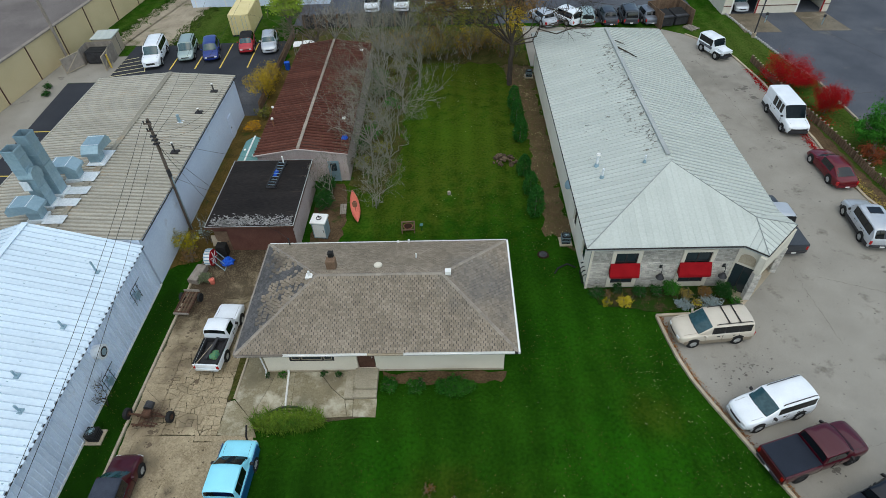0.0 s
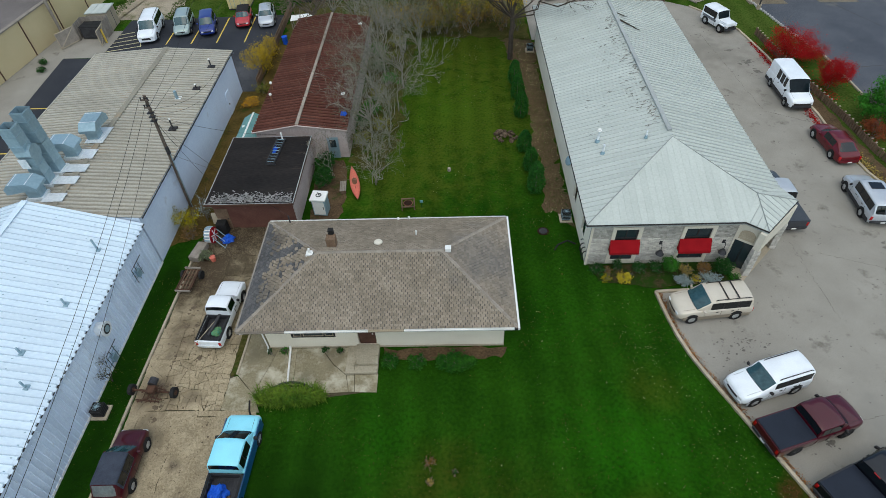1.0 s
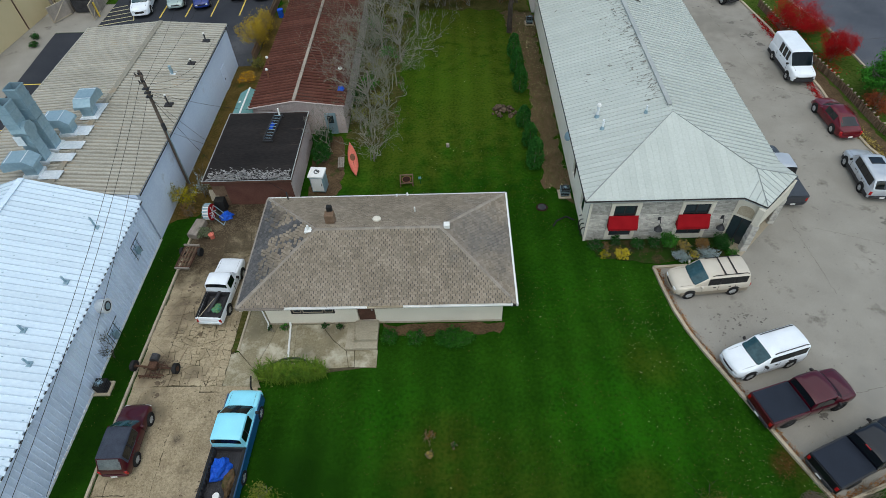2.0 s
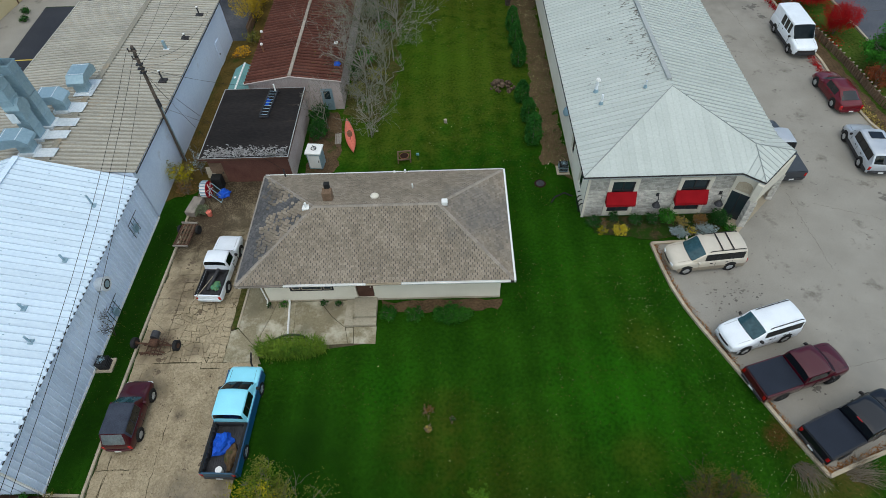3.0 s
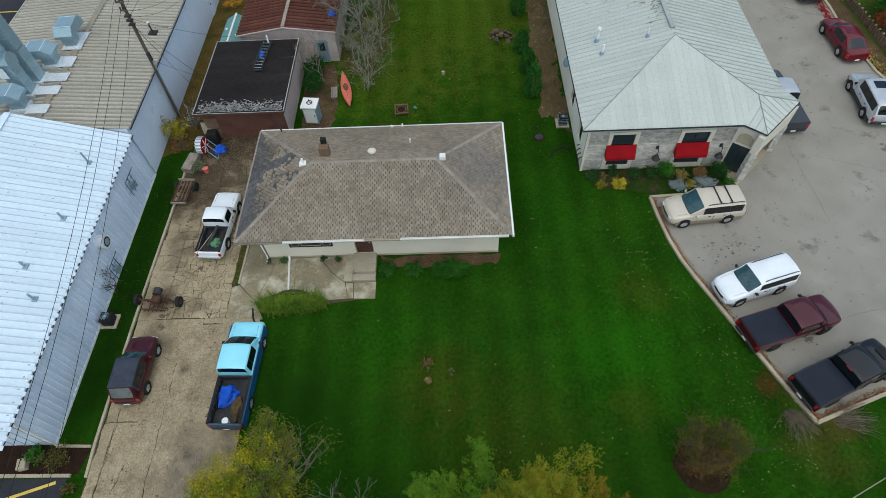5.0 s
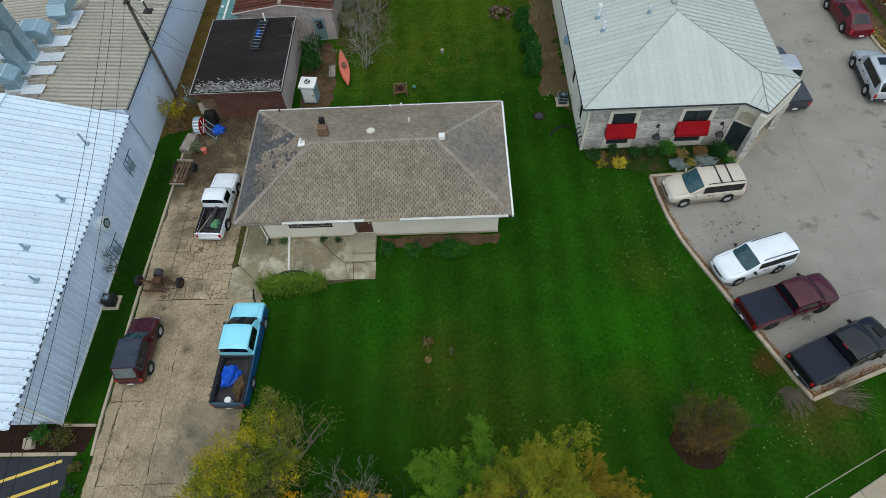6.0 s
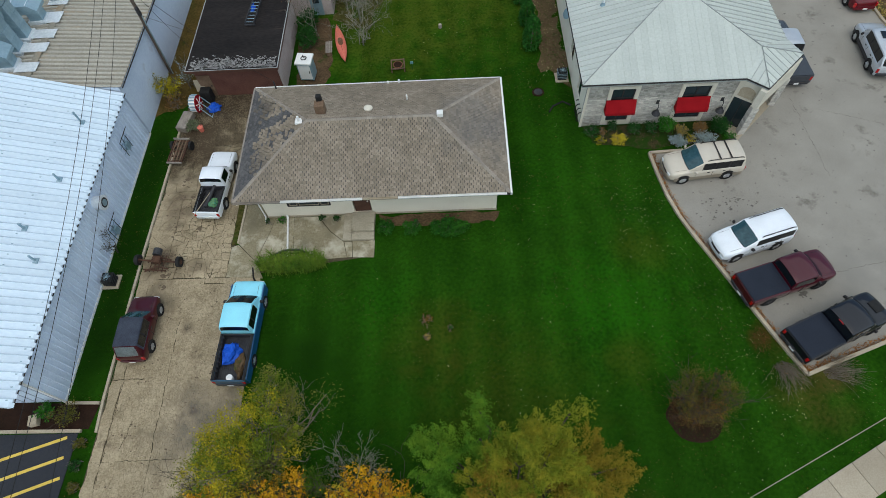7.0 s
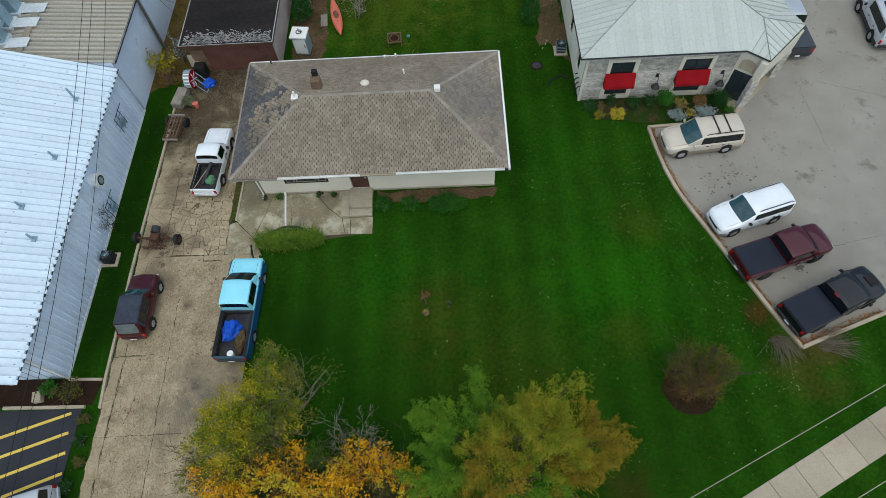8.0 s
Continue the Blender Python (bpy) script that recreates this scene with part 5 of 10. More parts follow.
def garage():
    g = thing("garage", "flat-roofed brick garage with a black tar roof", "garage")
    x0, x1, y0, y1, z = -17.55, -11.45, 29.1, 36.9, 2.75
    part("wall", bx(x0 + 0.15, x1 - 0.25, y0 + 0.5, y1 - 0.1, 0, z - 0.12), M["brick"], g, "red-brown brick wall")
    r = part("roof", bx(x0, x1, y0, y1, z - 0.12, z + 0.02), M["tar_roof"], g, "black tar roof with peeling pale patches near the edge")
    bm = bmesh.new()
    for a in ((x0 - 0.06, x0 - 0.003, y0, y1), (x1 + 0.003, x1 + 0.06, y0, y1), (x0 - 0.06, x1 + 0.06, y0 - 0.06, y0 - 0.003), (x0 - 0.06, x1 + 0.06, y1 + 0.003, y1 + 0.06)):
        box(bm, *a, z - 0.18, z + 0.03)
    part("fascia", bm, M["brown_door"], g)
    bm = bmesh.new()
    for a in ((x0 - 0.065, x0 - 0.02, y0 - 0.065, y1 + 0.065), (x1 + 0.01, x1 + 0.065, y0 - 0.065, y1 + 0.065), (x0 - 0.018, x1 + 0.008, y0 - 0.065, y0 - 0.03), (x0 - 0.018, x1 + 0.008, y1 + 0.03, y1 + 0.065)):
        box(bm, *a, z + 0.031, z + 0.05)
    part("roof_edge", bm, M["gb_cap"], g, "thin grey metal roof edge")
    part("side_wall", bx(x1 - 0.22, x1 - 0.16, y0 + 0.5, y1 - 0.1, 0, z - 0.13), M["pinkwall"], g, "pale plastered side wall")
    # peeled pale patches: loose scales of coating
    rng = random.Random(3)
    bm = bmesh.new()
    for _ in range(2100):
        x = rng.uniform(x0 + 0.2, x1 - 0.15)
        y = y0 + 0.12 + abs(rng.gauss(0.35, 0.35))
        c = 0.5 + 0.5 * math.sin(x * 2.3 + 1.1) * math.cos(x * 0.9 + y * 2)
        if y > y0 + 1.55 or rng.random() > 0.35 + 0.65 * c:
            continue
        s = 0.02 + 0.11 * rng.random() ** 2
        a = rng.uniform(0, 3)
        pts = [(x + s * rng.uniform(0.5, 1) * math.cos(a + k * 1.256), y + s * 0.6 * rng.uniform(0.5, 1) * math.sin(a + k * 1.256), z + 0.021) for k in range(5)]
        slab_poly(bm, pts, 0.006)
    part("peeling_coating", bm, M["peel"], r)["kind"] = "stuff"
    part("vent_pipe", cyl(-13.6, 36.5, z, z + 0.7, 0.06), M["white"], g)
    dr = part("door", bx(x0 + 0.2, x0 + 1.1, y0 + 0.46, y0 + 0.495, 0.05, 1.9), M["fence_wood"], g, "small brown side door")
    part("handle", bx(x0 + 0.95, x0 + 1.0, y0 + 0.42, y0 + 0.46, 0.95, 1.05), M["dark_metal"], dr)
    part("garage_door", bx(x0 + 1.6, x1 - 1.2, y0 + 0.46, y0 + 0.495, 0.05, 2.1), M["brick"], g, "brown-red garage door")


garage()


M["old_cap"] = mat("weathered_ridge_cap", (0.22, 0.185, 0.15), (0.36, 0.31, 0.26), 0.8, 9, 0.8, rand=0.15)


def red_roof_building():
    g = thing("red_roof_shed", "long shed with a rusty red corrugated gable roof", "shed")
    x0, x1, y0, y1, ez, rz, xm = -16.3, -8.7, 37.6, 58.0, 2.75, 3.3, -12.6
    panels(g, "roof_panel", ((x0, y0, ez), (xm, y0, rz), (xm, y1, rz), (x0, y1, ez)), (1, 0, 0.15), 0.42, 0.02, 0.17, 0.11, M["rust_roof"], rib_m=M["rust_rib"])
    panels(g, "roof_panel", ((x1, y0, ez), (x1, y1, ez), (xm, y1, rz), (xm, y0, rz)), (-1, 0, 0.15), 0.42, 0.02, 0.17, 0.11, M["rust_roof"], rib_m=M["rust_rib"])
    for k in range(5):
        ya, yb = y0 + (y1 - y0) * k / 5, y0 + (y1 - y0) * (k + 0.985) / 5
        part("ridge_cap", bx(xm - 0.13, xm + 0.13, ya, yb, rz + 0.05, rz + 0.16, 0.04), M["old_cap"], g)
    part("wall", bx(x0 + 0.2, x1 - 0.2, y0 + 0.25, y1 - 0.2, 0, ez - 0.02), M["pinkwall"], g, "pale pinkish-grey wall")
    panels(g, "siding_panel", ((x0 + 0.2, y0 + 0.24, 0), (x1 - 0.2, y0 + 0.24, 0), (x1 - 0.2, y0 + 0.24, ez), (xm, y0 + 0.24, rz), (x0 + 0.2, y0 + 0.24, ez)), (0, 0, 1), 0.4, 0.01, 0.03, 0.02, M["pinkwall"])
    part("gutter", tube(bmesh.new(), [V(x0, y0 - 0.02, ez), V(xm, y0 - 0.02, rz + 0.03), V(x1, y0 - 0.02, ez)], 0.05, 6), M["pinkwall"], g)
    d = part("door", bx(-10.5, -9.6, y0 + 0.14, y0 + 0.2, 0.02, 2.0), M["galv"], g, "grey door with a window")
    part("pane", bx(-10.3, -9.8, y0 + 0.1, y0 + 0.14, 1.1, 1.8), M["glass"], d)
    for x, y, z in ((-16.0, 44.0, 3.4), (-15.55, 41.9, 3.5)):
        v = part("vent_pipe", cyl(x, y, 2.7, z, 0.07), M["rust"], g)
        bm = bmesh.new()
        bmesh.ops.create_uvsphere(bm, u_segments=14, v_segments=8, radius=0.12, matrix=pose(x, y, z + 0.08))
        part("vent_cap", bm, M["white"], v, "white ball vent cap", True)
    for x, y in ((-9.45, 42.0), (-9.4, 55.1)):
        v = part("vent_pipe", cyl(x, y, 2.7, 3.4, 0.05), M["rust"], g)
        part("vent_cap", cyl(x, y, 3.4, 3.48, 0.18), M["white"], v)


red_roof_building()


def store():
    s = thing("store_building", "large flat-roofed store with tan precast walls", "building", (-46.0, 50.0, 0), -5.85)
    zt = 3.75
    for k in range(-7, 11):
        ya, yb = k * 5.4 + 1.9, (k + 1) * 5.4 - 0.06 + 1.9
        part("wall_panel", bx(-0.4, 0, ya, yb, 0, zt, 0.01), M["store_wall"], s)
        part("pilaster", bx(0.003, 0.06, yb - 0.02, yb + 0.1, 0, zt), M["brown_door"], s)
    part("parapet", bx(-0.35, 0.1, -36, 61, zt + 0.002, zt + 0.14, 0.03), M["grey_wood"], s)
    part("roof", bx(-50, -0.56, -36, 61, zt - 0.5, zt - 0.05), M["store_roof"], s)
    part("wall", bx(-50, -0.41, -36, 61, 0, zt - 0.51), M["store_wall"], s)
    part("light_pole", tube(bmesh.new(), [V(0.6, 11.5, 0), V(0.5, 11.5, 9.0)], 0.16, 8), M["grey_wood"], s)


store()
# ---------------------------------------------------------------- vehicles (built nose along +x)
def wheel(parent, x, y, r, w, rim_m):
    s = 1 if y > 0 else -1
    bm = bmesh.new()
    prof = [(0.62, -0.5), (0.93, -0.5), (1.0, -0.32), (1.0, 0.32), (0.93, 0.5), (0.62, 0.5)]
    sides = 20
    rings = []
    for a, b in prof:
        rings.append([bm.verts.new((x + r * a * math.cos(2 * math.pi * k / sides), y + b * w, r + r * a * math.sin(2 * math.pi * k / sides))) for k in range(sides)])
    for p, q in zip(rings, rings[1:] + rings[:1]):
        for k in range(sides):
            bm.faces.new((p[k], q[k], q[(k + 1) % sides], p[(k + 1) % sides]))
    bmesh.ops.recalc_face_normals(bm, faces=bm.faces)
    t = part("tyre", bm, M["black"], parent)
    bm = bmesh.new()
    tube(bm, [V(x, y + s * w * 0.1, r), V(x, y + s * w * 0.36, r)], [r * 0.63, r * 0.6], 20)
    for k in range(5):
        a = 2 * math.pi * k / 5
        d = V(math.cos(a), 0, math.sin(a))
        tube(bm, [V(x, y + s * w * 0.44, r) + d * r * 0.1, V(x, y + s * w * 0.42, r) + d * r * 0.58], [r * 0.1, r * 0.07], 6)
    tube(bm, [V(x, y + s * w * 0.3, r), V(x, y + s * w * 0.48, r)], [r * 0.16, r * 0.13], 10)
    part("rim", bm, rim_m, t)
    return t


def ring(w, zl, belt, wr, zt, crown):
    """Half a cross-section of a vehicle, from the sill to the roof's middle, then mirrored."""
    h = belt - zl
    half = [(0, zl), (w * 0.80, zl), (w * 0.955, zl + 0.09 * h), (w * 0.995, zl + 0.33 * h), (w, zl + 0.60 * h), (w * 0.985, zl + 0.84 * h), (w * 0.945, belt)]
    if zt > belt + 0.12:
        g = (zt - belt)
        half += [(w * 0.915, belt + 0.02), (wr + (w * 0.915 - wr) * 0.14, zt - 0.13 * g), (wr * 0.965, zt - 0.035), (wr * 0.82, zt), (wr * 0.45, zt + crown * 0.8), (0, zt + crown)]
    else:
        half += [(w * 0.90, zt - 0.005), (w * 0.84, zt + 0.004), (w * 0.76, zt + 0.012), (w * 0.64, zt + crown * 0.6), (w * 0.34, zt + crown * 0.9), (0, zt + crown)]
    return half + [(-a, b) for a, b in half[-2:0:-1]]


NR = 24


def shell(stations):
    """A smooth closed body from stations (x, w, zl, belt, wr, zt, crown); also its grid of points."""
    bm = bmesh.new()
    rows = [[bm.verts.new((s[0], a, b)) for a, b in ring(*s[1:])] for s in stations]
    for a, b in zip(rows, rows[1:]):
        for k in range(NR):
            bm.faces.new((a[k], a[(k + 1) % NR], b[(k + 1) % NR], b[k]))
    bm.faces.new(rows[0])
    bm.faces.new(rows[-1][::-1])
    pts = [[v.co.copy() for v in r] for r in rows]
    bmesh.ops.recalc_face_normals(bm, faces=bm.faces)
    return bm, pts


def skin(pts, i0, i1, k0, k1, off=0.01, inset=0.05):
    """A sheet that follows the shell between stations i0..i1 and ring points k0..k1, a little proud of it."""
    bm = bmesh.new()
    ks = list(range(k0, k1 + 1))
    c = sum((pts[i][k % NR] for i in range(i0, i1 + 1) for k in ks), V(0, 0, 0)) / ((i1 - i0 + 1) * len(ks))
    mid = V(c.x, 0, min(p.z for p in (pts[i0][k0 % NR], pts[i1][k0 % NR])) - 0.5)
    grid = []
    for i in range(i0, i1 + 1):
        row = []
        for k in ks:
            p = pts[i][k % NR]
            q = p + (c - p) * inset
            a = pts[min(i + 1, i1)][k % NR] - pts[max(i - 1, i0)][k % NR]
            b = pts[i][min(k + 1, k1) % NR] - pts[i][max(k - 1, k0) % NR]
            n = a.cross(b)
            n = n.normalized() if n.length > 1e-7 else V(0, 0, 1)
            if n.dot(q - mid) < 0:
                n = -n
            row.append(bm.verts.new(q + n * off))
        grid.append(row)
    for i in range(len(grid) - 1):
        for k in range(len(ks) - 1):
            bm.faces.new((grid[i][k], grid[i + 1][k], grid[i + 1][k + 1], grid[i][k + 1]))
    bmesh.ops.recalc_face_normals(bm, faces=bm.faces)
    g = bmesh.ops.extrude_face_region(bm, geom=list(bm.faces))
    bmesh.ops.translate(bm, verts=[e for e in g["geom"] if isinstance(e, bmesh.types.BMVert)], vec=(0, 0, -0.004))
    bmesh.ops.recalc_face_normals(bm, faces=bm.faces)
    return bm


def warp(t, hw, hl, bow, tail):
    """Bow the nose, the windshield and the tail outwards, as pressed bodywork is, with all that is fixed there."""
    for ob in [c for p in t.children for c in (p, *p.children)]:
        if ob.name.split(".")[0] in ("tyre", "rim", "wheel_arch"):
            continue
        co = [v.co for v in ob.data.vertices]
        if max(c.y for c in co) - min(c.y for c in co) > 0.8 and len(co) < 120:
            bm = bmesh.new()
            bm.from_mesh(ob.data)
            for q in (-0.7, -0.45, -0.2, 0.0, 0.2, 0.45, 0.7):
                bmesh.ops.bisect_plane(bm, geom=bm.verts[:] + bm.edges[:] + bm.faces[:], plane_co=(0, q * hw, 0), plane_no=(0, 1, 0))
            bm.to_mesh(ob.data)
            bm.free()
        for v in ob.data.vertices:
            f = 1 - (v.co.y / hw) ** 2
            v.co.x += bow * (f - 0.6) * min(1.0, max(0.0, v.co.x / (0.55 * hl))) - tail * (f - 0.6) * min(1.0, max(0.0, -v.co.x / hl - 0.5) * 2)


def vehicle(name, label, category, at, turn, L, W, H, body_m, kind="suv", hood=0.27, belt=0.95, roof_m=None, glass=None, wb=None, r=0.36, cab=None,
            rear_slope=0.14, front_slope=0.42, rack=False, cover=None, soft_top=False, bed_m=None, crossbars=False, rim_m=None, sunroof=False, lower_m=None, spare=False, stripe=None, side_m=None, boxy=False, scoop=False):
    """One parked vehicle. cab: x range of the cabin's foot, from the nose in fractions of the length."""
    t = thing(name, label, category, at, turn)
    hl, hw = L / 2, W / 2
    wb = wb or L * 0.585
    zl = 0.22 if kind == "sedan" else 0.30
    glass = glass or M["car_glass"]
    rim_m = rim_m or M["rim"]
    bed_m = bed_m or M["dark_metal"]
    if cab is None:
        cab = {"suv": (0.24, 0.985), "sedan": (0.27, 0.84), "pickup": (0.24, 0.56), "van": (0.12, 0.99), "jeep": (0.36, 0.99), "hatch": (0.26, 0.97)}[kind]
    nose = hl
    xa, xd = nose - cab[0] * L, nose - cab[1] * L
    g = H - belt
    x0 = xa - g * front_slope * 2.0
    x1 = xd + g * rear_slope * 2.0
    wr = hw * (0.88 if kind in ("van", "jeep") else 0.85 if kind in ("suv", "pickup") else 0.70 if kind == "sedan" else 0.78)
    if soft_top:
        wr = hw * 0.82
    hz = belt - (0.02 if kind in ("pickup", "jeep") else 0.07)
    square = kind in ("pickup", "jeep")
    cr = 0.05
    old = boxy or kind == "van"
    nw = 0.86 if old else 0.76 if square else 0.72
    drop = 0.30 if square or old else 0.36
    mid = (nose - 0.42 + xa) / 2
    st = [(nose, hw * nw, zl + 0.16, hz - drop - 0.04, 0, hz - drop, 0.0), (nose - 0.04, hw * (nw + (1 - nw) * 0.38), zl + 0.1, hz - drop * 0.62 - 0.04, 0, hz - drop * 0.62, 0.01), (nose - 0.11, hw * (nw + (1 - nw) * 0.62), zl + 0.06, hz - drop * 0.36 - 0.04, 0, hz - drop * 0.36, 0.02),
          (nose - 0.22, hw * (nw + (1 - nw) * 0.8), zl + 0.03, hz - drop * 0.2 - 0.04, 0, hz - drop * 0.2, 0.035), (nose - 0.42, hw * (nw + (1 - nw) * 0.93), zl, hz - 0.08, 0, hz - 0.025, 0.05), (mid, hw * 0.995, zl, belt - 0.06, 0, (hz + belt) / 2, 0.06), (xa + 0.04, hw, zl, belt - 0.03, 0, belt + 0.015, 0.055)]
    if kind == "jeep":
        st = [(nose - 0.1, hw * 0.60, zl + 0.3, hz - 0.09, 0, hz - 0.04, 0.0), (nose - 0.13, hw * 0.63, zl + 0.26, hz - 0.07, 0, hz - 0.01, 0.01), (nose - 0.4, hw * 0.66, zl + 0.22, hz - 0.06, 0, hz + 0.01, 0.02), (nose - 0.9, hw * 0.72, zl + 0.15, hz - 0.05, 0, hz + 0.02, 0.03),
              (xa + 0.1, hw * 0.90, zl, belt - 0.05, 0, belt, 0.03), (xa + 0.03, hw * 0.96, zl, belt - 0.03, 0, belt + 0.01, 0.03)]
    n_front = len(st)
    # cabin: windshield top, pillars, rear
    if kind == "pickup":
        x1 = xd + 0.05
    st.append((x0, hw, zl, belt, wr, H - 0.02, cr))
    marks = {"suv": (0.30, 0.64, 0.97), "sedan": (0.46, 0.93), "pickup": (0.56, 0.9), "van": (0.16, 0.36, 0.56), "jeep": (0.45, 0.94), "hatch": (0.52, 0.93)}[kind]
    if kind == "pickup" and (cab[1] - cab[0]) * L < 1.75:
        marks = (0.86,)
    panes, last = [], len(st) - 1
    prev = 0.03
    for m_ in marks:
        xs0, xs1 = x0 + (x1 - x0) * prev, x0 + (x1 - x0) * m_
        st.append((xs0, hw, zl, belt, wr, H, cr))
        st.append(((xs0 + xs1) / 2, hw, zl, belt, wr, H + 0.01, cr))
        st.append((xs1, hw, zl, belt, wr, H, cr))
        panes.append((len(st) - 3, len(st) - 1))
        prev = m_ + 0.035 if m_ < 0.9 else 0.99
    st.append((x1, hw, zl, belt, wr, H - 0.035, cr * 0.8))
    i_rear = len(st) - 1
    if kind == "pickup":
        st.append((xd, hw, zl, belt, wr * 1.04, belt + (0.36 if boxy else 0.14), 0.02))
    elif kind == "sedan":
        st += [(xd, hw, zl, belt - 0.02, 0, belt + 0.03, 0.03), (-hl + 0.35, hw * 0.975, zl, belt - 0.04, 0, belt + 0.01, 0.03), (-hl + 0.1, hw * 0.90, zl + 0.04, belt - 0.12, 0, belt - 0.06, 0.02), (-hl, hw * 0.76, zl + 0.14, belt - 0.32, 0, belt - 0.26, 0)]
    else:
        st += [(min(xd, x1 - 0.02), hw * 0.985, zl, belt - 0.05, 0, belt + 0.03, 0.02), (-hl + 0.03, hw * 0.95, zl + 0.03, belt - 0.12, 0, belt - 0.07, 0.01), (-hl, hw * 0.84, zl + 0.12, belt - 0.3, 0, belt - 0.25, 0)]
        st[-2] = (min(-hl + 0.03, st[-3][0] - 0.01), *st[-2][1:])
        st[-1] = (min(-hl, st[-2][0] - 0.02), *st[-1][1:])
    bm, pts = shell(st)
    body = part("body", bm, body_m, t, smooth=True)
    top_m = M["soft_top"] if soft_top else roof_m
    if top_m:
        part("roof", skin(pts, n_front, i_rear, 8, 16, 0.008, 0.0), top_m, body, "slate grey fabric top" if soft_top else "", True)
        if soft_top:
            part("roof_side", skin(pts, n_front + 2, i_rear, 6, 9, 0.007, 0.0), top_m, body, "", True)
            part("roof_side", skin(pts, n_front + 2, i_rear, 15, 18, 0.007, 0.0), top_m, body, "", True)
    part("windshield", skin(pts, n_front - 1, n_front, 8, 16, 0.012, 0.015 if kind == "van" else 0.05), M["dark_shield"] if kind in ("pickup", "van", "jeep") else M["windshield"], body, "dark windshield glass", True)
    if kind != "pickup":
        part("rear_window", skin(pts, i_rear, i_rear + 1, 8, 16, 0.012, 0.12), M["clear_vinyl"] if soft_top else glass, body, "clear vinyl window with pale reflection painted in" if soft_top else "", True)
    else:
        part("rear_window", skin(pts, i_rear, i_rear + 1, 8, 16, 0.012, 0.07), glass, body)
    if kind != "van":
        for k in (7, 16):
            part("window_surround", skin(pts, panes[0][0] - 1, panes[-1][1], k, k + 1, 0.007, 0.02), M["dark_trim"], body, "", True)
    for a, b in panes:
        for k in (7, 16):
            part("side_window", skin(pts, a, b, k, k + 1, 0.014, 0.03), glass, body)
    # lower trim, bumpers, lights
    if lower_m:
        for s in (-1, 1):
            part("sill", bx(-hl + 0.12, nose - 0.25, s * hw - 0.03, s * hw + 0.012, zl, zl + 0.28 if kind != "pickup" else belt - 0.07, 0.01), lower_m, t)
    chrome = M["bright_steel"] if kind == "pickup" else (lower_m or body_m)
    part("bumper", bx(nose - 0.12, nose + 0.05, -hw * 0.84, hw * 0.84, zl + 0.06, zl + (0.36 if kind == "van" else 0.26), 0.06), chrome if kind not in ("pickup", "jeep") else M["dark_metal"], t, smooth=True)
    part("bumper", bx(-hl - 0.06, -hl + 0.12, -hw * 0.86, hw * 0.86, zl + 0.06, zl + 0.27, 0.06), M["dark_metal"] if cover or side_m else chrome, t, smooth=True)
    gz = max(hz - 0.3, zl + 0.36)
    gw = hw * (0.72 if kind == "van" else 0.46)
    part("grille", bx(nose - 0.06, nose + 0.014, -gw, gw, zl + 0.27, gz, 0.01), M["dark_trim"], body)
    part("number_plate", bx(-hl - 0.075, -hl - 0.06, -0.16, 0.16, zl + 0.12, zl + 0.24), M["white"], t)
    for s in (-1, 1):
        yl = s * hw * (nw - 0.13)
        part("headlight", bx(nose - 0.16, nose + 0.004, yl - 0.14, yl + 0.14, hz - 0.36, hz - 0.2, 0.04), M["lamp_lens"], t, "clear headlight", True)
        yt = s * hw * 0.86
        part("tail_light", bx(-hl - 0.015, -hl + 0.14, yt - 0.07, yt + 0.08, belt - 0.42, belt - 0.12, 0.025), M["tail"], t, "red tail light", True)
        part("mirror", bx(xa - 0.34, xa - 0.2, s * (hw + 0.09) - 0.09, s * (hw + 0.09) + 0.09, belt - 0.01, belt + 0.14, 0.04), body_m if body_m == P_["tan"] or kind in ("sedan", "hatch") else M["dark_trim"], t, smooth=True)
        for u in (0.34, 0.62) if kind in ("suv", "sedan", "hatch") else (0.45,):
            part("door_handle", bx(xa + (xd - xa) * u - 0.08, xa + (xd - xa) * u + 0.08, s * hw - 0.02, s * hw + 0.02, belt - 0.16, belt - 0.12), M["dark_trim"], t)
        # door seams
        for u in (0.12, 0.42, 0.72) if kind in ("suv", "sedan", "hatch") else (0.1, 0.62):
            x = xa + (xd - xa) * u
            part("door_seam", bx(x - 0.008, x + 0.008, s * hw - 0.02, s * hw + 0.002, zl + 0.12, belt - 0.06), M["black"], t)
    part("cowl", bx(xa - 0.06, xa + 0.05, -hw * 0.72, hw * 0.72, belt + 0.02, belt + 0.075, 0.01), M["black"], t)
    for y in (-0.4, 0.15):
        part("wiper", tube(bmesh.new(), [V(xa - 0.02, y, belt + 0.085), V(xa - 0.14, y + 0.42, belt + 0.19)], 0.012, 5), M["black"], t)
    for s in (-1, 1):
        part("bonnet_seam", tube(bmesh.new(), [V(nose - 0.3, s * hw * 0.72, hz + 0.0), V(xa + 0.05, s * hw * 0.74, belt + 0.024)], 0.006, 4), M["black"], t)
    if rack:
        for s in (-1, 1):
            part("roof_rail", tube(bmesh.new(), [V(x0 - 0.25, s * wr * 0.86, H + 0.0), V(x0 - 0.42, s * wr * 0.86, H + 0.06), V(x1 + 0.25, s * wr * 0.86, H + 0.06), V(x1 + 0.08, s * wr * 0.86, H - 0.02)], 0.026, 6), M["dark_trim"], t)
    if crossbars:
        for u in (0.40, 0.66):
            x = x0 + (x1 - x0) * u
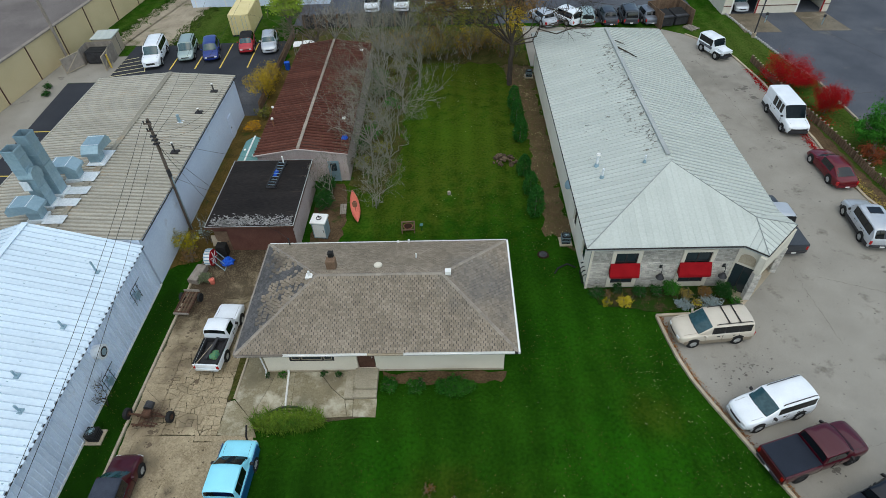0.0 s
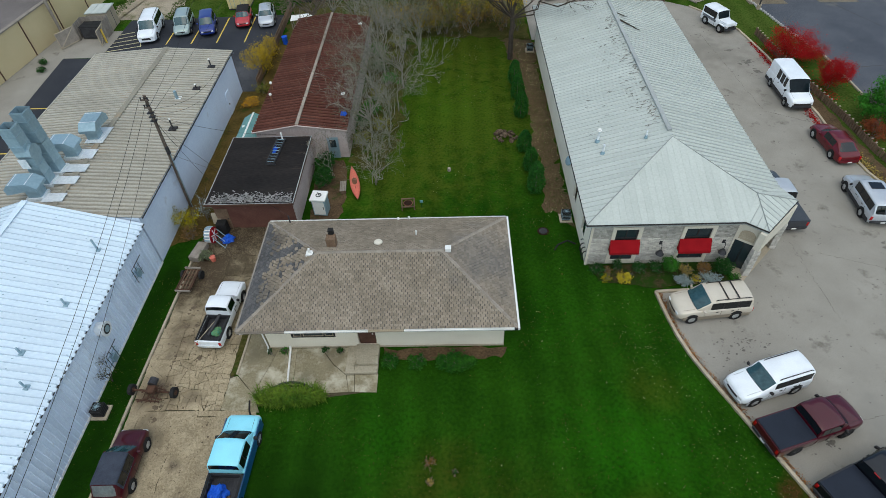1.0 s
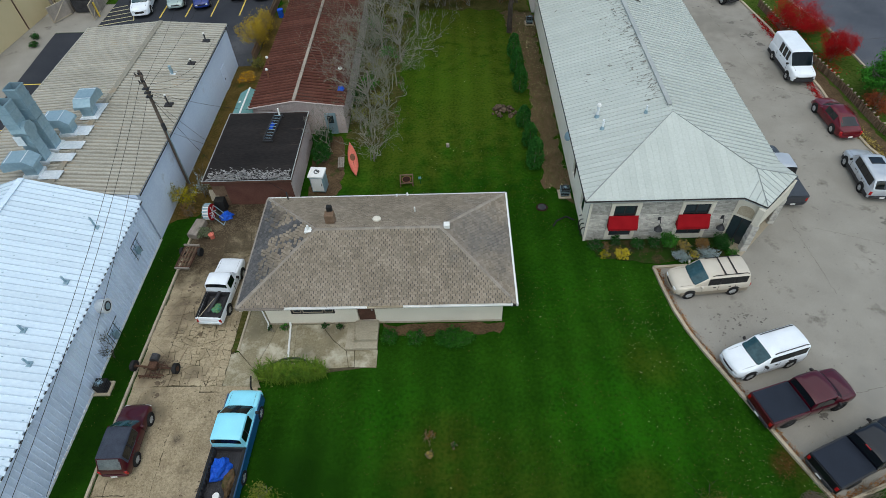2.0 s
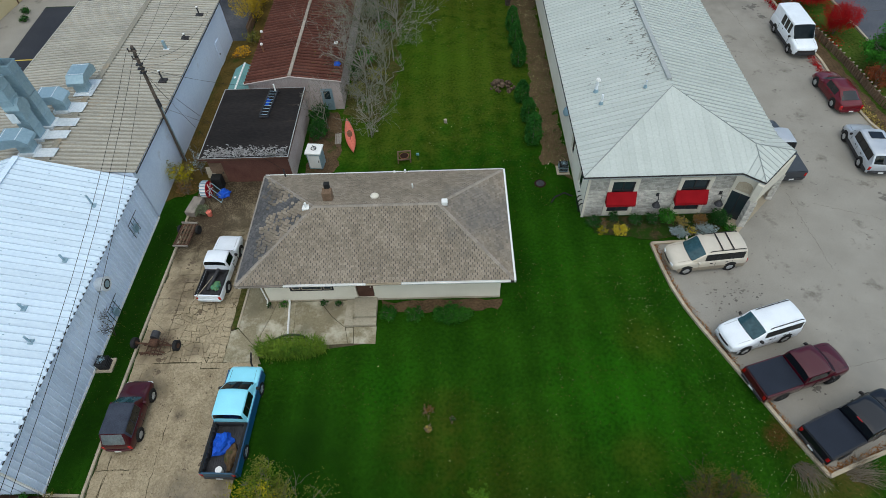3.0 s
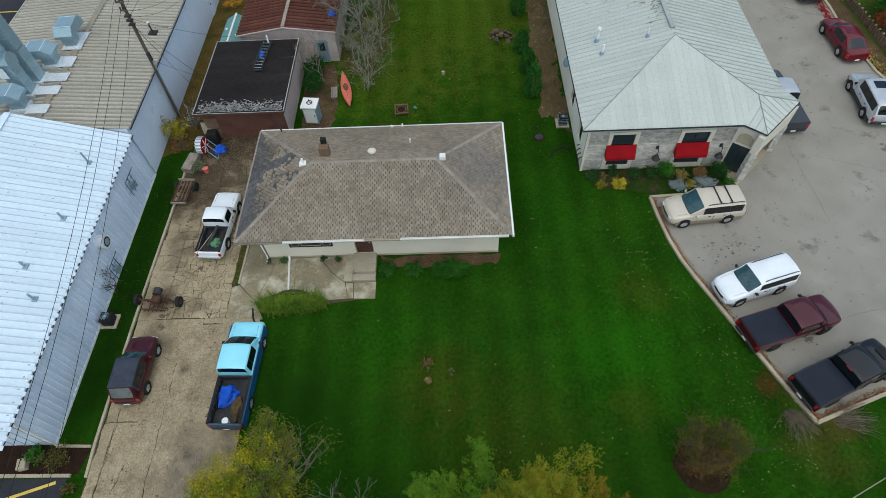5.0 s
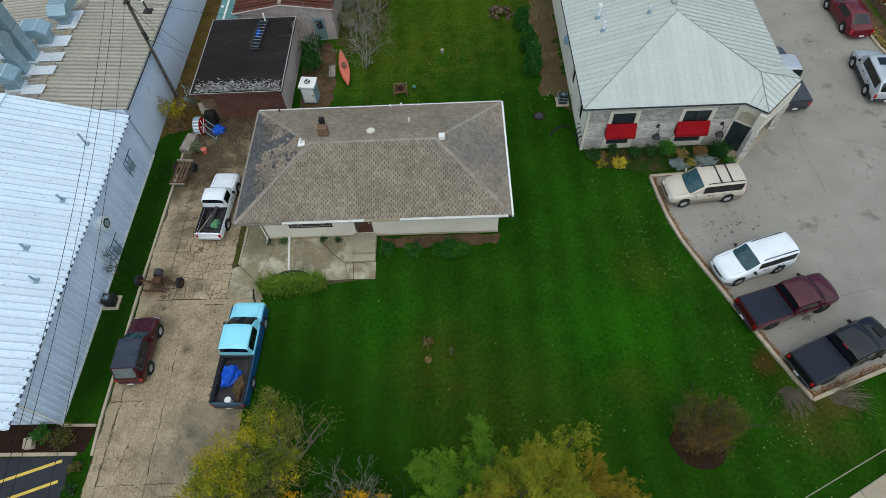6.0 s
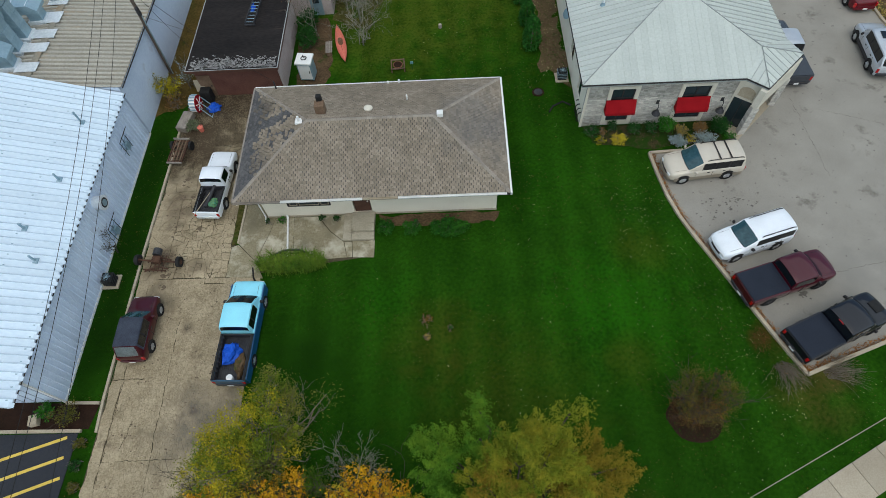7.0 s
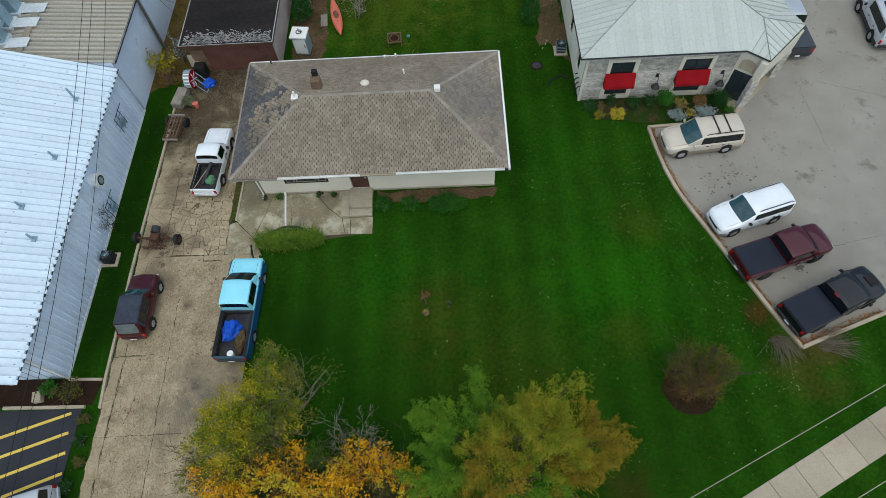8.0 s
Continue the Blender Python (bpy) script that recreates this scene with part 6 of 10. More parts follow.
            part("roof_bar", bx(x - 0.04, x + 0.04, -wr * 0.88, wr * 0.88, H + 0.05, H + 0.09, 0.01), M["dark_trim"], t)
    if sunroof:
        x = x0 + (x1 - x0) * 0.26
        part("sunroof", bx(x - 0.35, x + 0.35, -wr * 0.55, wr * 0.55, H + 0.02, H + 0.08, 0.01), glass, t)
    if kind == "pickup":
        bf = xd - 0.03
        z1 = belt - 0.03
        part("bed_floor", bx(-hl + 0.06, bf, -hw * 0.9, hw * 0.9, 0.5, 0.58), bed_m, t)
        for s in (-1, 1):
            a, b = sorted((s * hw, s * (hw - 0.15)))
            part("bed_side", bx(-hl + 0.03, bf, a, b, zl + 0.1, z1, 0.05), side_m or body_m, t, smooth=True)
            part("bed_rail", bx(-hl + 0.05, bf - 0.02, s * (hw - 0.085) - 0.06, s * (hw - 0.085) + 0.06, z1 - 0.005, z1 + 0.03, 0.01), body_m if cover else M["black"], t)
            yy = s * (hw - 0.165)
            part("bed_liner", bx(-hl + 0.12, bf - 0.07, yy - 0.01, yy + 0.01, 0.58, z1 - 0.01), bed_m, t)
            if not cover:
                for k in range(9):
                    x = -hl + 0.3 + (bf + hl - 0.5) * k / 8
                    part("liner_rib", bx(x - 0.03, x + 0.03, yy - s * 0.035 - 0.02, yy - s * 0.035 + 0.02, 0.58, z1 - 0.03), bed_m, t)
        part("tailgate", bx(-hl, -hl + 0.09, -hw * 0.93, hw * 0.93, zl + 0.16, z1 + 0.01, 0.03), side_m or body_m, t, smooth=True)
        part("bed_front", bx(bf - 0.06, bf, -hw * 0.93, hw * 0.93, zl + 0.1, z1, 0.01), bed_m if not cover else body_m, t)
        if cover:
            n = 1
            span = (bf - 0.01 + hl - 0.04) / n
            for k in range(n):
                part("bed_cover", bx(-hl + 0.04 + span * k, -hl + 0.04 + span * (k + 1) - 0.008, -hw * 0.9, hw * 0.9, z1 + 0.032, z1 + 0.075, 0.018), cover, t, "flat dark bed cover")
        else:
            for k in range(14):
                y = -hw * 0.8 + 1.6 * hw * k / 13
                part("bed_rib", bx(-hl + 0.12, bf - 0.08, y - 0.03, y + 0.03, 0.58, 0.60), bed_m, t)
        if scoop:
            part("third_light", bx(x1 - 0.04, x1 + 0.02, -0.16, 0.16, H - 0.06, H - 0.012), M["tail"], t)
    for fx in (1, -1):
        x = (nose - (L - wb) * 0.46) if fx > 0 else (nose - (L - wb) * 0.46 - wb)
        for s in (-1, 1):
            y0_, y1_ = sorted((s * (hw - 0.25), s * (hw + 0.003)))
            part("wheel_arch", tube(bmesh.new(), [V(x, y0_, r + 0.03), V(x, y1_, r + 0.03)], r * 1.16, 22), M["black"], t)
            wheel(t, x, s * (hw - 0.06), r, 0.22, rim_m)
    if scoop:
        bm = bx(xa + 0.35, xa + 0.85, -0.32, 0.32, belt + 0.02, belt + 0.1, 0.03)
        part("bonnet_scoop", bm, M["black"], t, "black bonnet scoop")
    if kind == "jeep":
        for s in (-1, 1):
            part("fender", bx(nose - 1.0, nose - 0.16, s * hw * 0.9 - 0.12, s * hw * 0.9 + 0.1, 0.84, 0.92, 0.03), body_m, t)
    if spare:
        part("spare_wheel", tube(bmesh.new(), [V(-hl - 0.03, 0, 0.95), V(-hl - 0.23, 0, 0.95)], 0.36, 18), M["black"], t)
    if stripe:
        for s in (-1, 1):
            part("side_band", bx(xd + 0.3, xa - 0.1, s * hw - 0.01, s * hw + 0.008, belt - 0.34, belt - 0.08), stripe, t)
    warp(t, hw, hl, 0.05 if boxy else {"suv": 0.13, "sedan": 0.2, "pickup": 0.14, "van": 0.1, "jeep": 0.03, "hatch": 0.14}[kind], {"suv": 0.07, "sedan": 0.1, "hatch": 0.06}.get(kind, 0.0))
    return t


M["soft_top"] = mat("slate_fabric_top", (0.03, 0.036, 0.052), (0.06, 0.07, 0.094), 2, 30, 0.85, spec=0.15)


P_ = dict(
    # tan_low paints the shade on the tan SUV's lower sides
    ruby=paint("ruby_paint", (0.115, 0.005, 0.012)), tan_low=paint("shaded_tan_paint", (0.24, 0.20, 0.145)), tan=paint("champagne_paint", (0.60, 0.54, 0.445), 0.25, 0.1), white=paint("white_car_paint", (0.84, 0.88, 0.92)), maroon=paint("maroon_paint", (0.062, 0.004, 0.011)),
    black=paint("black_blue_paint", (0.006, 0.007, 0.011)), blue=paint("light_blue_paint", (0.31, 0.80, 0.95)), blue_low=paint("mid_blue_paint", (0.008, 0.075, 0.21)), red=paint("dark_red_paint", (0.052, 0.004, 0.009)),
    silver=paint("silver_paint", (0.55, 0.58, 0.62), 0.28, 0.35), grey=paint("grey_paint", (0.17, 0.19, 0.225), 0.3, 0.3), deepblue=paint("deep_blue_paint", (0.01, 0.03, 0.20)), mini=paint("bright_red_paint", (0.42, 0.02, 0.03)),
    palegreen=paint("pale_green_paint", (0.36, 0.45, 0.43), 0.28, 0.3), dark=paint("dark_paint", (0.04, 0.045, 0.055)), bedblue=paint("faded_navy_paint", (0.02, 0.075, 0.13), 0.45))
SLATE = mat("slate_bed_cover", (0.04, 0.048, 0.06), (0.065, 0.075, 0.09), 1, 30, 0.55, spec=0.25)
COVER = mat("vinyl_bed_cover", (0.010, 0.014, 0.023), (0.018, 0.024, 0.038), 1, 30, 0.6, spec=0.2)

vehicle("suv", "champagne-tan suv with black roof crossbars, parked nose to the kerb", "car", (15.22, 21.46, 0.03), 185.5, 4.62, 1.88, 1.66, P_["tan"], "suv", rack=True, crossbars=True, belt=1.02, front_slope=0.56, lower_m=P_["tan_low"])
vehicle("suv", "white boxy suv parked nose to the leafy kerb", "car", (16.6, 16.1, 0.03), 196.5, 4.3, 1.76, 1.66, P_["white"], "suv", rack=True, belt=1.06, rear_slope=0.05, front_slope=0.5, cab=(0.27, 0.99), r=0.38, lower_m=P_["silver"])
vehicle("pickup_truck", "dark maroon pickup with a black bed cover backed to the kerb", "pickup", (17.68, 13.5, 0.03), 16.8, 5.25, 1.88, 1.68, P_["maroon"], "pickup", cover=COVER, cab=(0.21, 0.575), belt=1.08, r=0.38, rim_m=M["dark_metal"])
vehicle("pickup_truck", "glossy black pickup with a black bed cover backed to the kerb", "pickup", (19.42, 10.6, 0.03), 22.5, 5.4, 1.9, 1.72, P_["black"], "pickup", cover=COVER, cab=(0.22, 0.585), belt=1.1, r=0.39, scoop=True, rim_m=M["dark_metal"])
vehicle("pickup_truck", "two-tone light blue pickup with a full open bed", "pickup", (-11.7, 11.42, 0.05), 88, 5.78, 1.82, 1.75, P_["blue"], "pickup", cab=(0.19, 0.55), belt=1.02, r=0.38, lower_m=P_["blue_low"], side_m=P_["bedblue"], front_slope=0.47, boxy=True)
vehicle("pickup_truck", "small white pickup with junk in its open bed", "pickup", (-14.85, 21.35, 0.05), 86.5, 4.85, 1.62, 1.6, P_["white"], "pickup", cab=(0.30, 0.585), belt=0.95, r=0.34, front_slope=0.34, boxy=True)
vehicle("jeep", "small dark red off-roader with a black soft top", "car", (-17.33, 11.78, 0.05), 91, 3.65, 1.54, 1.62, P_["red"], "hatch", soft_top=True, boxy=True, cab=(0.30, 0.985), belt=0.95, rear_slope=0.26, r=0.33)
vehicle("jeep", "white off-roader with a hard top and dark doors", "car", (28.3, 59.4, 0.03), -70, 3.9, 1.7, 1.8, P_["white"], "jeep", belt=1.1, r=0.4, rear_slope=0.03, front_slope=0.16, spare=True, stripe=P_["grey"])
vehicle("van", "tall white panel van parked by the kerb", "van", (29.95, 45.5, 0.03), -91, 5.6, 2.0, 2.15, P_["white"], "van", belt=1.2, rear_slope=0.03, front_slope=0.34, lower_m=M["dark_metal"], cab=(0.21, 0.99))
vehicle("sedan", "dark red sedan parked along the kerb", "car", (30.25, 37.5, 0.03), 92, 4.75, 1.82, 1.40, P_["ruby"], "sedan", belt=0.90, front_slope=0.7, rear_slope=0.75, cab=(0.27, 0.90))
vehicle("suv", "silver suv with a dark sunroof in the lot", "car", (29.45, 30.7, 0.03), 85, 4.8, 1.9, 1.7, P_["silver"], "suv", sunroof=True, belt=1.02, lower_m=M["dark_metal"], rear_slope=0.22)
vehicle("pickup_truck", "slate grey pickup with a covered bed and pale silver cab", "pickup", (22.95, 30.8, 0.03), 91.5, 5.8, 1.95, 1.8, P_["dark"], "pickup", cover=SLATE, roof_m=P_["silver"], cab=(0.25, 0.62), belt=1.1, r=0.38)
vehicle("suv", "large white suv in the asphalt yard", "car", (-34.1, 61.6, 0.03), -80, 5.5, 2.0, 1.9, P_["white"], "suv", rack=True, belt=1.15, r=0.4, rear_slope=0.06)
vehicle("suv", "pale grey-green suv with roof rails in the yard", "car", (-30.7, 62.6, 0.03), -79, 4.5, 1.8, 1.65, P_["palegreen"], "suv", rack=True)
vehicle("hatchback", "deep blue hatchback in the yard", "car", (-27.9, 62.4, 0.03), -75, 4.3, 1.75, 1.55, P_["deepblue"], "hatch")
vehicle("hatchback", "small red hatchback with a black roof in the yard", "car", (-24.15, 63.9, 0.03), -80, 3.7, 1.68, 1.42, P_["mini"], "hatch", roof_m=M["black"])
vehicle("sedan", "silver sedan in the yard", "car", (-21.6, 64.3, 0.03), -78, 4.7, 1.8, 1.42, P_["silver"], "sedan")
for k, (x, m, kd, lab) in enumerate(((10.9, "silver", "sedan", "silver"), (13.6, "white", "suv", "white"), (16.1, "palegreen", "hatch", "pale"), (18.7, "dark", "sedan", "dark"), (21.2, "dark", "suv", "black"), (23.5, "grey", "sedan", "dark grey"))):
    vehicle("parked_car", lab + " car parked in the lot behind the grey building", "car", (x, 69.3, 0.03), (112, 125, 86, 92, 88, 94)[k], 4.6, 1.85, 1.7 if kd == "suv" else 1.45, P_[m], kd)
for k, x in enumerate((-10.5, -6.6, -2.6, 1.8, 5.0)):
    vehicle("parked_van", "white work van in the lot behind the gardens", "van", (x, 75.5, 0.02), -88 - 3 * k, 5.2, 2.0, 2.0, P_["white"], "van", belt=1.15, rear_slope=0.03, front_slope=0.42, cab=(0.17, 0.99))
vehicle("hatchback", "silver car with a red rear light at the lot's edge", "car", (-21.15, 1.35, 0.03), 196, 4.3, 1.78, 1.5, P_["silver"], "hatch")
# ---------------------------------------------------------------- plants
def cloud(spots, size, rng, flat=0.0, aspect=0.55, up=0.0, face=0.0):
    """Leaf blades as small folded quads at the spots given (n x 3)."""
    n = len(spots)
    a = rng.normal(size=(n, 3))
    a[:, 2] = a[:, 2] * (1 - flat) + up
    a /= np.linalg.norm(a, axis=1)[:, None] + 1e-9
    side = rng.normal(size=(n, 3))
    side[:, 2] += 3 * face
    b = np.cross(a, side)
    b /= np.linalg.norm(b, axis=1)[:, None] + 1e-9
    s = size * rng.uniform(0.6, 1.3, size=(n, 1))
    v = np.empty((n, 4, 3))
    v[:, 0], v[:, 1], v[:, 2], v[:, 3] = spots - a * s, spots + b * s * aspect, spots + a * s, spots - b * s * aspect
    f = np.arange(4 * n).reshape(n, 4)
    me = bpy.data.meshes.new("leaves")
    me.from_pydata(v.reshape(-1, 3).tolist(), [], f.tolist())
    return me


def in_lobes(lobes, n, rng, clumps=26, spread=0.24, shell=0.55, spray=0.0):
    """Spots in clumps inside ellipsoid lobes ((x, y, z), (rx, ry, rz))."""
    out = []
    vol = np.array([l[1][0] * l[1][1] * l[1][2] for l in lobes]) ** 0.8
    vol /= vol.sum()
    for (c, r), share in zip(lobes, vol):
        k = max(4, int(clumps))
        d = rng.normal(size=(k, 3))
        d /= np.linalg.norm(d, axis=1)[:, None]
        rad = rng.uniform(shell, 1.0, size=(k, 1)) ** 0.6
        cc = np.array(c) + d * rad * np.array(r)
        w = rng.uniform(0.3, 1.0, size=k)
        pick = rng.choice(k, size=max(6, int(n * share)), p=w / w.sum())
        if spray:
            # feathery sprays that point outwards from the trunk and droop at the tip
            way = cc * np.array([1, 1, 0]) / 2.5 + rng.normal(size=(k, 3)) * np.array([0.55, 0.55, 0.25])
            way /= np.linalg.norm(way, axis=1)[:, None] + 1e-9
            u = rng.uniform(0, 1, size=(len(pick), 1))
            long = spray * rng.uniform(0.6, 1.3, size=(k, 1))[pick]
            p = cc[pick] + way[pick] * (u - 0.35) * long + rng.normal(size=(len(pick), 3)) * np.array([1, 1, 0.55]) * 0.15 * (1.25 - u)
            p[:, 2] -= 0.16 * (u * u)[:, 0]
            out.append(p)
            continue
        out.append(cc[pick] + rng.normal(size=(len(pick), 3)) * np.array(r) * spread * rng.uniform(0.5, 1.2, size=(k, 1))[pick])
    s = np.concatenate(out)
    return s[s[:, 2] > 0.03]


def limb(bm, a, b, r0, r1, rng, bend=0.12, n=5, sides=6):
    a, b = Vector(a), Vector(b)
    L = (b - a).length
    pts, rad = [], []
    for i in range(n + 1):
        s = i / n
        j = V(*(rng.uniform(-1, 1) for _ in range(3))) * L * bend * math.sin(math.pi * s) * 0.7
        pts.append(a.lerp(b, s) + j + V(0, 0, L * bend * 0.5 * math.sin(math.pi * s)))
        rad.append(r0 + (r1 - r0) * s)
    tube(bm, pts, rad, sides)
    return pts


def twigs(bm, a, d, L, r, depth, rng, spread=0.7, up=0.1, kids=3, sides=4, kink=0.28):
    """A branching spray of bare twigs."""
    pts, rad = [Vector(a)], [r]
    cur, dd = Vector(a), Vector(d).normalized()
    for i in range(3):
        dd = (dd + V(rng.uniform(-1, 1), rng.uniform(-1, 1), rng.uniform(-1, 1) + up) * kink).normalized()
        cur = cur + dd * L / 3
        pts.append(cur)
        rad.append(r * (1 - 0.25 * (i + 1)) + 0.003)
    tube(bm, pts, rad, sides, caps=False)
    if depth > 0:
        for k in range(kids):
            p = pts[rng.choice((1, 2, 3, 3))]
            nd = (dd + V(rng.uniform(-1, 1), rng.uniform(-1, 1), rng.uniform(-0.7, 0.9) + up) * spread).normalized()
            twigs(bm, p, nd, L * rng.uniform(0.55, 0.8), r * 0.55, depth - 1, rng, spread, up, kids, sides, kink)


def tree(name, label, category, at, trunk_h, trunk_r, groups, bark, leaf=0.1, seed=1, twig_depth=2, stems=1, clumps=26, limb_r=0.4, group="", spread=0.24, aspect=0.55, twig_len=0.9, twig_r=0.018, per_lobe=3, kink=0.28, bend=0.1, splay=0.65, face=0.35, spray=0.0):
    """groups: (part name, material, leaf count, lobes). Limbs reach into every lobe, twigs spray out there."""
    t = thing(name, label, category, at, group=group)
    rp, rn = random.Random(seed), np.random.default_rng(seed)
    bm = bmesh.new()
    fork = V(0, 0, trunk_h)
    if stems == 1:
        limb(bm, (0, 0, -0.05), fork, trunk_r, trunk_r * 0.75, rp, 0.05, 5, 10)
    for _, _, _, lobes in groups:
        for c, r in lobes:
            c = Vector(c)
            base = fork if stems == 1 else V(rp.uniform(-0.25, 0.25), rp.uniform(-0.25, 0.25), 0)
            pts = limb(bm, base, c, trunk_r * limb_r * 1.3, trunk_r * 0.16 + 0.006, rp, bend, 5, 6)
            for k in range(per_lobe):
                tip = c + V(rp.uniform(-1, 1) * r[0], rp.uniform(-1, 1) * r[1], rp.uniform(-0.4, 1) * r[2]) * 0.8
                st = pts[rp.choice((2, 3, 4, 5))]
                twigs(bm, st, tip - st, (tip - st).length * twig_len, trunk_r * 0.14 + twig_r * 0.5, twig_depth, rp, splay, 0.12, kink=kink)
    part("trunk", bm, bark, t)
    for nm, m, n, lobes in groups:
        if n:
            me = cloud(in_lobes(lobes, n, rn, clumps, spread, spray=spray), leaf, rn, aspect=aspect, face=face)
            me.materials.append(m)
            piece(nm, me, t)
    return t


def lobes_around(rng, c, R, n, r, squash=0.75):
    out = []
    for k in range(n):
        a = 2 * math.pi * (k + rng.uniform(-0.3, 0.3)) / n
        q = rng.uniform(0.45, 0.95)
        out.append(((c[0] + R[0] * q * math.cos(a), c[1] + R[1] * q * math.sin(a), c[2] + R[2] * rng.uniform(-0.7, 0.8)), (r * rng.uniform(0.75, 1.2), r * rng.uniform(0.75, 1.2), r * squash * rng.uniform(0.7, 1.2))))
    return out


def bush(name, label, at, R, H, mat_, n, leaf, seed, bark=None, bare=0, group="", category="shrub", clumps=20, aspect=0.55, spread=0.26):
    rr = random.Random(seed)
    lobes = [((0, 0, H * 0.55), (R * 0.6, R * 0.6, H * 0.42))] + lobes_around(rr, (0, 0, H * 0.5), (R * 0.75, R * 0.75, H * 0.25), 6, R * 0.42, H / (R * 2))
    return tree(name, label, category, at, H * 0.2, 0.05, [("foliage", mat_, n, lobes)], bark or M["bark"], leaf, seed, 1 + bare, stems=5, clumps=clumps, group=group, aspect=aspect, spread=spread, per_lobe=2)


rq = random.Random(77)
# street-side trees below the camera
M["leaf_dull"] = leaf_mat("dull_olive_leaves", (0.06, 0.068, 0.013), (0.15, 0.135, 0.028), 0.35)
M["leaf_turning"] = leaf_mat("turning_green_leaves", (0.06, 0.11, 0.010), (0.22, 0.245, 0.02), 0.35)
M["leaf_sienna"] = leaf_mat("sienna_leaves", (0.10, 0.05, 0.012), (0.22, 0.115, 0.025), 0.35)
M["dry_twig"] = mat("dry_brown_twigs", (0.13, 0.095, 0.06), (0.24, 0.185, 0.125), 3, 20, 0.95)
tree("tree", "small yellow-green autumn tree, half bare, beside the driveway", "tree", (-8.9, 4.2, 0), 1.7, 0.11,
     [("yellow_foliage", M["leaf_yg"], 9000, [((-1.3, 0.6, 3.9), (1.2, 1.1, 0.9)), ((-0.5, 1.4, 4.5), (1.1, 1.0, 0.8)), ((0.2, 2.3, 4.2), (0.8, 0.7, 0.7)), ((-2.3, -0.4, 3.2), (1.0, 1.0, 0.8)), ((-1.0, -0.6, 4.4), (1.2, 1.0, 0.9)), ((-1.9, 1.3, 3.4), (0.9, 0.8, 0.6)), ((-0.6, 2.5, 3.9), (0.7, 0.6, 0.5)), ((1.3, 0.4, 3.5), (0.6, 0.6, 0.4))]),
      ("green_foliage", M["leaf_turning"], 15000, [((-0.6, 0.3, 4.0), (1.2, 1.1, 0.8)), ((0.1, 1.3, 4.2), (1.0, 0.9, 0.7)), ((-1.2, -1.0, 3.8), (1.1, 0.9, 0.7)), ((1.1, 1.2, 3.4), (0.7, 0.7, 0.5)), ((0.3, 3.0, 3.9), (0.8, 0.8, 0.6)), ((-1.8, 0.4, 3.4), (1.0, 0.9, 0.7))]),
      ("olive_foliage", M["leaf_olive"], 10500, [((0.9, 1.9, 3.6), (1.0, 1.0, 0.8)), ((1.5, 1.0, 3.0), (0.8, 0.8, 0.6)), ((0.2, -0.1, 3.6), (1.2, 1.0, 0.8)), ((-1.6, -1.6, 3.0), (1.3, 1.1, 0.8)), ((0.5, 3.3, 3.7), (0.9, 0.9, 0.7)), ((1.2, 2.8, 3.3), (0.7, 0.7, 0.6)), ((-2.6, 0.7, 2.6), (0.8, 0.8, 0.6)), ((-3.3, -0.5, 2.5), (0.8, 0.9, 0.6)), ((-3.0, -1.6, 2.3), (0.8, 0.8, 0.5))]),
      ("bare_sprays", M["leaf_olive"], 200, [((2.3, 2.4, 3.2), (0.7, 0.8, 0.5)), ((2.7, 3.0, 3.0), (0.7, 0.8, 0.4))])],
     M["bark"], 0.042, 11, 2, clumps=30, limb_r=0.26, spread=0.19, per_lobe=2, twig_len=0.6, kink=0.4, face=0.6)
for sx, sd, lab in ((-8.9, 12, "bushy tree with orange autumn leaves by the street"), (-4.3, 13, "second bushy tree with orange and yellow leaves by the street")):
    top_ = lobes_around(rq, (0, 0.4, 3.1), (2.5, 2.0, 0.6), 11, 0.75)
    tree("tree", lab, "tree", (sx, 1.3, 0), 1.0, 0.1,
         [("foliage", M["leaf_orange"], 11500, top_ + [((0.2, 1.5, 3.5), (0.9, 0.7, 0.5)), ((-0.6, 0.2, 3.8), (1.0, 0.9, 0.6))]),
          ("yellow_foliage", M["leaf_yellow"], 4200, lobes_around(rq, (0.3, 0.3, 3.3), (2.2, 1.8, 0.5), 9, 0.6)),
          ("dull_foliage", M["leaf_dull"], 4800, lobes_around(rq, (0, 0.3, 2.9), (2.3, 1.9, 0.5), 8, 0.8))],
         M["dark_bark"], 0.05, sd, 2, stems=5, clumps=34, spread=0.17, per_lobe=3, kink=0.4)
tree("green_shrub", "upright grassy green shrub between the orange trees", "shrub", (-6.7, 3.4, 0), 0.5, 0.05, [("foliage", M["leaf_lily"], 1500, lobes_around(rq, (0, 0.1, 2.3), (0.5, 0.45, 0.5), 6, 0.4, 1.2))], M["bark"], 0.09, 19, 1, stems=5, aspect=0.16, clumps=20)
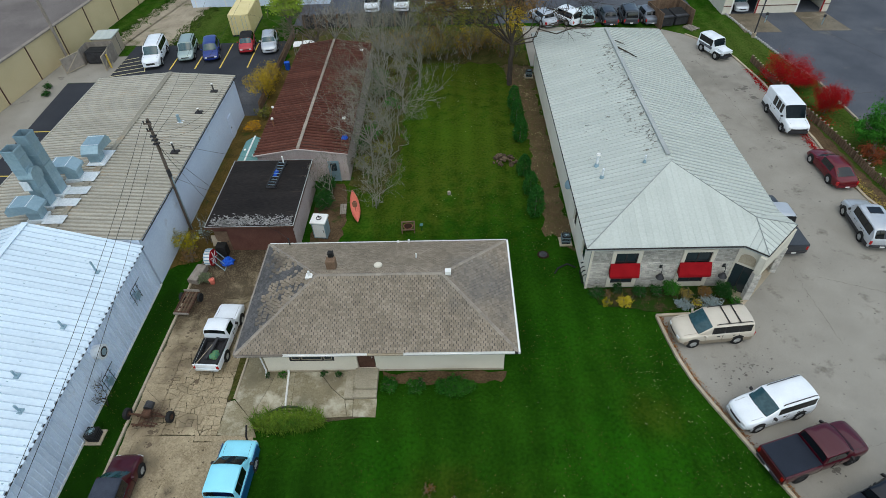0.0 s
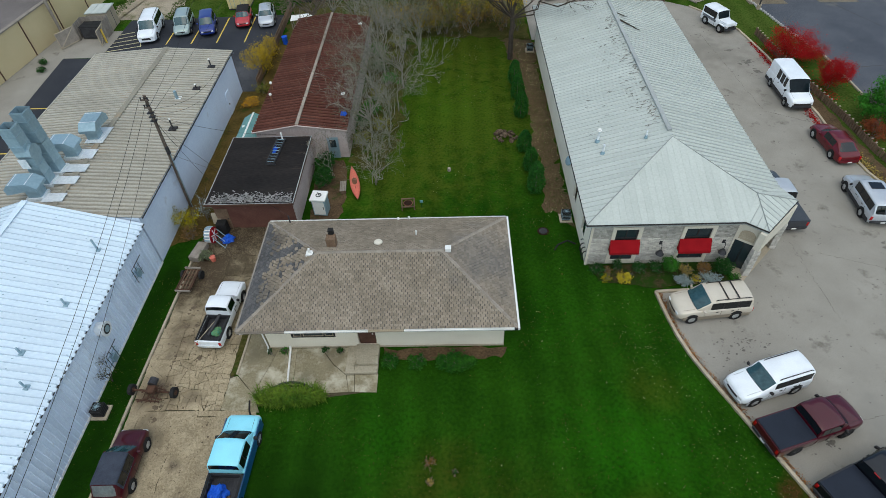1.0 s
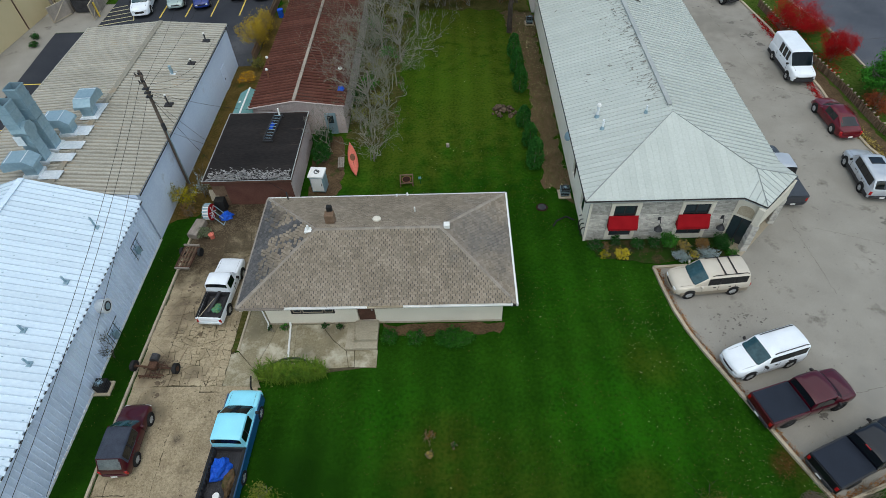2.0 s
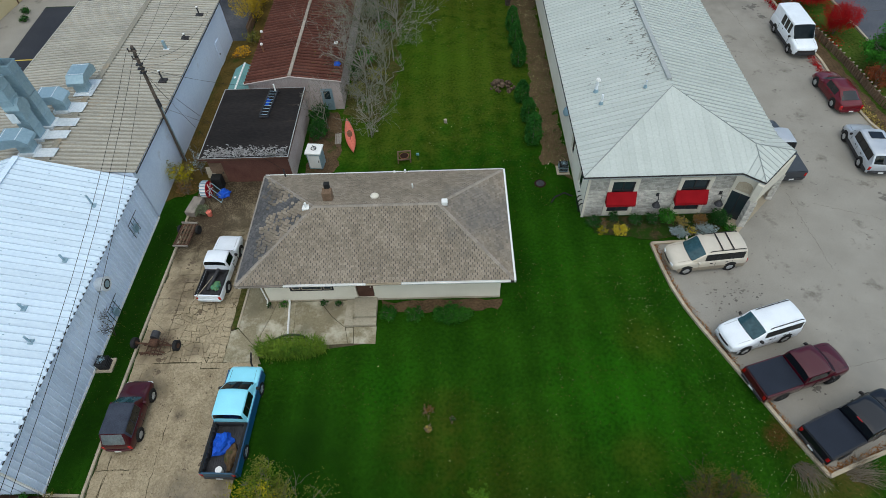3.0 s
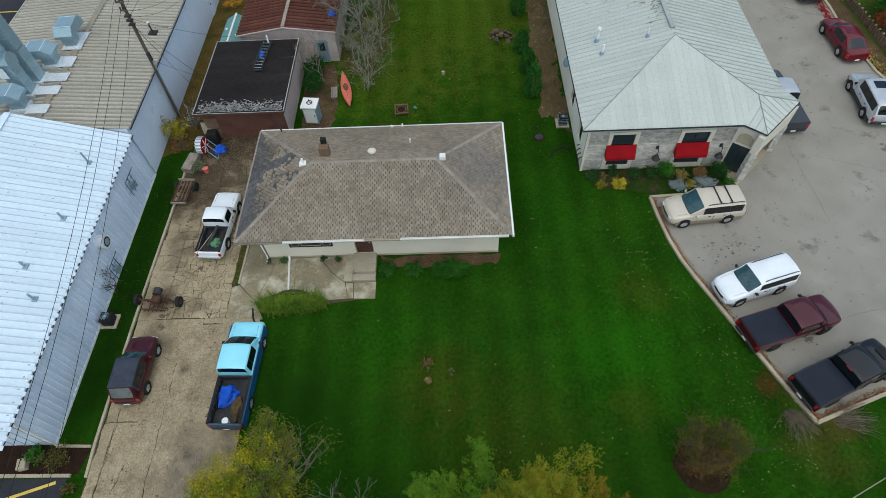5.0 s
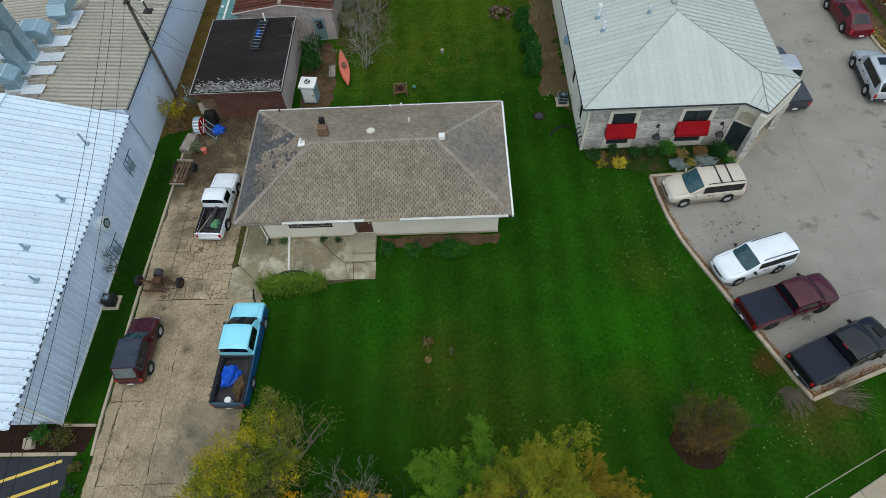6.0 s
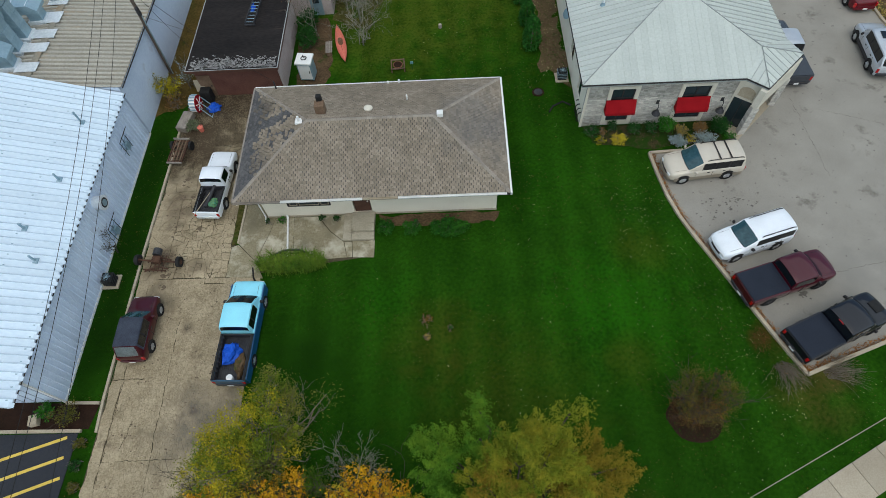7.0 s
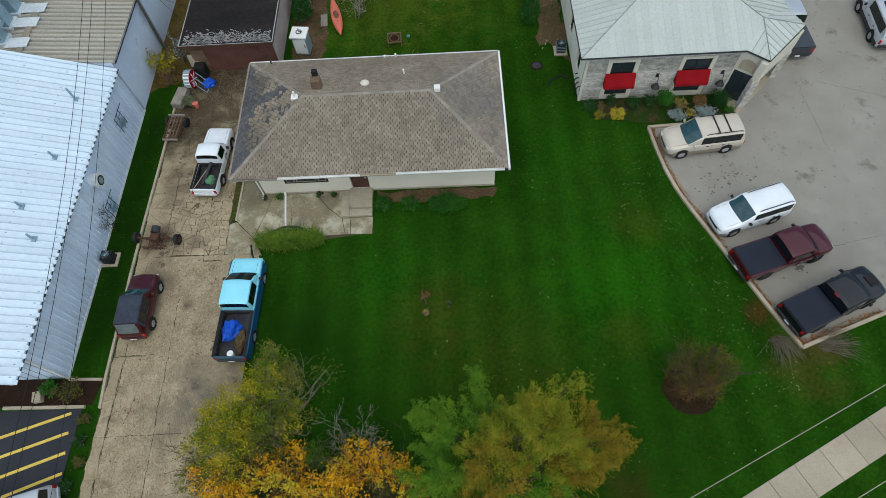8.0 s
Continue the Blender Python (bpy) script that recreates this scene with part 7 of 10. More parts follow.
tree("tree", "feathery tree turning from green to gold and rust", "tree", (1.9, 1.9, 0), 2.4, 0.17,
     [("green_foliage", M["leaf_green"], 44000, [((-1.15, 3.75, 5.4), (0.4, 0.7, 0.5)), ((-1.2, 2.7, 5.2), (0.8, 0.8, 0.6)), ((-2.95, 2.65, 4.9), (0.9, 0.65, 0.5)), ((-2.6, 1.7, 4.9), (1.3, 1.2, 0.8)), ((-3.2, 0.6, 4.6), (1.0, 1.1, 0.7)), ((-2.0, 0.2, 5.0), (1.2, 1.1, 0.8)), ((-1.9, -1.0, 4.5), (1.6, 1.1, 0.8)), ((0.5, -0.4, 5.3), (1.5, 1.1, 0.7))]),
      ("golden_foliage", M["leaf_gold"], 42000, [((0.2, 2.2, 5.9), (0.9, 0.7, 0.6)), ((1.3, 2.75, 5.8), (0.9, 0.6, 0.5)), ((2.45, 3.5, 5.6), (0.9, 0.28, 0.3)), ((1.4, 1.9, 6.1), (1.2, 0.9, 0.6)), ((0.2, 1.4, 6.4), (1.4, 1.2, 0.8)), ((-1.0, 0.8, 5.9), (1.0, 1.0, 0.7)), ((1.6, 1.0, 6.0), (1.2, 0.9, 0.6)), ((0.4, -1.4, 5.0), (1.6, 1.0, 0.7))]),
      ("rust_foliage", M["leaf_rust"], 36000, [((-0.5, 0.3, 6.4), (1.1, 1.2, 0.7)), ((2.6, 2.2, 5.4), (0.8, 0.8, 0.5)), ((3.2, 1.2, 5.2), (1.2, 0.8, 0.6)), ((4.1, 1.5, 5.0), (0.8, 0.6, 0.45)), ((2.6, 0.6, 5.7), (1.1, 0.9, 0.6)), ((-1.2, -0.6, 5.6), (1.0, 1.0, 0.7)), ((2.2, -1.6, 4.6), (1.4, 0.9, 0.6)), ((2.4, -0.5, 5.0), (1.0, 0.9, 0.6))])],
     M["dark_bark"], 0.05, 14, 0, clumps=20, aspect=0.3, per_lobe=2, twig_len=0.6, face=0.8, spray=0.8)
tree("bare_shrub", "bare pale-twigged shrub on the lawn's edge", "shrub", (-5.0, 3.6, 0), 0.4, 0.035, [("foliage", M["leaf_olive"], 160, lobes_around(rq, (0.4, 0.5, 1.0), (1.5, 1.0, 0.3), 8, 0.5))], M["pale_bark"], 0.06, 15, 3, stems=6, per_lobe=4)
tree("small_tree", "low sparse brown-leaved tree in a mulch ring", "tree", (11.45, 6.3, 0), 0.5, 0.07,
     [("foliage", M["leaf_dull"], 6800, lobes_around(rq, (0.05, 0.7, 1.4), (1.4, 1.2, 0.5), 10, 0.6)), ("brown_foliage", M["leaf_sienna"], 3600, lobes_around(rq, (0.1, 0.5, 1.3), (1.4, 1.2, 0.5), 9, 0.6))], M["dark_bark"], 0.03, 16, 2, stems=5, per_lobe=3, spread=0.32)
sheet("ground_mulch_ring", [(11.45 + 1.36 * math.cos(2 * math.pi * k / 28) * (1 + 0.05 * math.sin(5 * k)), 6.35 + 1.2 * math.sin(2 * math.pi * k / 28)) for k in range(28)], 0.025, M["mulch"], "round bed of dark bark mulch under the small tree", "planting bed")

# bare trees beside the red-roofed shed
M["grey_twig"] = mat("grey_bare_twigs", (0.15, 0.142, 0.116), (0.29, 0.272, 0.232), 3, 20, 0.95, bump=0.3)
M["brown_twig"] = mat("brown_bare_twigs", (0.085, 0.066, 0.05), (0.17, 0.14, 0.11), 3, 20, 0.95, bump=0.3)
M["moss_bark"] = mat("mossy_grey_bark", (0.11, 0.113, 0.08), (0.22, 0.215, 0.165), 3, 20, 0.95, bump=0.3)
for k, (x, y, hgt, n) in enumerate(((-6.7, 36.6, 4.2, 9), (-7.3, 40.6, 5.6, 11), (-7.2, 45.5, 6.2, 12), (-6.8, 50.0, 6.5, 12), (-5.6, 55.5, 6.5, 12), (-8.2, 58.5, 6.0, 10), (-5.9, 43.4, 5.0, 9), (-5.0, 48.6, 5.4, 9), (-3.6, 53.5, 5.8, 9), (-10.8, 60.5, 6.2, 9), (-5.6, 39.0, 4.4, 9))):
    rr = random.Random(30 + k)
    lob = lobes_around(rr, (-0.9 if k else 0.2, 0.2, hgt * 0.74), (2.9 if k else 1.8, 2.7, hgt * 0.24), n, 1.3, 0.7)
    tree("bare_tree", "leafless pale grey tree with tangled twigs beside the red-roofed shed", "tree", (x, y, 0), hgt * 0.3, 0.085,
         [("foliage", M["leaf_olive"], 350 if k < 6 else 150, lob)], (M["moss_bark"], M["grey_twig"], M["moss_bark"], M["grey_twig"])[k % 4], 0.04, 40 + k, 3, group="bare trees by the shed", per_lobe=3 if k < 6 else 2, twig_r=0.013, twig_len=0.85, kink=0.55, bend=0.2, splay=1.0)
rr = random.Random(38)
tree("bare_tree", "leafless pale tree leaning out over the back lawn", "tree", (-5.2, 44.5, 0), 2.0, 0.05, [("foliage", M["leaf_olive"], 120, lobes_around(rr, (2.8, -0.6, 4.6), (2.2, 4.0, 0.7), 8, 1.1, 0.5))], M["grey_twig"], 0.04, 38, 3, group="bare trees by the shed", per_lobe=2, twig_r=0.010, twig_len=0.8, kink=0.55, bend=0.15, splay=1.0, limb_r=0.25)
tree("bare_tree", "small leafless shrubby tree beside the garage wall", "tree", (-10.1, 35.6, 0), 1.0, 0.05, [("foliage", M["leaf_brown"], 80, lobes_around(rr, (-0.3, -0.2, 3.0), (1.1, 1.5, 0.6), 7, 0.7, 0.6))], M["grey_twig"], 0.04, 37, 3, group="bare trees by the shed", per_lobe=2, twig_r=0.010, twig_len=0.8, kink=0.55, bend=0.2, splay=1.0, stems=3)
tree("bare_tree", "small leafless pale tree beside the kayak", "tree", (-6.5, 34.2, 0), 1.0, 0.05, [("foliage", M["leaf_olive"], 120, lobes_around(rr, (0.3, 0.0, 2.6), (1.5, 1.9, 0.6), 8, 0.8, 0.6))], M["grey_twig"], 0.04, 36, 3, group="bare trees by the shed", per_lobe=2, twig_r=0.010, twig_len=0.8, kink=0.55, bend=0.2, splay=1.0, stems=3)
rr = random.Random(39)
tree("bare_tree", "leafless brown tree reaching over the red roof", "tree", (-15.2, 60.2, 0), 2.2, 0.12, [("foliage", M["leaf_brown"], 220, lobes_around(rr, (0.8, -5.0, 5.6), (3.2, 4.6, 0.8), 11, 1.3, 0.6))], M["brown_twig"], 0.05, 39, 3, group="bare trees by the shed", per_lobe=3, twig_r=0.012, twig_len=0.85, kink=0.5, bend=0.14, splay=1.0)
for k, (x, y, R, H) in enumerate(((-8.0, 39.5, 1.0, 1.4), (-7.6, 44.5, 1.1, 1.3), (-7.2, 47, 1.0, 1.2), (-7.4, 51.5, 1.2, 1.4), (-6.6, 41.8, 1.0, 1.0), (-6.3, 49.5, 1.1, 1.1), (-6.0, 53.5, 1.2, 1.2), (-8.2, 42.2, 0.9, 1.3), (-6.2, 57.0, 1.3, 1.3), (-7.9, 55.0, 1.1, 1.4))):
    bush("undergrowth_shrub", "thin olive undergrowth beside the shed wall", (x, y, 0), R, H, M[("leaf_olive", "leaf_mid", "leaf_olive", "leaf_dark")[k % 4]], 1300, 0.055, 50 + k, M["bark"], 1, "undergrowth by the shed")
# back garden: large old tree and thicket
tree("tree", "large old dark-trunked tree with sparse orange-brown leaves", "tree", (5.6, 53.6, 0), 4.2, 0.27,
     [("foliage", M["leaf_brown"], 15000, [((-2.5, 2, 8.5), (2.2, 2, 1.6)), ((-5.0, 3.5, 8.0), (2.2, 2, 1.5)), ((0.5, 3.5, 9.5), (2.4, 2, 1.6)), ((2.6, 3.2, 8.8), (2, 2, 1.3)), ((-7.0, 4.5, 7.0), (2.2, 2, 1.4)), ((1.0, 1.2, 8.0), (1.8, 1.6, 1.2))]),
      ("yellow_foliage", M["leaf_amber"], 9500, [((-1.0, 3.5, 9.3), (2.4, 2, 1.4)), ((-4.0, 4.0, 8.2), (2.4, 2, 1.4)), ((0.6, 0.6, 6.5), (1.0, 0.9, 1.2))]),
      ("olive_foliage", M["leaf_olive"], 6500, [((-3.5, 1.5, 7.2), (2.4, 2, 1.5)), ((-6.0, 3.0, 6.5), (2.2, 2, 1.4)), ((-0.5, 2.0, 7.6), (2, 1.8, 1.4)), ((-8.5, 4.5, 6.2), (2, 2, 1.3))]),
      ("bare_sprays", M["leaf_brown"], 40, [((5.0, -0.6, 6.6), (2.0, 1.6, 0.5)), ((7.6, -1.2, 6.7), (2.0, 1.5, 0.5)), ((4.4, 1.5, 6.8), (1.6, 1.2, 0.5))])],
     M["dark_bark"], 0.08, 61, 3, limb_r=0.2, clumps=40, per_lobe=4, twig_r=0.012, kink=0.4, bend=0.16)
for k in range(22):
    rr = random.Random(80 + k)
    x = -8.5 + 0.72 * k + rr.uniform(-0.4, 0.4)
    bush("thicket_shrub", "brown and olive autumn thicket along the garden's end", (x, 61.5 + rr.uniform(-2.4, 1.6), 0), 1.6, rr.uniform(2.2, 3.6), M[("leaf_tan", "leaf_olive", "leaf_brown", "leaf_amber", "leaf_brown")[k % 5]], 800, 0.07, 90 + k, M["bark"] if k % 2 else M["pale_bark"], 1, "thicket along the garden's end")
for k in range(4):
    rr = random.Random(180 + k)
    tree("bare_tree", "leafless grey tree in the thicket at the garden's end", "tree", (-13.5 + 4.0 * k, 63.5 + rr.uniform(-1, 1), 0), 1.4, 0.1, [("foliage", M["leaf_brown"], 60, lobes_around(rr, (0, 0, 3.6), (2.2, 2, 1.2), 7, 1.1))], M["pale_bark"], 0.07, 190 + k, 3, group="bare trees in the thicket", per_lobe=3)
tree("tree", "young lime-green tree behind the yard", "tree", (-19.6, 67.6, 0), 1.2, 0.12, [("foliage", M["leaf_lime"], 4200, lobes_around(rq, (0, 0, 3.4), (1.7, 1.6, 1.2), 9, 1.1) + [((0, 0, 4.6), (1.3, 1.2, 1.0))])], M["bark"], 0.13, 62, 1, clumps=18)
bush("shrub", "yellow-leaved shrub beside the yard fence", (-19.3, 51.8, 0), 1.5, 3.2, M["leaf_amber"], 3600, 0.062, 63, bare=1)
bush("shrub", "pale yellow lower shrub beside the yard fence", (-19.2, 54.6, 0), 1.3, 2.6, M["leaf_amber"], 2000, 0.06, 64, bare=1)
for x, y in ((-43.4, 55.1), (-42.8, 53.5)):
    bush("low_shrub", "low dark green bush by the store wall", (x, y, 0.04), 0.55, 0.6, M["leaf_dark"], 420, 0.07, int(y * 9), group="bushes by the store wall")
bush("shrub", "small orange shrub in the alley", (-19.1, 46.0, 0), 0.9, 0.9, M["leaf_orange"], 380, 0.07, 65)
bush("shrub", "green and brown shrub in the alley", (-18.6, 48.4, 0), 0.9, 1.0, M["leaf_olive"], 500, 0.07, 66)
bush("shrub", "tall shrub with yellow leaves round the pole's foot", (-19.75, 29.7, 0), 1.1, 1.9, M["leaf_yg"], 1100, 0.06, 67, bare=1)
bush("shrub", "brown-leaved weeds round the pole's foot", (-19.3, 28.6, 0), 0.9, 1.1, M["leaf_brown"], 600, 0.055, 77, bare=1)
bush("shrub", "pale-flowered vine top at the garage corner", (-18.6, 30.6, 0), 0.7, 2.2, M["leaf_blue"], 220, 0.07, 68, bare=1)
bush("shrub", "dark evergreen bush between garage and lawn", (-10.45, 34.3, 0), 0.85, 1.7, M["leaf_dark"], 2200, 0.07, 69)
bush("shrub", "dark evergreen bush beside the garage wall", (-10.5, 36.3, 0), 0.9, 1.5, M["leaf_dark"], 1800, 0.07, 70)
# red and green shrubs by the east fence
bush("red_shrub", "scarlet burning bush by the fence", (33.0, 52.0, 0), 2.7, 3.1, M["leaf_red"], 36000, 0.045, 71, group="scarlet shrubs by the fence", clumps=60, aspect=0.34, spread=0.25, bare=1)
bush("red_shrub", "smaller scarlet burning bush behind the van", (34.1, 46.6, 0), 1.6, 2.8, M["leaf_red"], 22000, 0.045, 72, group="scarlet shrubs by the fence", clumps=60, aspect=0.34, spread=0.25, bare=1)
bush("shrub", "thinning rusty-red shrub by the fence", (34.0, 38.7, 0), 1.3, 1.9, leaf_mat("dull_russet_leaves", (0.12, 0.03, 0.012), (0.27, 0.075, 0.028)), 3200, 0.055, 73, bare=1)
tree("tree", "dense round green tree by the fence", "tree", (35.4, 40.5, 0), 1.0, 0.14, [("foliage", M["leaf_mid"], 8000, lobes_around(rq, (0, 0, 2.4), (1.7, 1.7, 1.3), 10, 1.15) + [((0, 0, 3.6), (1.4, 1.4, 1))])], M["bark"], 0.1, 74, 1, clumps=30)


M["leaf_ever"] = leaf_mat("evergreen_sprays", (0.014, 0.075, 0.012), (0.035, 0.135, 0.02), 0.35)


def arborvitae(x, y, h, r, seed):
    t = thing("evergreen_shrub", "dense dark green columnar evergreen in a row", "shrub", (x, y, 0), group="evergreens along the grey building")
    rn = np.random.default_rng(seed)
    n = 2300
    z = rn.uniform(0.03, 1, n) ** 0.9
    prof = np.where(z < 0.3, 0.75 + z * 0.83, 1.0) * np.sqrt(np.clip(1 - ((z - 0.3) / 0.72).clip(0) ** 1.6, 0.01, 1))
    a = rn.uniform(0, 2 * math.pi, n)
    q = r * prof * rn.uniform(0.72, 1.0, n) * (1 + 0.16 * np.sin(a * 5 + z * 9 + seed))
    s = np.stack([q * np.cos(a), q * np.sin(a), z * h], 1)
    me = cloud(s, 0.09, rn, aspect=0.35, up=0.7)
    me.materials.append(M["leaf_ever"])
    piece("foliage", me, t)
    bm = bmesh.new()
    tube(bm, [V(0, 0, -0.03), V(0, 0, h * 0.85)], [0.06, 0.015], 6)
    part("trunk", bm, M["bark"], t)


for k, (x, y, h, r) in enumerate(((5.9, 33.0, 2.7, 0.66), (5.8, 35.6, 2.1, 0.6), (5.55, 38.2, 1.9, 0.6), (5.7, 43.2, 2.5, 0.64), (5.65, 46.2, 2.5, 0.6), (5.6, 48.8, 2.4, 0.62))):
    arborvitae(x, y, h, r, 100 + k)

# garden bed before the stone front
for k, (x, y, R, H, m, n, lf, lab) in enumerate((
        (10.65, 23.9, 0.55, 0.65, "leaf_yellow", 420, 0.07, "rounded bright yellow-leaved shrub"), (9.75, 24.6, 0.3, 0.5, "leaf_brown", 160, 0.05, "thin red-leaved shrub"),
        (9.0, 24.7, 0.55, 0.6, "leaf_dark", 600, 0.06, "low dark green shrub"), (10.4, 25.0, 0.4, 0.8, "leaf_dark", 380, 0.06, "upright dark green shrub"), (11.7, 24.7, 0.55, 0.75, "leaf_dark", 650, 0.06, "bushy dark green shrub"),
        (12.9, 24.8, 0.55, 0.6, "leaf_dark", 520, 0.06, "low dark green shrub under the lamp"), (13.75, 24.7, 0.65, 1.15, "leaf_mid", 900, 0.065, "tall mid-green shrub"), (14.7, 24.35, 0.5, 0.7, "leaf_tan", 300, 0.06, "shrub with orange-yellow leaves"),
        (15.95, 24.5, 0.58, 0.75, "leaf_brown", 600, 0.06, "rusty-brown shrub"), (17.15, 24.5, 0.68, 1.05, "leaf_dark", 1400, 0.06, "clipped dark green ball shrub"), (15.2, 23.75, 0.35, 0.45, "leaf_yellow", 200, 0.05, "small yellow shrub"),
        (14.35, 23.55, 0.62, 0.55, "leaf_blue", 850, 0.06, "spreading blue-grey juniper"), (16.05, 23.7, 0.75, 0.6, "leaf_blue", 1100, 0.06, "broad blue-grey juniper"), (9.5, 23.9, 0.4, 0.4, "leaf_yg", 220, 0.05, "low yellow-green plant"), (17.7, 23.8, 0.42, 0.5, "leaf_mid", 360, 0.05, "small green plant by the porch"))):
    bush("garden_shrub", lab + " in the garden bed", (x, y, 0.02), R, H, M[m], int(n * 1.9), lf * 0.7, 120 + k, group="shrubs in the garden bed", clumps=24)
# dry tufts on the lawn
for k, (x, y, R, m) in enumerate(((-1.78, 11.95, 0.36, "leaf_sienna"), (-1.7, 10.9, 0.2, "leaf_tan"), (-0.45, 11.4, 0.14, "leaf_dark"))):
    bush("dry_tuft", "small dry plant tuft standing on the lawn", (x, y, 0), R, 0.4, M[m], 150, 0.04, 170 + k, M["dry_twig"], 1, "dry tufts on the lawn")
# plants by the house
M["leaf_hosta"] = leaf_mat("deep_green_perennial_leaves", (0.012, 0.07, 0.008), (0.04, 0.145, 0.014), 0.35)
for k, (x, y, R, H) in enumerate(((-0.95, 17.8, 0.6, 0.5), (-0.3, 17.7, 0.75, 0.65), (0.25, 17.75, 0.6, 0.5), (-4.2, 18.0, 0.55, 0.28), (-2.6, 17.9, 0.6, 0.28))):
    bush("house_shrub", "low bright green perennial clump before the house", (x, y, 0), R, H, M["leaf_hosta"], 2200 if k < 3 else 1300, 0.055, 140 + k, group="green clumps before the house", clumps=30)
for k, (x, y, R) in enumerate(((-10.55, 18.75, 0.28), (-8.1, 18.8, 0.22), (-7.2, 18.7, 0.25), (-11.4, 18.7, 0.15))):
    bush("weed_clump", "small weed clump at the house wall", (x, y, 0.05), R, 0.3, M["leaf_dark"] if k else M["leaf_mid"], 160, 0.05, 150 + k, group="weeds at the house wall")
bush("shrub", "dark leafy shrub in the bed before the white shed", (-20.1, 7.25, 0), 0.75, 1.0, M["leaf_dull"], 700, 0.05, 160, M["dark_bark"], 1)
bush("shrub", "green weedy shrub beside the white block", (-21.3, 7.45, 0), 0.5, 0.8, M["leaf_mid"], 500, 0.06, 161)
M["straw_stem"] = mat("pale_dead_stems", (0.10, 0.082, 0.058), (0.20, 0.17, 0.128), 3, 20, 0.95)


def dry_brush(label, at, turn, R, H, n, seed):
    """Dead stems that rise from one crown and arch over to the ground."""
    rr = random.Random(seed)
    t = thing("dry_brush", label, "dead brush", at, turn, "dead brush by the kerb")
    for k in range(n):
        a = rr.gauss(0, 0.5)
        L = R * rr.uniform(0.5, 1.15)
        d = V(math.cos(a), math.sin(a), 0)
        side = V(-d.y, d.x, 0) * rr.uniform(-0.25, 0.25) * L
        b = V(rr.uniform(-0.3, 0.3), rr.uniform(-0.35, 0.35), 0)
        h = H * rr.uniform(0.3, 1.0)
        part("stem", tube(bmesh.new(), [b, b + d * L * 0.3 + side * 0.2 + V(0, 0, h * 0.8), b + d * L * 0.65 + side * 0.6 + V(0, 0, h), b + d * L + side + V(0, 0, h * rr.uniform(0.2, 0.9))], [0.009, 0.008, 0.006, 0.003], 4), M["straw_stem"], t)
    me = cloud(np.array([[rr.uniform(-0.3, R), rr.gauss(0, R * 0.4), rr.uniform(0.03, H * 0.8)] for _ in range(160)]), 0.035, np.random.default_rng(seed), aspect=0.5)
    me.materials.append(M["leaf_brown"])
    piece("dead_leaves", me, t)


dry_brush("pale dead stems arching over beside the kerb corner", (16.4, 8.75, 0), -65, 1.25, 0.45, 120, 21)
dry_brush("grey-brown dead stems lying low along the kerb", (18.6, 8.45, 0), 10, 1.8, 0.35, 110, 22)


# bare stems added in place of the dark pipe tangle on the wall
tree("bare_vine", "bare dark stems standing in for pipes on the white shed wall", "vine", (-20.25, 17.1, 0), 0.3, 0.04, [("foliage", M["leaf_dull"], 60, [((0, -0.3, 1.0), (0.25, 0.5, 0.6)), ((0, 0.3, 1.3), (0.25, 0.5, 0.6)), ((0.05, 0, 0.7), (0.3, 0.6, 0.4))])], M["dark_bark"], 0.04, 88, 2, stems=5, per_lobe=4, kink=0.5)


def daylily_bed():
    """A bed of long arching blades."""
    rn = np.random.default_rng(8)
    verts, faces = [], []
    for _ in range(1900):
        x, y = rn.uniform(-11.75, -7.3), 15.75 + rn.uniform(-0.75, 0.6) * (0.55 + 0.45 * math.sin((rn.uniform(0, 1)) * 3))
        if ((x + 9.6) / 2.0) ** 2 + ((y - 15.7) / 0.75) ** 2 > 1:
            continue
        a, L, w = rn.uniform(0, 6.28), rn.uniform(0.3, 0.75), rn.uniform(0.012, 0.024)
        d, s = np.array([math.cos(a), math.sin(a)]), np.array([-math.sin(a), math.cos(a)]) * w
        i = len(verts)
        for q, z in ((0, 0.0), (0.35, 0.85), (0.75, 0.95), (1.0, 0.55)):
            c = np.array([x, y]) + d * L * q * 0.75
            ww = s * (1 - q * 0.8)
            verts += [(*(c - ww), L * z), (*(c + ww), L * z)]
        faces += [(i + 2 * k, i + 2 * k + 1, i + 2 * k + 3, i + 2 * k + 2) for k in range(3)]
    me = bpy.data.meshes.new("daylily_bed")
    me.from_pydata(verts, [], faces)
    me.materials.append(M["leaf_lily"])
    tagged(new("daylily_bed", me), "arching yellow-green daylily leaves in a strip bed", "plants", kind="stuff")


daylily_bed()
hoop = thing("edging_hoop", "bent dark plastic edging behind the daylilies", "garden edging", (-9.75, 16.4, 0.05))
part("strip", tube(bmesh.new(), [V(-0.95, -0.12, 0.1), V(-0.5, 0.12, 0.16), V(0.0, 0.2, 0.18), V(0.5, 0.16, 0.16), V(1.0, 0.0, 0.1)], 0.07, 8), M["dark_metal"], hoop)
for k in range(9):
    rr = random.Random(400 + k)
    bush("weed_clump", "ragged weeds beside the driveway edge", (-19.0 + rr.uniform(-0.3, 0.25), 5.9 - 1.05 * k, 0), rr.uniform(0.3, 0.5), rr.uniform(0.25, 0.5), M["leaf_dark" if k % 2 else "leaf_dull"], 260, 0.06, 410 + k, group="weeds beside the driveway")


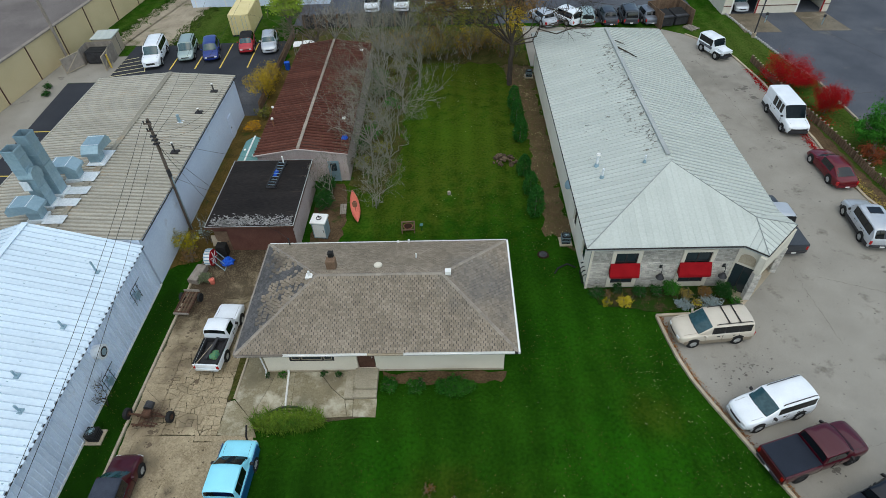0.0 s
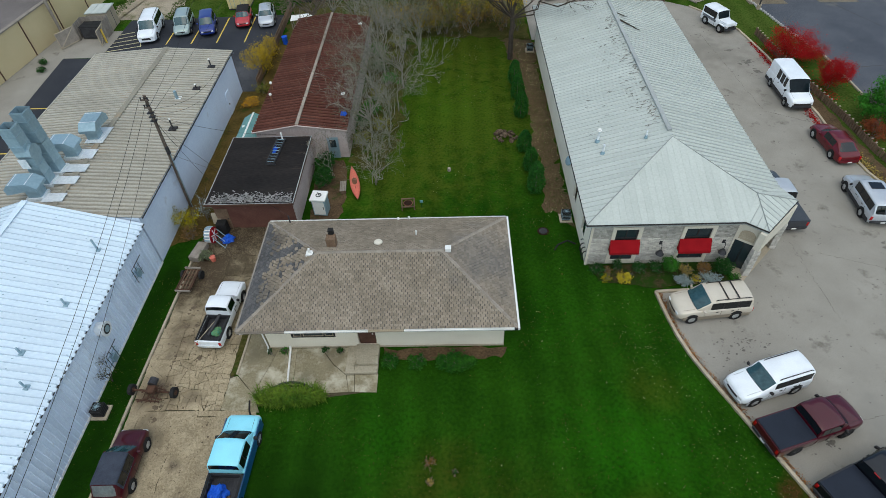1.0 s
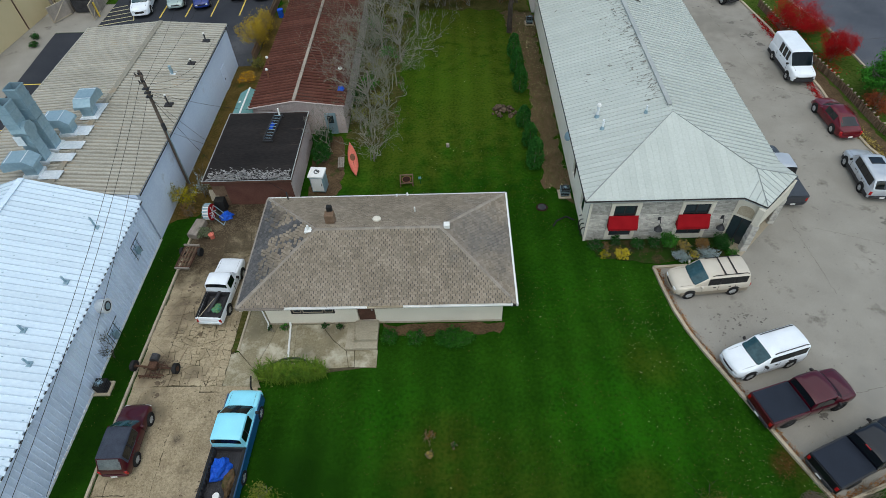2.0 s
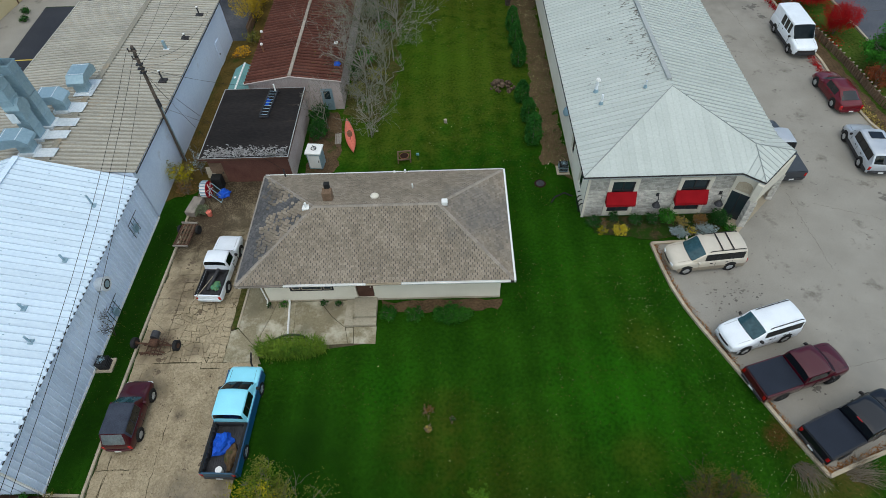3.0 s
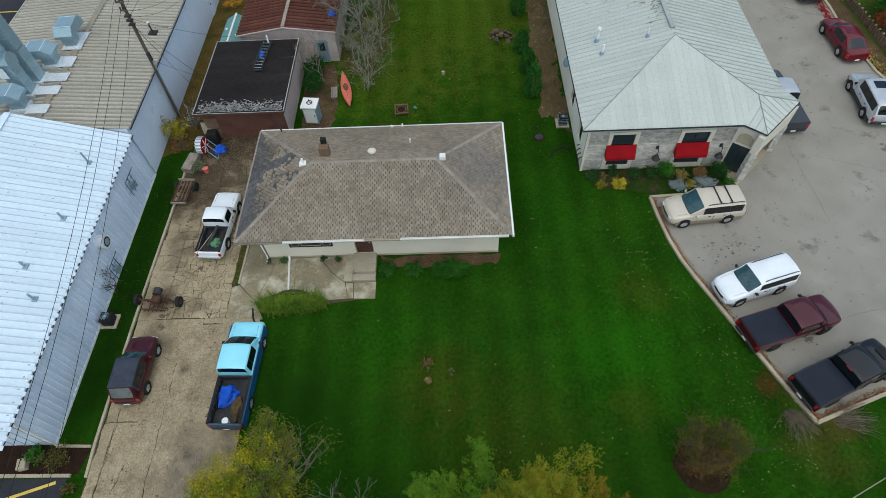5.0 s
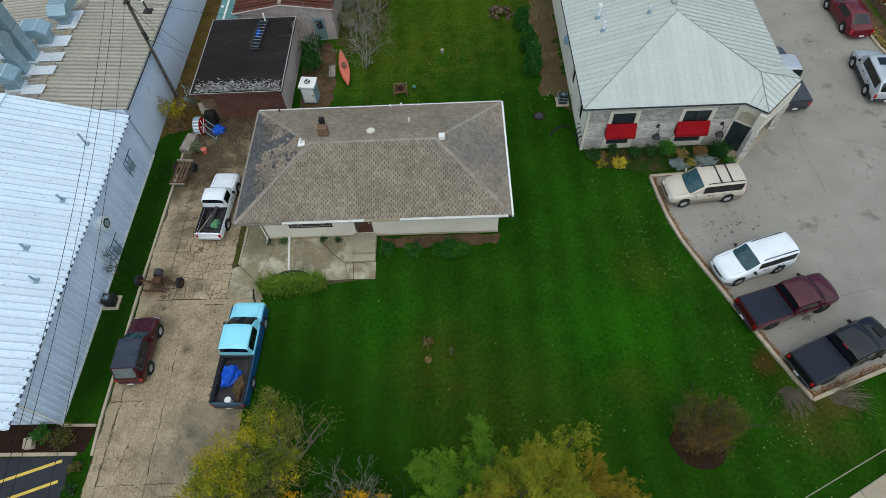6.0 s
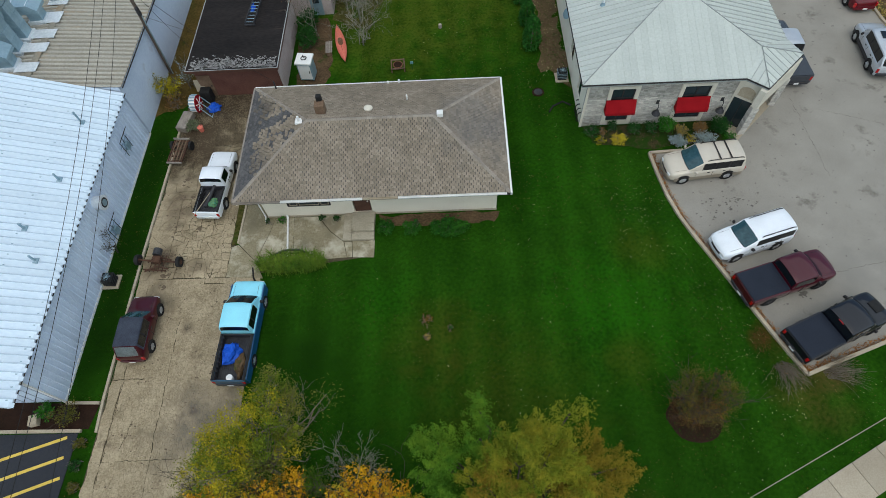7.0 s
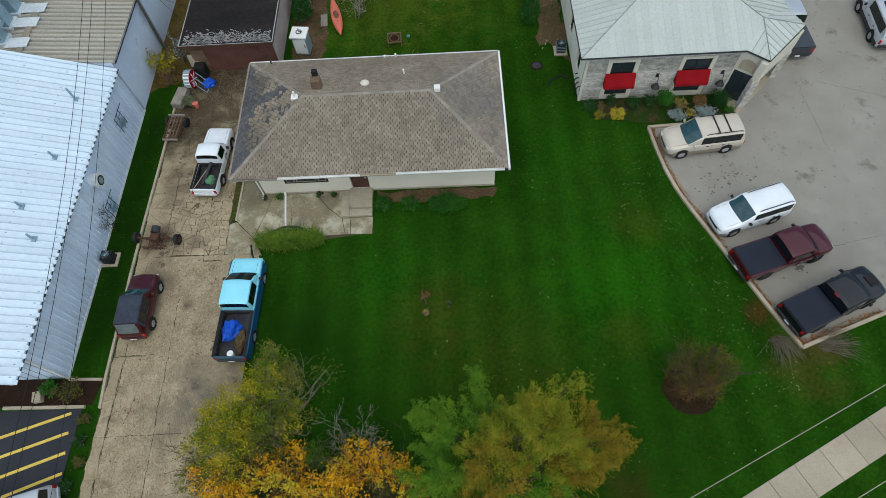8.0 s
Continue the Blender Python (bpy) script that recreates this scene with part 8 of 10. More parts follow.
def scatter_blades(name, label, boxes, n, size, materials, seed, z=0.02, keep=None, kind="stuff", category="leaves", up=0.0, flat=0.75):
    rn = np.random.default_rng(seed)
    pts = []
    area = np.array([(b[1] - b[0]) * (b[3] - b[2]) for b in boxes])
    for b, k in zip(boxes, (n * area / area.sum()).astype(int)):
        p = np.stack([rn.uniform(b[0], b[1], k), rn.uniform(b[2], b[3], k), np.full(k, z)], 1)
        pts.append(p)
    p = np.concatenate(pts)
    if keep is not None:
        p = p[[keep(q[0], q[1]) for q in p]]
    me = cloud(p, size, rn, flat=flat, aspect=0.6, up=up)
    me.materials.append(materials)
    tagged(new(name, me), label, category, kind=kind)


def kerb_x(y):
    for (x0, y0), (x1, y1) in zip(KERB, KERB[1:]):
        if y1 <= y <= y0:
            return x0 + (x1 - x0) * (y0 - y) / (y0 - y1)
    return KERB[0][0] if y > 22.8 else KERB[-1][0]


def on_lawn(x, y):
    if -12.9 < x < 3.0 and 15.9 < y < 27.0:
        return x > -4.7 and y < 18.2
    if x < -11.4:
        return (-20.4 < x < -18.75 and 7.9 < y < 27) or (-19.5 < x < -18.55 and y < 6.4)
    if x < -6.5 and y > 29:
        return False
    if y < 23 and x > kerb_x(y) - 0.1 and y > 8.2:
        return False
    if y < 9 and (V(x, y, 0) - FO).dot(FN) < 0.1:
        return (V(x, y, 0) - FO).dot(FN) < -1.7 and (V(x, y, 0) - FO).dot(FN) > -5
    return not (x > 8.4 and y > 23.3) and x < 22


LAWN = [(-11.4, 22, 1, 16), (-5, 17, 16, 24), (3, 8.4, 24, 30), (-6.5, 8.3, 29, 58), (-20.4, -18.7, 8, 27), (-19.6, -18.5, -4, 6.3)]
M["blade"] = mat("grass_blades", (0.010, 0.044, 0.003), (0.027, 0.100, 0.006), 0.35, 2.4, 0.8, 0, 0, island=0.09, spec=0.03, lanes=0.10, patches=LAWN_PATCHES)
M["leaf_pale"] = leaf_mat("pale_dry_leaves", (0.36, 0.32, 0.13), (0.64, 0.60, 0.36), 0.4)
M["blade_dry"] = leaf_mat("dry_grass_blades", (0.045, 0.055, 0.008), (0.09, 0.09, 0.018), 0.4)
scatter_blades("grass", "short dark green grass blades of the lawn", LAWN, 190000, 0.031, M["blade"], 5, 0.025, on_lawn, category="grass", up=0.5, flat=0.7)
scatter_blades("dry_grass", "scattered dry yellowish grass blades", LAWN, 16000, 0.045, M["blade_dry"], 6, 0.028, lambda x, y: on_lawn(x, y) and noise.noise(V(x * 0.22, y * 0.22, 3)) > 0.02, category="grass", up=1.0, flat=0.3)
scatter_blades("fallen_leaves", "small pale yellow fallen leaves on the lawn", LAWN, 2600, 0.034, M["leaf_pale"], 7, 0.05, lambda x, y: on_lawn(x, y) and noise.noise(V(x * 0.35, y * 0.35, 7)) + 0.03 * (x - 6) > 0.12)
scatter_blades("kerbside_leaves", "pale fallen leaves strewn over the lawn beside the kerb", [(7, 17, 6, 20)], 900, 0.034, M["leaf_pale"], 57, 0.06, lambda x, y: on_lawn(x, y) and noise.noise(V(x * 0.8, y * 0.8, 9)) * 0.35 > 0.16 * (kerb_x(y) - x - 2.6) - 0.1)
scatter_blades("brown_leaf_patch", "brown leaves lying thick beside the kerb", [(15.2, 16.9, 9.5, 11.0)], 380, 0.034, leaf_mat("russet_leaf_carpet", (0.07, 0.032, 0.012), (0.15, 0.065, 0.022)), 58, 0.05, lambda x, y: on_lawn(x, y) and math.hypot((x - 16.0) / 0.75, (y - 10.3) / 0.6) + noise.noise(V(x * 2, y * 2, 4)) < 1)
scatter_blades("fallen_brown_leaves", "brown fallen leaves on lawn and soil", LAWN + [(5, 8.4, 30, 57), (-20.3, -17.6, 28, 48)], 800, 0.032, M["leaf_brown"], 17, 0.045, None)
scatter_blades("leaf_litter", "pale dry leaves on the soil along the grey building", [(6.5, 8.3, 30, 57)], 1000, 0.04, M["leaf_pale"], 27, 0.04, None)


def near_track(x, y):
    q = (y - 66) / 24
    return min(abs(x - (-41.3 + 4.2 * q)), abs(x - (-33.4 + 2.2 * q))) < 0.9 + 1.3 * noise.noise(V(x * 0.8, y * 0.8, 4))


scatter_blades("track_grass", "grass tufts growing into the gravel track", [(-43, -31, 65, 92)], 26000, 0.075, M["blade"], 37, 0.05, near_track, category="grass", up=0.8, flat=0.4)


def kerb_leaves():
    rn = np.random.default_rng(3)
    pts = []
    line = KERB + [(19.9, 9.15), (22.2, 9.95)]
    for i, ((x0, y0), (x1, y1)) in enumerate(zip(line, line[1:])):
        L = math.hypot(x1 - x0, y1 - y0)
        n = int(L * 110)
        s = rn.uniform(0, 1, n)
        d = np.abs(rn.normal(0.1, 0.1, n)) + 0.1
        nx, ny = -(y1 - y0) / L, (x1 - x0) / L
        pts.append(np.stack([x0 + (x1 - x0) * s + nx * d, y0 + (y1 - y0) * s + ny * d, rn.uniform(0.04, 0.1, n)], 1))
    me = cloud(np.concatenate(pts), 0.045, rn, flat=0.6, aspect=0.6)
    M["leaf_litter"] = leaf_mat("orange_brown_litter", (0.17, 0.07, 0.022), (0.36, 0.16, 0.045), 0.4)
    me.materials.append(M["leaf_litter"])
    tagged(new("kerb_leaves", me), "drift of orange-brown leaves along the kerb", "leaves", kind="stuff")
    pts = []
    for m, (xa, ya), (xb, yb), n, w, nm, lab in (("leaf_red", (30.6, 55.5), (30.7, 40.8), 1500, 0.3, "red_leaves", "drift of scarlet leaves along the kerb"), ("leaf_tan", (31.5, 39), (32.2, 31.5), 700, 0.5, "yellow_leaves", "drift of tan leaves along the kerb"), ("leaf_red", (31.6, 54), (33.5, 44.5), 900, 1.0, "red_litter", "scarlet leaves under the shrubs")):
        s = rn.uniform(0, 1, n)
        p = np.stack([xa + (xb - xa) * s + rn.normal(0, w * 0.6, n), ya + (yb - ya) * s + rn.normal(0, w * 0.3, n), np.full(n, 0.06) + rn.uniform(0, 0.08, n)], 1)
        me = cloud(p, 0.07, rn, flat=0.6, aspect=0.6)
        me.materials.append(M[m])
        tagged(new(nm, me), lab, "leaves", kind="stuff")


kerb_leaves()
# ---------------------------------------------------------------- pole, wires
def utility_pole():
    t = thing("utility_pole", "weathered wooden utility pole with transformer gear and many wires", "utility pole", (-20.45, 32.1, 0))
    top = V(0.35, 0.03, 9.55)
    bm = bmesh.new()
    tube(bm, [V(0, 0, 0), top * 0.5, top], [0.13, 0.115, 0.095], 10)
    part("pole", bm, M["wood_pole"], t)
    for z, w in ((9.3, 0.26), (8.75, 0.2)):
        c = top * (z / 9.55)
        part("crossarm", bx(c.x - w, c.x + w, c.y - 0.22, c.y - 0.13, z - 0.05, z + 0.05), M["wood_pole"], t)
        for k in (-1, 0, 1):
            part("insulator", cyl(c.x + k * w * 0.85, c.y - 0.17, z + 0.05, z + 0.2, 0.035, 0.05, 8), M["dark_metal"], t)
    for z in (8.3, 8.0, 7.7):
        c = top * (z / 9.55)
        part("bracket", bx(c.x - 0.2, c.x + 0.2, c.y - 0.2, c.y + 0.05, z - 0.04, z + 0.04), M["dark_metal"], t)
    part("splice_box", bx(0.18, 0.38, -0.2, 0.02, 5.0, 5.6, 0.03), M["dark_metal"], t)
    part("conduit", tube(bmesh.new(), [V(0.16, -0.1, 0), V(0.36, -0.12, 5.0)], 0.03, 6), M["galv"], t)
    # spans
    P = V(-20.45, 32.1, 0)

    def wire(a, b, sag, r=0.01):
        a, b = Vector(a) - P, Vector(b) - P
        pts = [a.lerp(b, k / 14) - V(0, 0, sag * 4 * (k / 14) * (1 - k / 14)) for k in range(15)]
        part("wire", tube(bmesh.new(), pts, r, 5), M["black"], t)
    wire((-20.5, 32.0, 9.3), (-13.9, -14, 10.3), 2.3, 0.013)
    wire((-20.05, 32.0, 9.2), (-13.75, -14, 10.2), 2.4, 0.013)
    wire((-20.1, 32.0, 8.0), (-12.5, -14, 9.2), 2.2, 0.012)
    wire((-20.1, 32.0, 8.7), (-24.5, 60, 9.2), 0.8, 0.011)
    wire((-20.0, 32.1, 8.3), (-22.0, 75, 9.0), 1.0, 0.011)
    wire((-20.2, 32.1, 8.2), (-20.7, 40.0, 4.3), 0.35, 0.01)
    wire((-20.1, 32.1, 8.6), (-20.7, 46.0, 4.4), 1.1, 0.011)
    wire((-20.2, 32.1, 7.9), (-20.6, 34.5, 3.6), 0.5, 0.01)
    wire((-20.2, 32.1, 8.0), (-20.7, 37.0, 4.2), 0.3, 0.01)
    wire((-20.2, 32.1, 7.8), (-17.4, 31.0, 2.9), 0.25, 0.01)
    wire((-20.2, 32.1, 8.1), (-14.0, 36.5, 3.3), 0.4, 0.01)
    wire((-20.2, 32.1, 7.6), (-11.2, 27.2, 3.3), 0.5, 0.01)
    wire((-20.35, 32.1, 5.0), (-19.0, 36.0, 0.0), 0.0, 0.01)
    return t


utility_pole()


def street_cables():
    t = thing("street_cable", "pale overhead cable along the street", "cable")
    for a, b, z in (((8.43, 1.23), (16.4, 4.88), 6.0), ((14.16, 0.99), (22.1, 4.63), 6.0)):
        a, b = V(*a, z), V(*b, z)
        d = (b - a) * 2.5
        pts = [a - d + (b - a + d * 2) * (k / 12) for k in range(13)]
        part("cable", tube(bmesh.new(), pts, 0.016, 5), M["walkway"], t)
    for s in (-1, 1):
        a = V(12.4, 3.05, 0) + (V(7.97, 3.65, 0).normalized() * 24 * s)
        part("pole", tube(bmesh.new(), [V(a.x, a.y, 0), V(a.x, a.y, 8)], 0.14, 10), M["wood_pole"], t)


street_cables()


# ---------------------------------------------------------------- rooftop ducts on the tan-roofed building
def exhaust_stack(x, y, z0, z1, w, elbow):
    t = thing("exhaust_duct", "tall square galvanised exhaust duct on the tan roof", "duct", (x, y, z0), group="tall ducts")
    h = z1 - z0
    bm = bmesh.new()
    box(bm, -w, w, -w, w, 0, h * 0.52, 0.01)
    part("lower_duct", bm, M["galv"], t)
    if elbow:
        bm = bmesh.new()
        tube(bm, [V(-w * 1.2, 0.05, h * 0.55), V(w * 1.2, 0.05, h * 0.55)], w * 1.35, 8)
        part("elbow", bm, M["galv"], t, "octagonal duct fitting")
        part("access_panel", bx(-w * 1.1, w * 0.2, -w * 1.5, -w * 1.42, h * 0.36, h * 0.52), M["bright_steel"], t)
    bm = bmesh.new()
    o = -0.15 if elbow else 0.0
    for a in ((-w + o, w + o, -w, -w + 0.02), (-w + o, w + o, w - 0.02, w), (-w + o, -w + o + 0.02, -w + 0.02, w - 0.02), (w + o - 0.02, w + o, -w + 0.02, w - 0.02)):
        box(bm, *a, h * 0.53, h)
    part("upper_duct", bm, M["galv"], t)
    part("duct_bottom", bx(-w + o + 0.03, w + o - 0.03, -w + 0.03, w - 0.03, h * 0.54, h * 0.9), M["dark_metal"], t)
    for z in (0.2, 0.36, 0.7, 0.86, 0.985):
        oo = o if z > 0.53 else 0
        bm = bmesh.new()
        e = w + 0.03
        for a in ((-e + oo, e + oo, -e, -w - 0.001), (-e + oo, e + oo, w + 0.001, e), (-e + oo, -w + oo - 0.001, -w, w), (w + oo + 0.001, e + oo, -w, w)):
            box(bm, *a, h * z - 0.025, h * z + 0.025)
        part("duct_flange", bm, M["galv"], t)
    part("curb", bx(-w - 0.15, w + 0.15, -w - 0.15, w + 0.15, -0.08, 0.22, 0.03), M["bright_steel"], t)
    part("flashing", bx(-w - 0.1, 2.1, -w * 0.95, w * 1.05, 0.14, 0.17), M["bright_steel"], t, "bright sheet-metal flashing")


exhaust_stack(-27.95, 29.75, 4.52, 9.1, 0.42, True)
exhaust_stack(-27.85, 31.05, 4.52, 9.4, 0.42, False)


def exhaust_hood(x, y, z, turn, L):
    t = thing("exhaust_hood", "galvanised gooseneck exhaust hood on the tan roof", "roof vent", (x, y, z), turn, "exhaust hoods")
    part("curb", bx(-0.6, 0.55, -0.5, 0.5, -0.08, 0.25, 0.05), M["bright_steel"], t)
    part("stem", bx(-0.42, 0.42, -0.4, 0.4, 0.25, 0.95, 0.01), M["galv"], t)
    bm = bmesh.new()
    prof = [(-L + 0.3, 0.72), (-L + 0.3, 1.15), (-L + 0.62, 1.5), (0.15, 1.5), (0.62, 1.1), (0.62, 0.9), (-0.35, 0.9)]
    f0 = [bm.verts.new((a, -0.62, b)) for a, b in prof]
    f1 = [bm.verts.new((a, 0.62, b)) for a, b in prof]
    bm.faces.new(f0), bm.faces.new(f1[::-1])
    for i in range(len(prof)):
        j = (i + 1) % len(prof)
        bm.faces.new((f0[j], f0[i], f1[i], f1[j]))
    bmesh.ops.recalc_face_normals(bm, faces=bm.faces)
    part("hood", bm, M["galv"], t)
    for a in (-L + 0.75, 0.05):
        part("seam", bx(a - 0.02, a + 0.02, -0.6, 0.6, 1.5, 1.515), M["bright_steel"], t)
    return t


for (x, y, turn, L) in ((-27.4, 32.7, 3, 1.75), (-27.8, 28.3, 3, 1.75)):
    exhaust_hood(x, y, 4.5, turn, L)
exhaust_hood(-26.75, 34.75, 4.5, -86, 1.9)


def flashing(x0, x1, y0, y1):
    t = tagged(link("roof_flashing", bx(x0, x1, y0, y1, 4.66, 4.69), M["bright_steel"]), "bright sheet-metal flashing on the tan roof", "flashing", "roof flashings")


for f in ((-27.3, -25.95, 34.0, 36.0), (-27.0, -25.9, 32.15, 33.25), (-27.3, -25.9, 27.55, 28.4)):
    flashing(*f)


# ---------------------------------------------------------------- yard things
def kayak():
    t = thing("kayak", "faded orange-red kayak lying on the grass", "kayak", (-8.05, 34.15, 0.02), 103)
    bm = bmesh.new()
    rings = []
    for k in range(17):
        s = -1 + 2 * k / 16
        w = 0.36 * (1 - abs(s) ** 2.2) + 0.012
        h = 0.16 + 0.12 * abs(s) ** 2
        rings.append([bm.verts.new((2.05 * s, w * math.cos(a), 0.17 + 0.1 * s * s + (h if math.sin(a) > 0 else 0.16) * math.sin(a) * (0.3 + 0.7 * (1 - abs(s) ** 3)))) for a in [2 * math.pi * j / 14 for j in range(14)]])
    for a, b in zip(rings, rings[1:]):
        for j in range(14):
            bm.faces.new((a[j], b[j], b[(j + 1) % 14], a[(j + 1) % 14]))
    bm.faces.new(rings[0]), bm.faces.new(rings[-1][::-1])
    bmesh.ops.recalc_face_normals(bm, faces=bm.faces)
    part("hull", bm, M["orange_plastic"], t, smooth=True)
    bm = bmesh.new()
    bmesh.ops.create_cone(bm, segments=20, radius1=1, radius2=1, depth=0.03, cap_ends=True, matrix=pose(0.1, 0, 0.33) @ Matrix.Diagonal((0.42, 0.2, 1, 1)))
    part("cockpit_rim", bm, M["rust"], t)
    part("deck_line", tube(bmesh.new(), [V(-1.6, 0, 0.35), V(-0.35, 0, 0.35)], 0.012, 5), M["black"], t)


kayak()


def steel_cabinet():
    t = thing("metal_cabinet", "white metal outdoor cabinet with a fan top beside the house", "cabinet", (-10.15, 31.1, 0), -6)
    part("body", bx(-0.5, 0.5, -0.45, 0.45, 0.08, 1.5, 0.03), M["galv"], t)
    part("lid", bx(-0.58, 0.58, -0.55, 0.55, 1.51, 1.66, 0.04), M["white"], t)
    part("front_panel", bx(-0.42, 0.42, -0.475, -0.455, 0.2, 1.4), M["white"], t)
    part("handle", bx(0.3, 0.34, -0.51, -0.475, 0.75, 0.95), M["dark_metal"], t)
    bm = bmesh.new()
    tube(bm, [V(0, 0, 1.95), V(0, 0, 1.72)] + [V(0.19 * math.cos(k * 0.6), 0.19 * math.sin(k * 0.6), 1.69) for k in range(12)], 0.03, 6)
    part("lid_bracket", bm, M["dark_metal"], t)
    for sx in (-0.42, 0.42):
        for sy in (-0.36, 0.36):
            part("foot", bx(sx - 0.05, sx + 0.05, sy - 0.05, sy + 0.05, 0, 0.08), M["dark_metal"], t)


steel_cabinet()


def fire_pit():
    t = thing("fire_pit", "square wooden frame round a small fire pit", "fire pit", (-3.75, 31.6, 0), 4)
    for a in ((-0.5, 0.5, -0.5, -0.42), (-0.5, 0.5, 0.42, 0.5), (-0.5, -0.42, -0.42, 0.42), (0.42, 0.5, -0.42, 0.42)):
        part("rail", bx(*a, 0.28, 0.36, 0.01), M["fence_wood"], t)
    for sx in (-0.46, 0.46):
        for sy in (-0.46, 0.46):
            part("leg", bx(sx - 0.04, sx + 0.04, sy - 0.04, sy + 0.04, 0, 0.28), M["fence_wood"], t)
    part("bowl", cyl(0, 0, 0.0, 0.3, 0.2, 0.36, 16), M["rust"], t)
    part("ash", cyl(0, 0, 0.3, 0.31, 0.3, 0.3, 16), M["mulch"], t)


fire_pit()


def small_yard_things():
    g = thing("garden_post", "short dark green garden post with a blue tag", "post", (-2.72, 31.4, 0))
    part("stake", cyl(0, 0, 0, 0.55, 0.04), M["leaf_dark"], g)
    part("tag", bx(-0.12, 0.1, -0.06, 0.04, 0.5, 0.68, 0.02), M["teal"], g)
    s = thing("log_seat", "pale sawn log standing on the lawn", "log", (-0.66, 35.7, 0))
    part("log", cyl(0, 0, 0, 0.28, 0.13, 0.12, 12), M["grey_wood"], s)
    part("cut_face", cyl(0, 0, 0.28, 0.285, 0.11, 0.11, 12), M["walkway"], s)
    m = thing("manhole_cover", "round dark metal cover set in the lawn", "manhole cover", (6.0, 28.6, 0))
    part("cover", cyl(0, 0, 0, 0.05, 0.3, 0.29, 20), M["dark_metal"], m)
    part("rim", cyl(0, 0, 0, 0.03, 0.42, 0.4, 20), M["mulch"], m)
    # rock heap
    M["brown_rock"] = mat("brown_rock", (0.05, 0.036, 0.024), (0.16, 0.115, 0.078), 2, 9, 0.95, rand=0.3)
    rr = random.Random(4)
    h = thing("rock_heap", "heap of broken brown rocks and stumps on the lawn", "rocks", (4.15, 40.1, 0))
    for k in range(40):
        a, q = rr.uniform(0, 6.28), rr.uniform(0, 1) ** 0.7 * 1.15
        bm = bmesh.new()
        bmesh.ops.create_icosphere(bm, subdivisions=1, radius=rr.uniform(0.07, 0.24))
        for v in bm.verts:
            v.co = V(v.co.x * rr.uniform(0.7, 1.4), v.co.y * rr.uniform(0.5, 1.5), v.co.z * rr.uniform(0.35, 1.1))
        bmesh.ops.transform(bm, matrix=pose(q * math.cos(a), q * math.sin(a) * 0.8, 0.08 + 0.25 * (1 - q), rr.uniform(0, 90), 0, rr.uniform(0, 360)), verts=bm.verts)
        part("rock", bm, M["brown_rock"], h)
    # teal shed
    t = thing("garden_shed", "small teal metal garden shed beside the garage", "shed", (-17.15, 39.4, 0))
    part("body", bx(-0.75, 0.7, -1.6, 1.7, 0, 1.8), M["teal"], t)
    for s in (-1, 1):
        bm = bmesh.new()
        plate(bm, [(0, -1.75, 2.3), (0, 1.85, 2.3), (-0.9 * s, 1.85, 1.8), (-0.9 * s, -1.75, 1.8)][::s], 0.03)
        part("roof_side", bm, M["teal"], t)
    part("ridge_cap", bx(-0.06, 0.06, -1.77, 1.87, 2.3, 2.36), M["white"], t)
    bm = bmesh.new()
    f0 = [bm.verts.new(p) for p in ((-0.75, -1.605, 1.8), (0.7, -1.605, 1.8), (0, -1.605, 2.28))]
    f1 = [bm.verts.new(p) for p in ((-0.75, 1.705, 1.8), (0.7, 1.705, 1.8), (0, 1.705, 2.28))]
    bm.faces.new(f0), bm.faces.new(f1[::-1])
    part("gable", bm, M["teal"], t)
    part("roof_vent", bx(-0.62, -0.3, 0.1, 0.3, 2.0, 2.1), M["white"], t)
    part("roof_vent", cyl(0.45, -0.7, 2.0, 2.15, 0.13, 0.1), M["white"], t)
    part("door", bx(-0.45, 0.4, -1.63, -1.607, 0.05, 1.7), M["teal"], t)
    # ladder on the garage roof
    l = thing("ladder", "aluminium ladder lying on the tar roof with a blue bag", "ladder", (-13.75, 34.9, 2.8), 86)
    for s in (-1, 1):
        part("rail", bx(-1.55, 1.55, s * 0.3 - 0.03, s * 0.3 + 0.03, 0.1, 0.24), M["dark_metal"], l)
    for k in range(9):
        x = -1.4 + 0.35 * k
        part("rung", tube(bmesh.new(), [V(x, -0.28, 0.17), V(x, 0.28, 0.17)], 0.02, 6), M["galv"], l)
    part("foot", bx(-1.6, -1.5, -0.38, 0.38, 0, 0.1, 0.01), M["dark_metal"], l)
    part("foot", bx(1.45, 1.55, -0.38, 0.38, 0, 0.1, 0.01), M["dark_metal"], l)
    b = blob("blue_bag", "crumpled blue plastic bag beside the ladder", "bag", (-13.95, 35.2, 2.78), (0.2, 0.5, 0.16), M["blue_tarp"], 9)
    blob("blue_bag", "crumpled dark blue bag on the red roof", "bag", (-9.2, 39.75, 2.84), (0.28, 0.42, 0.22), M["blue_tarp"], 10)
    blob("tarpaulin", "crumpled blue tarpaulin on the driveway", "tarpaulin", (-16.5, 28.3, 0.05), (0.5, 0.42, 0.42), M["blue_tarp"], 11)
    blob("covered_cargo", "lumpy cargo wrapped in a blue tarpaulin in the pickup bed", "tarpaulin", (-11.98, 10.1, 0.66), (0.56, 0.66, 0.5), M["blue_tarp"], 12)


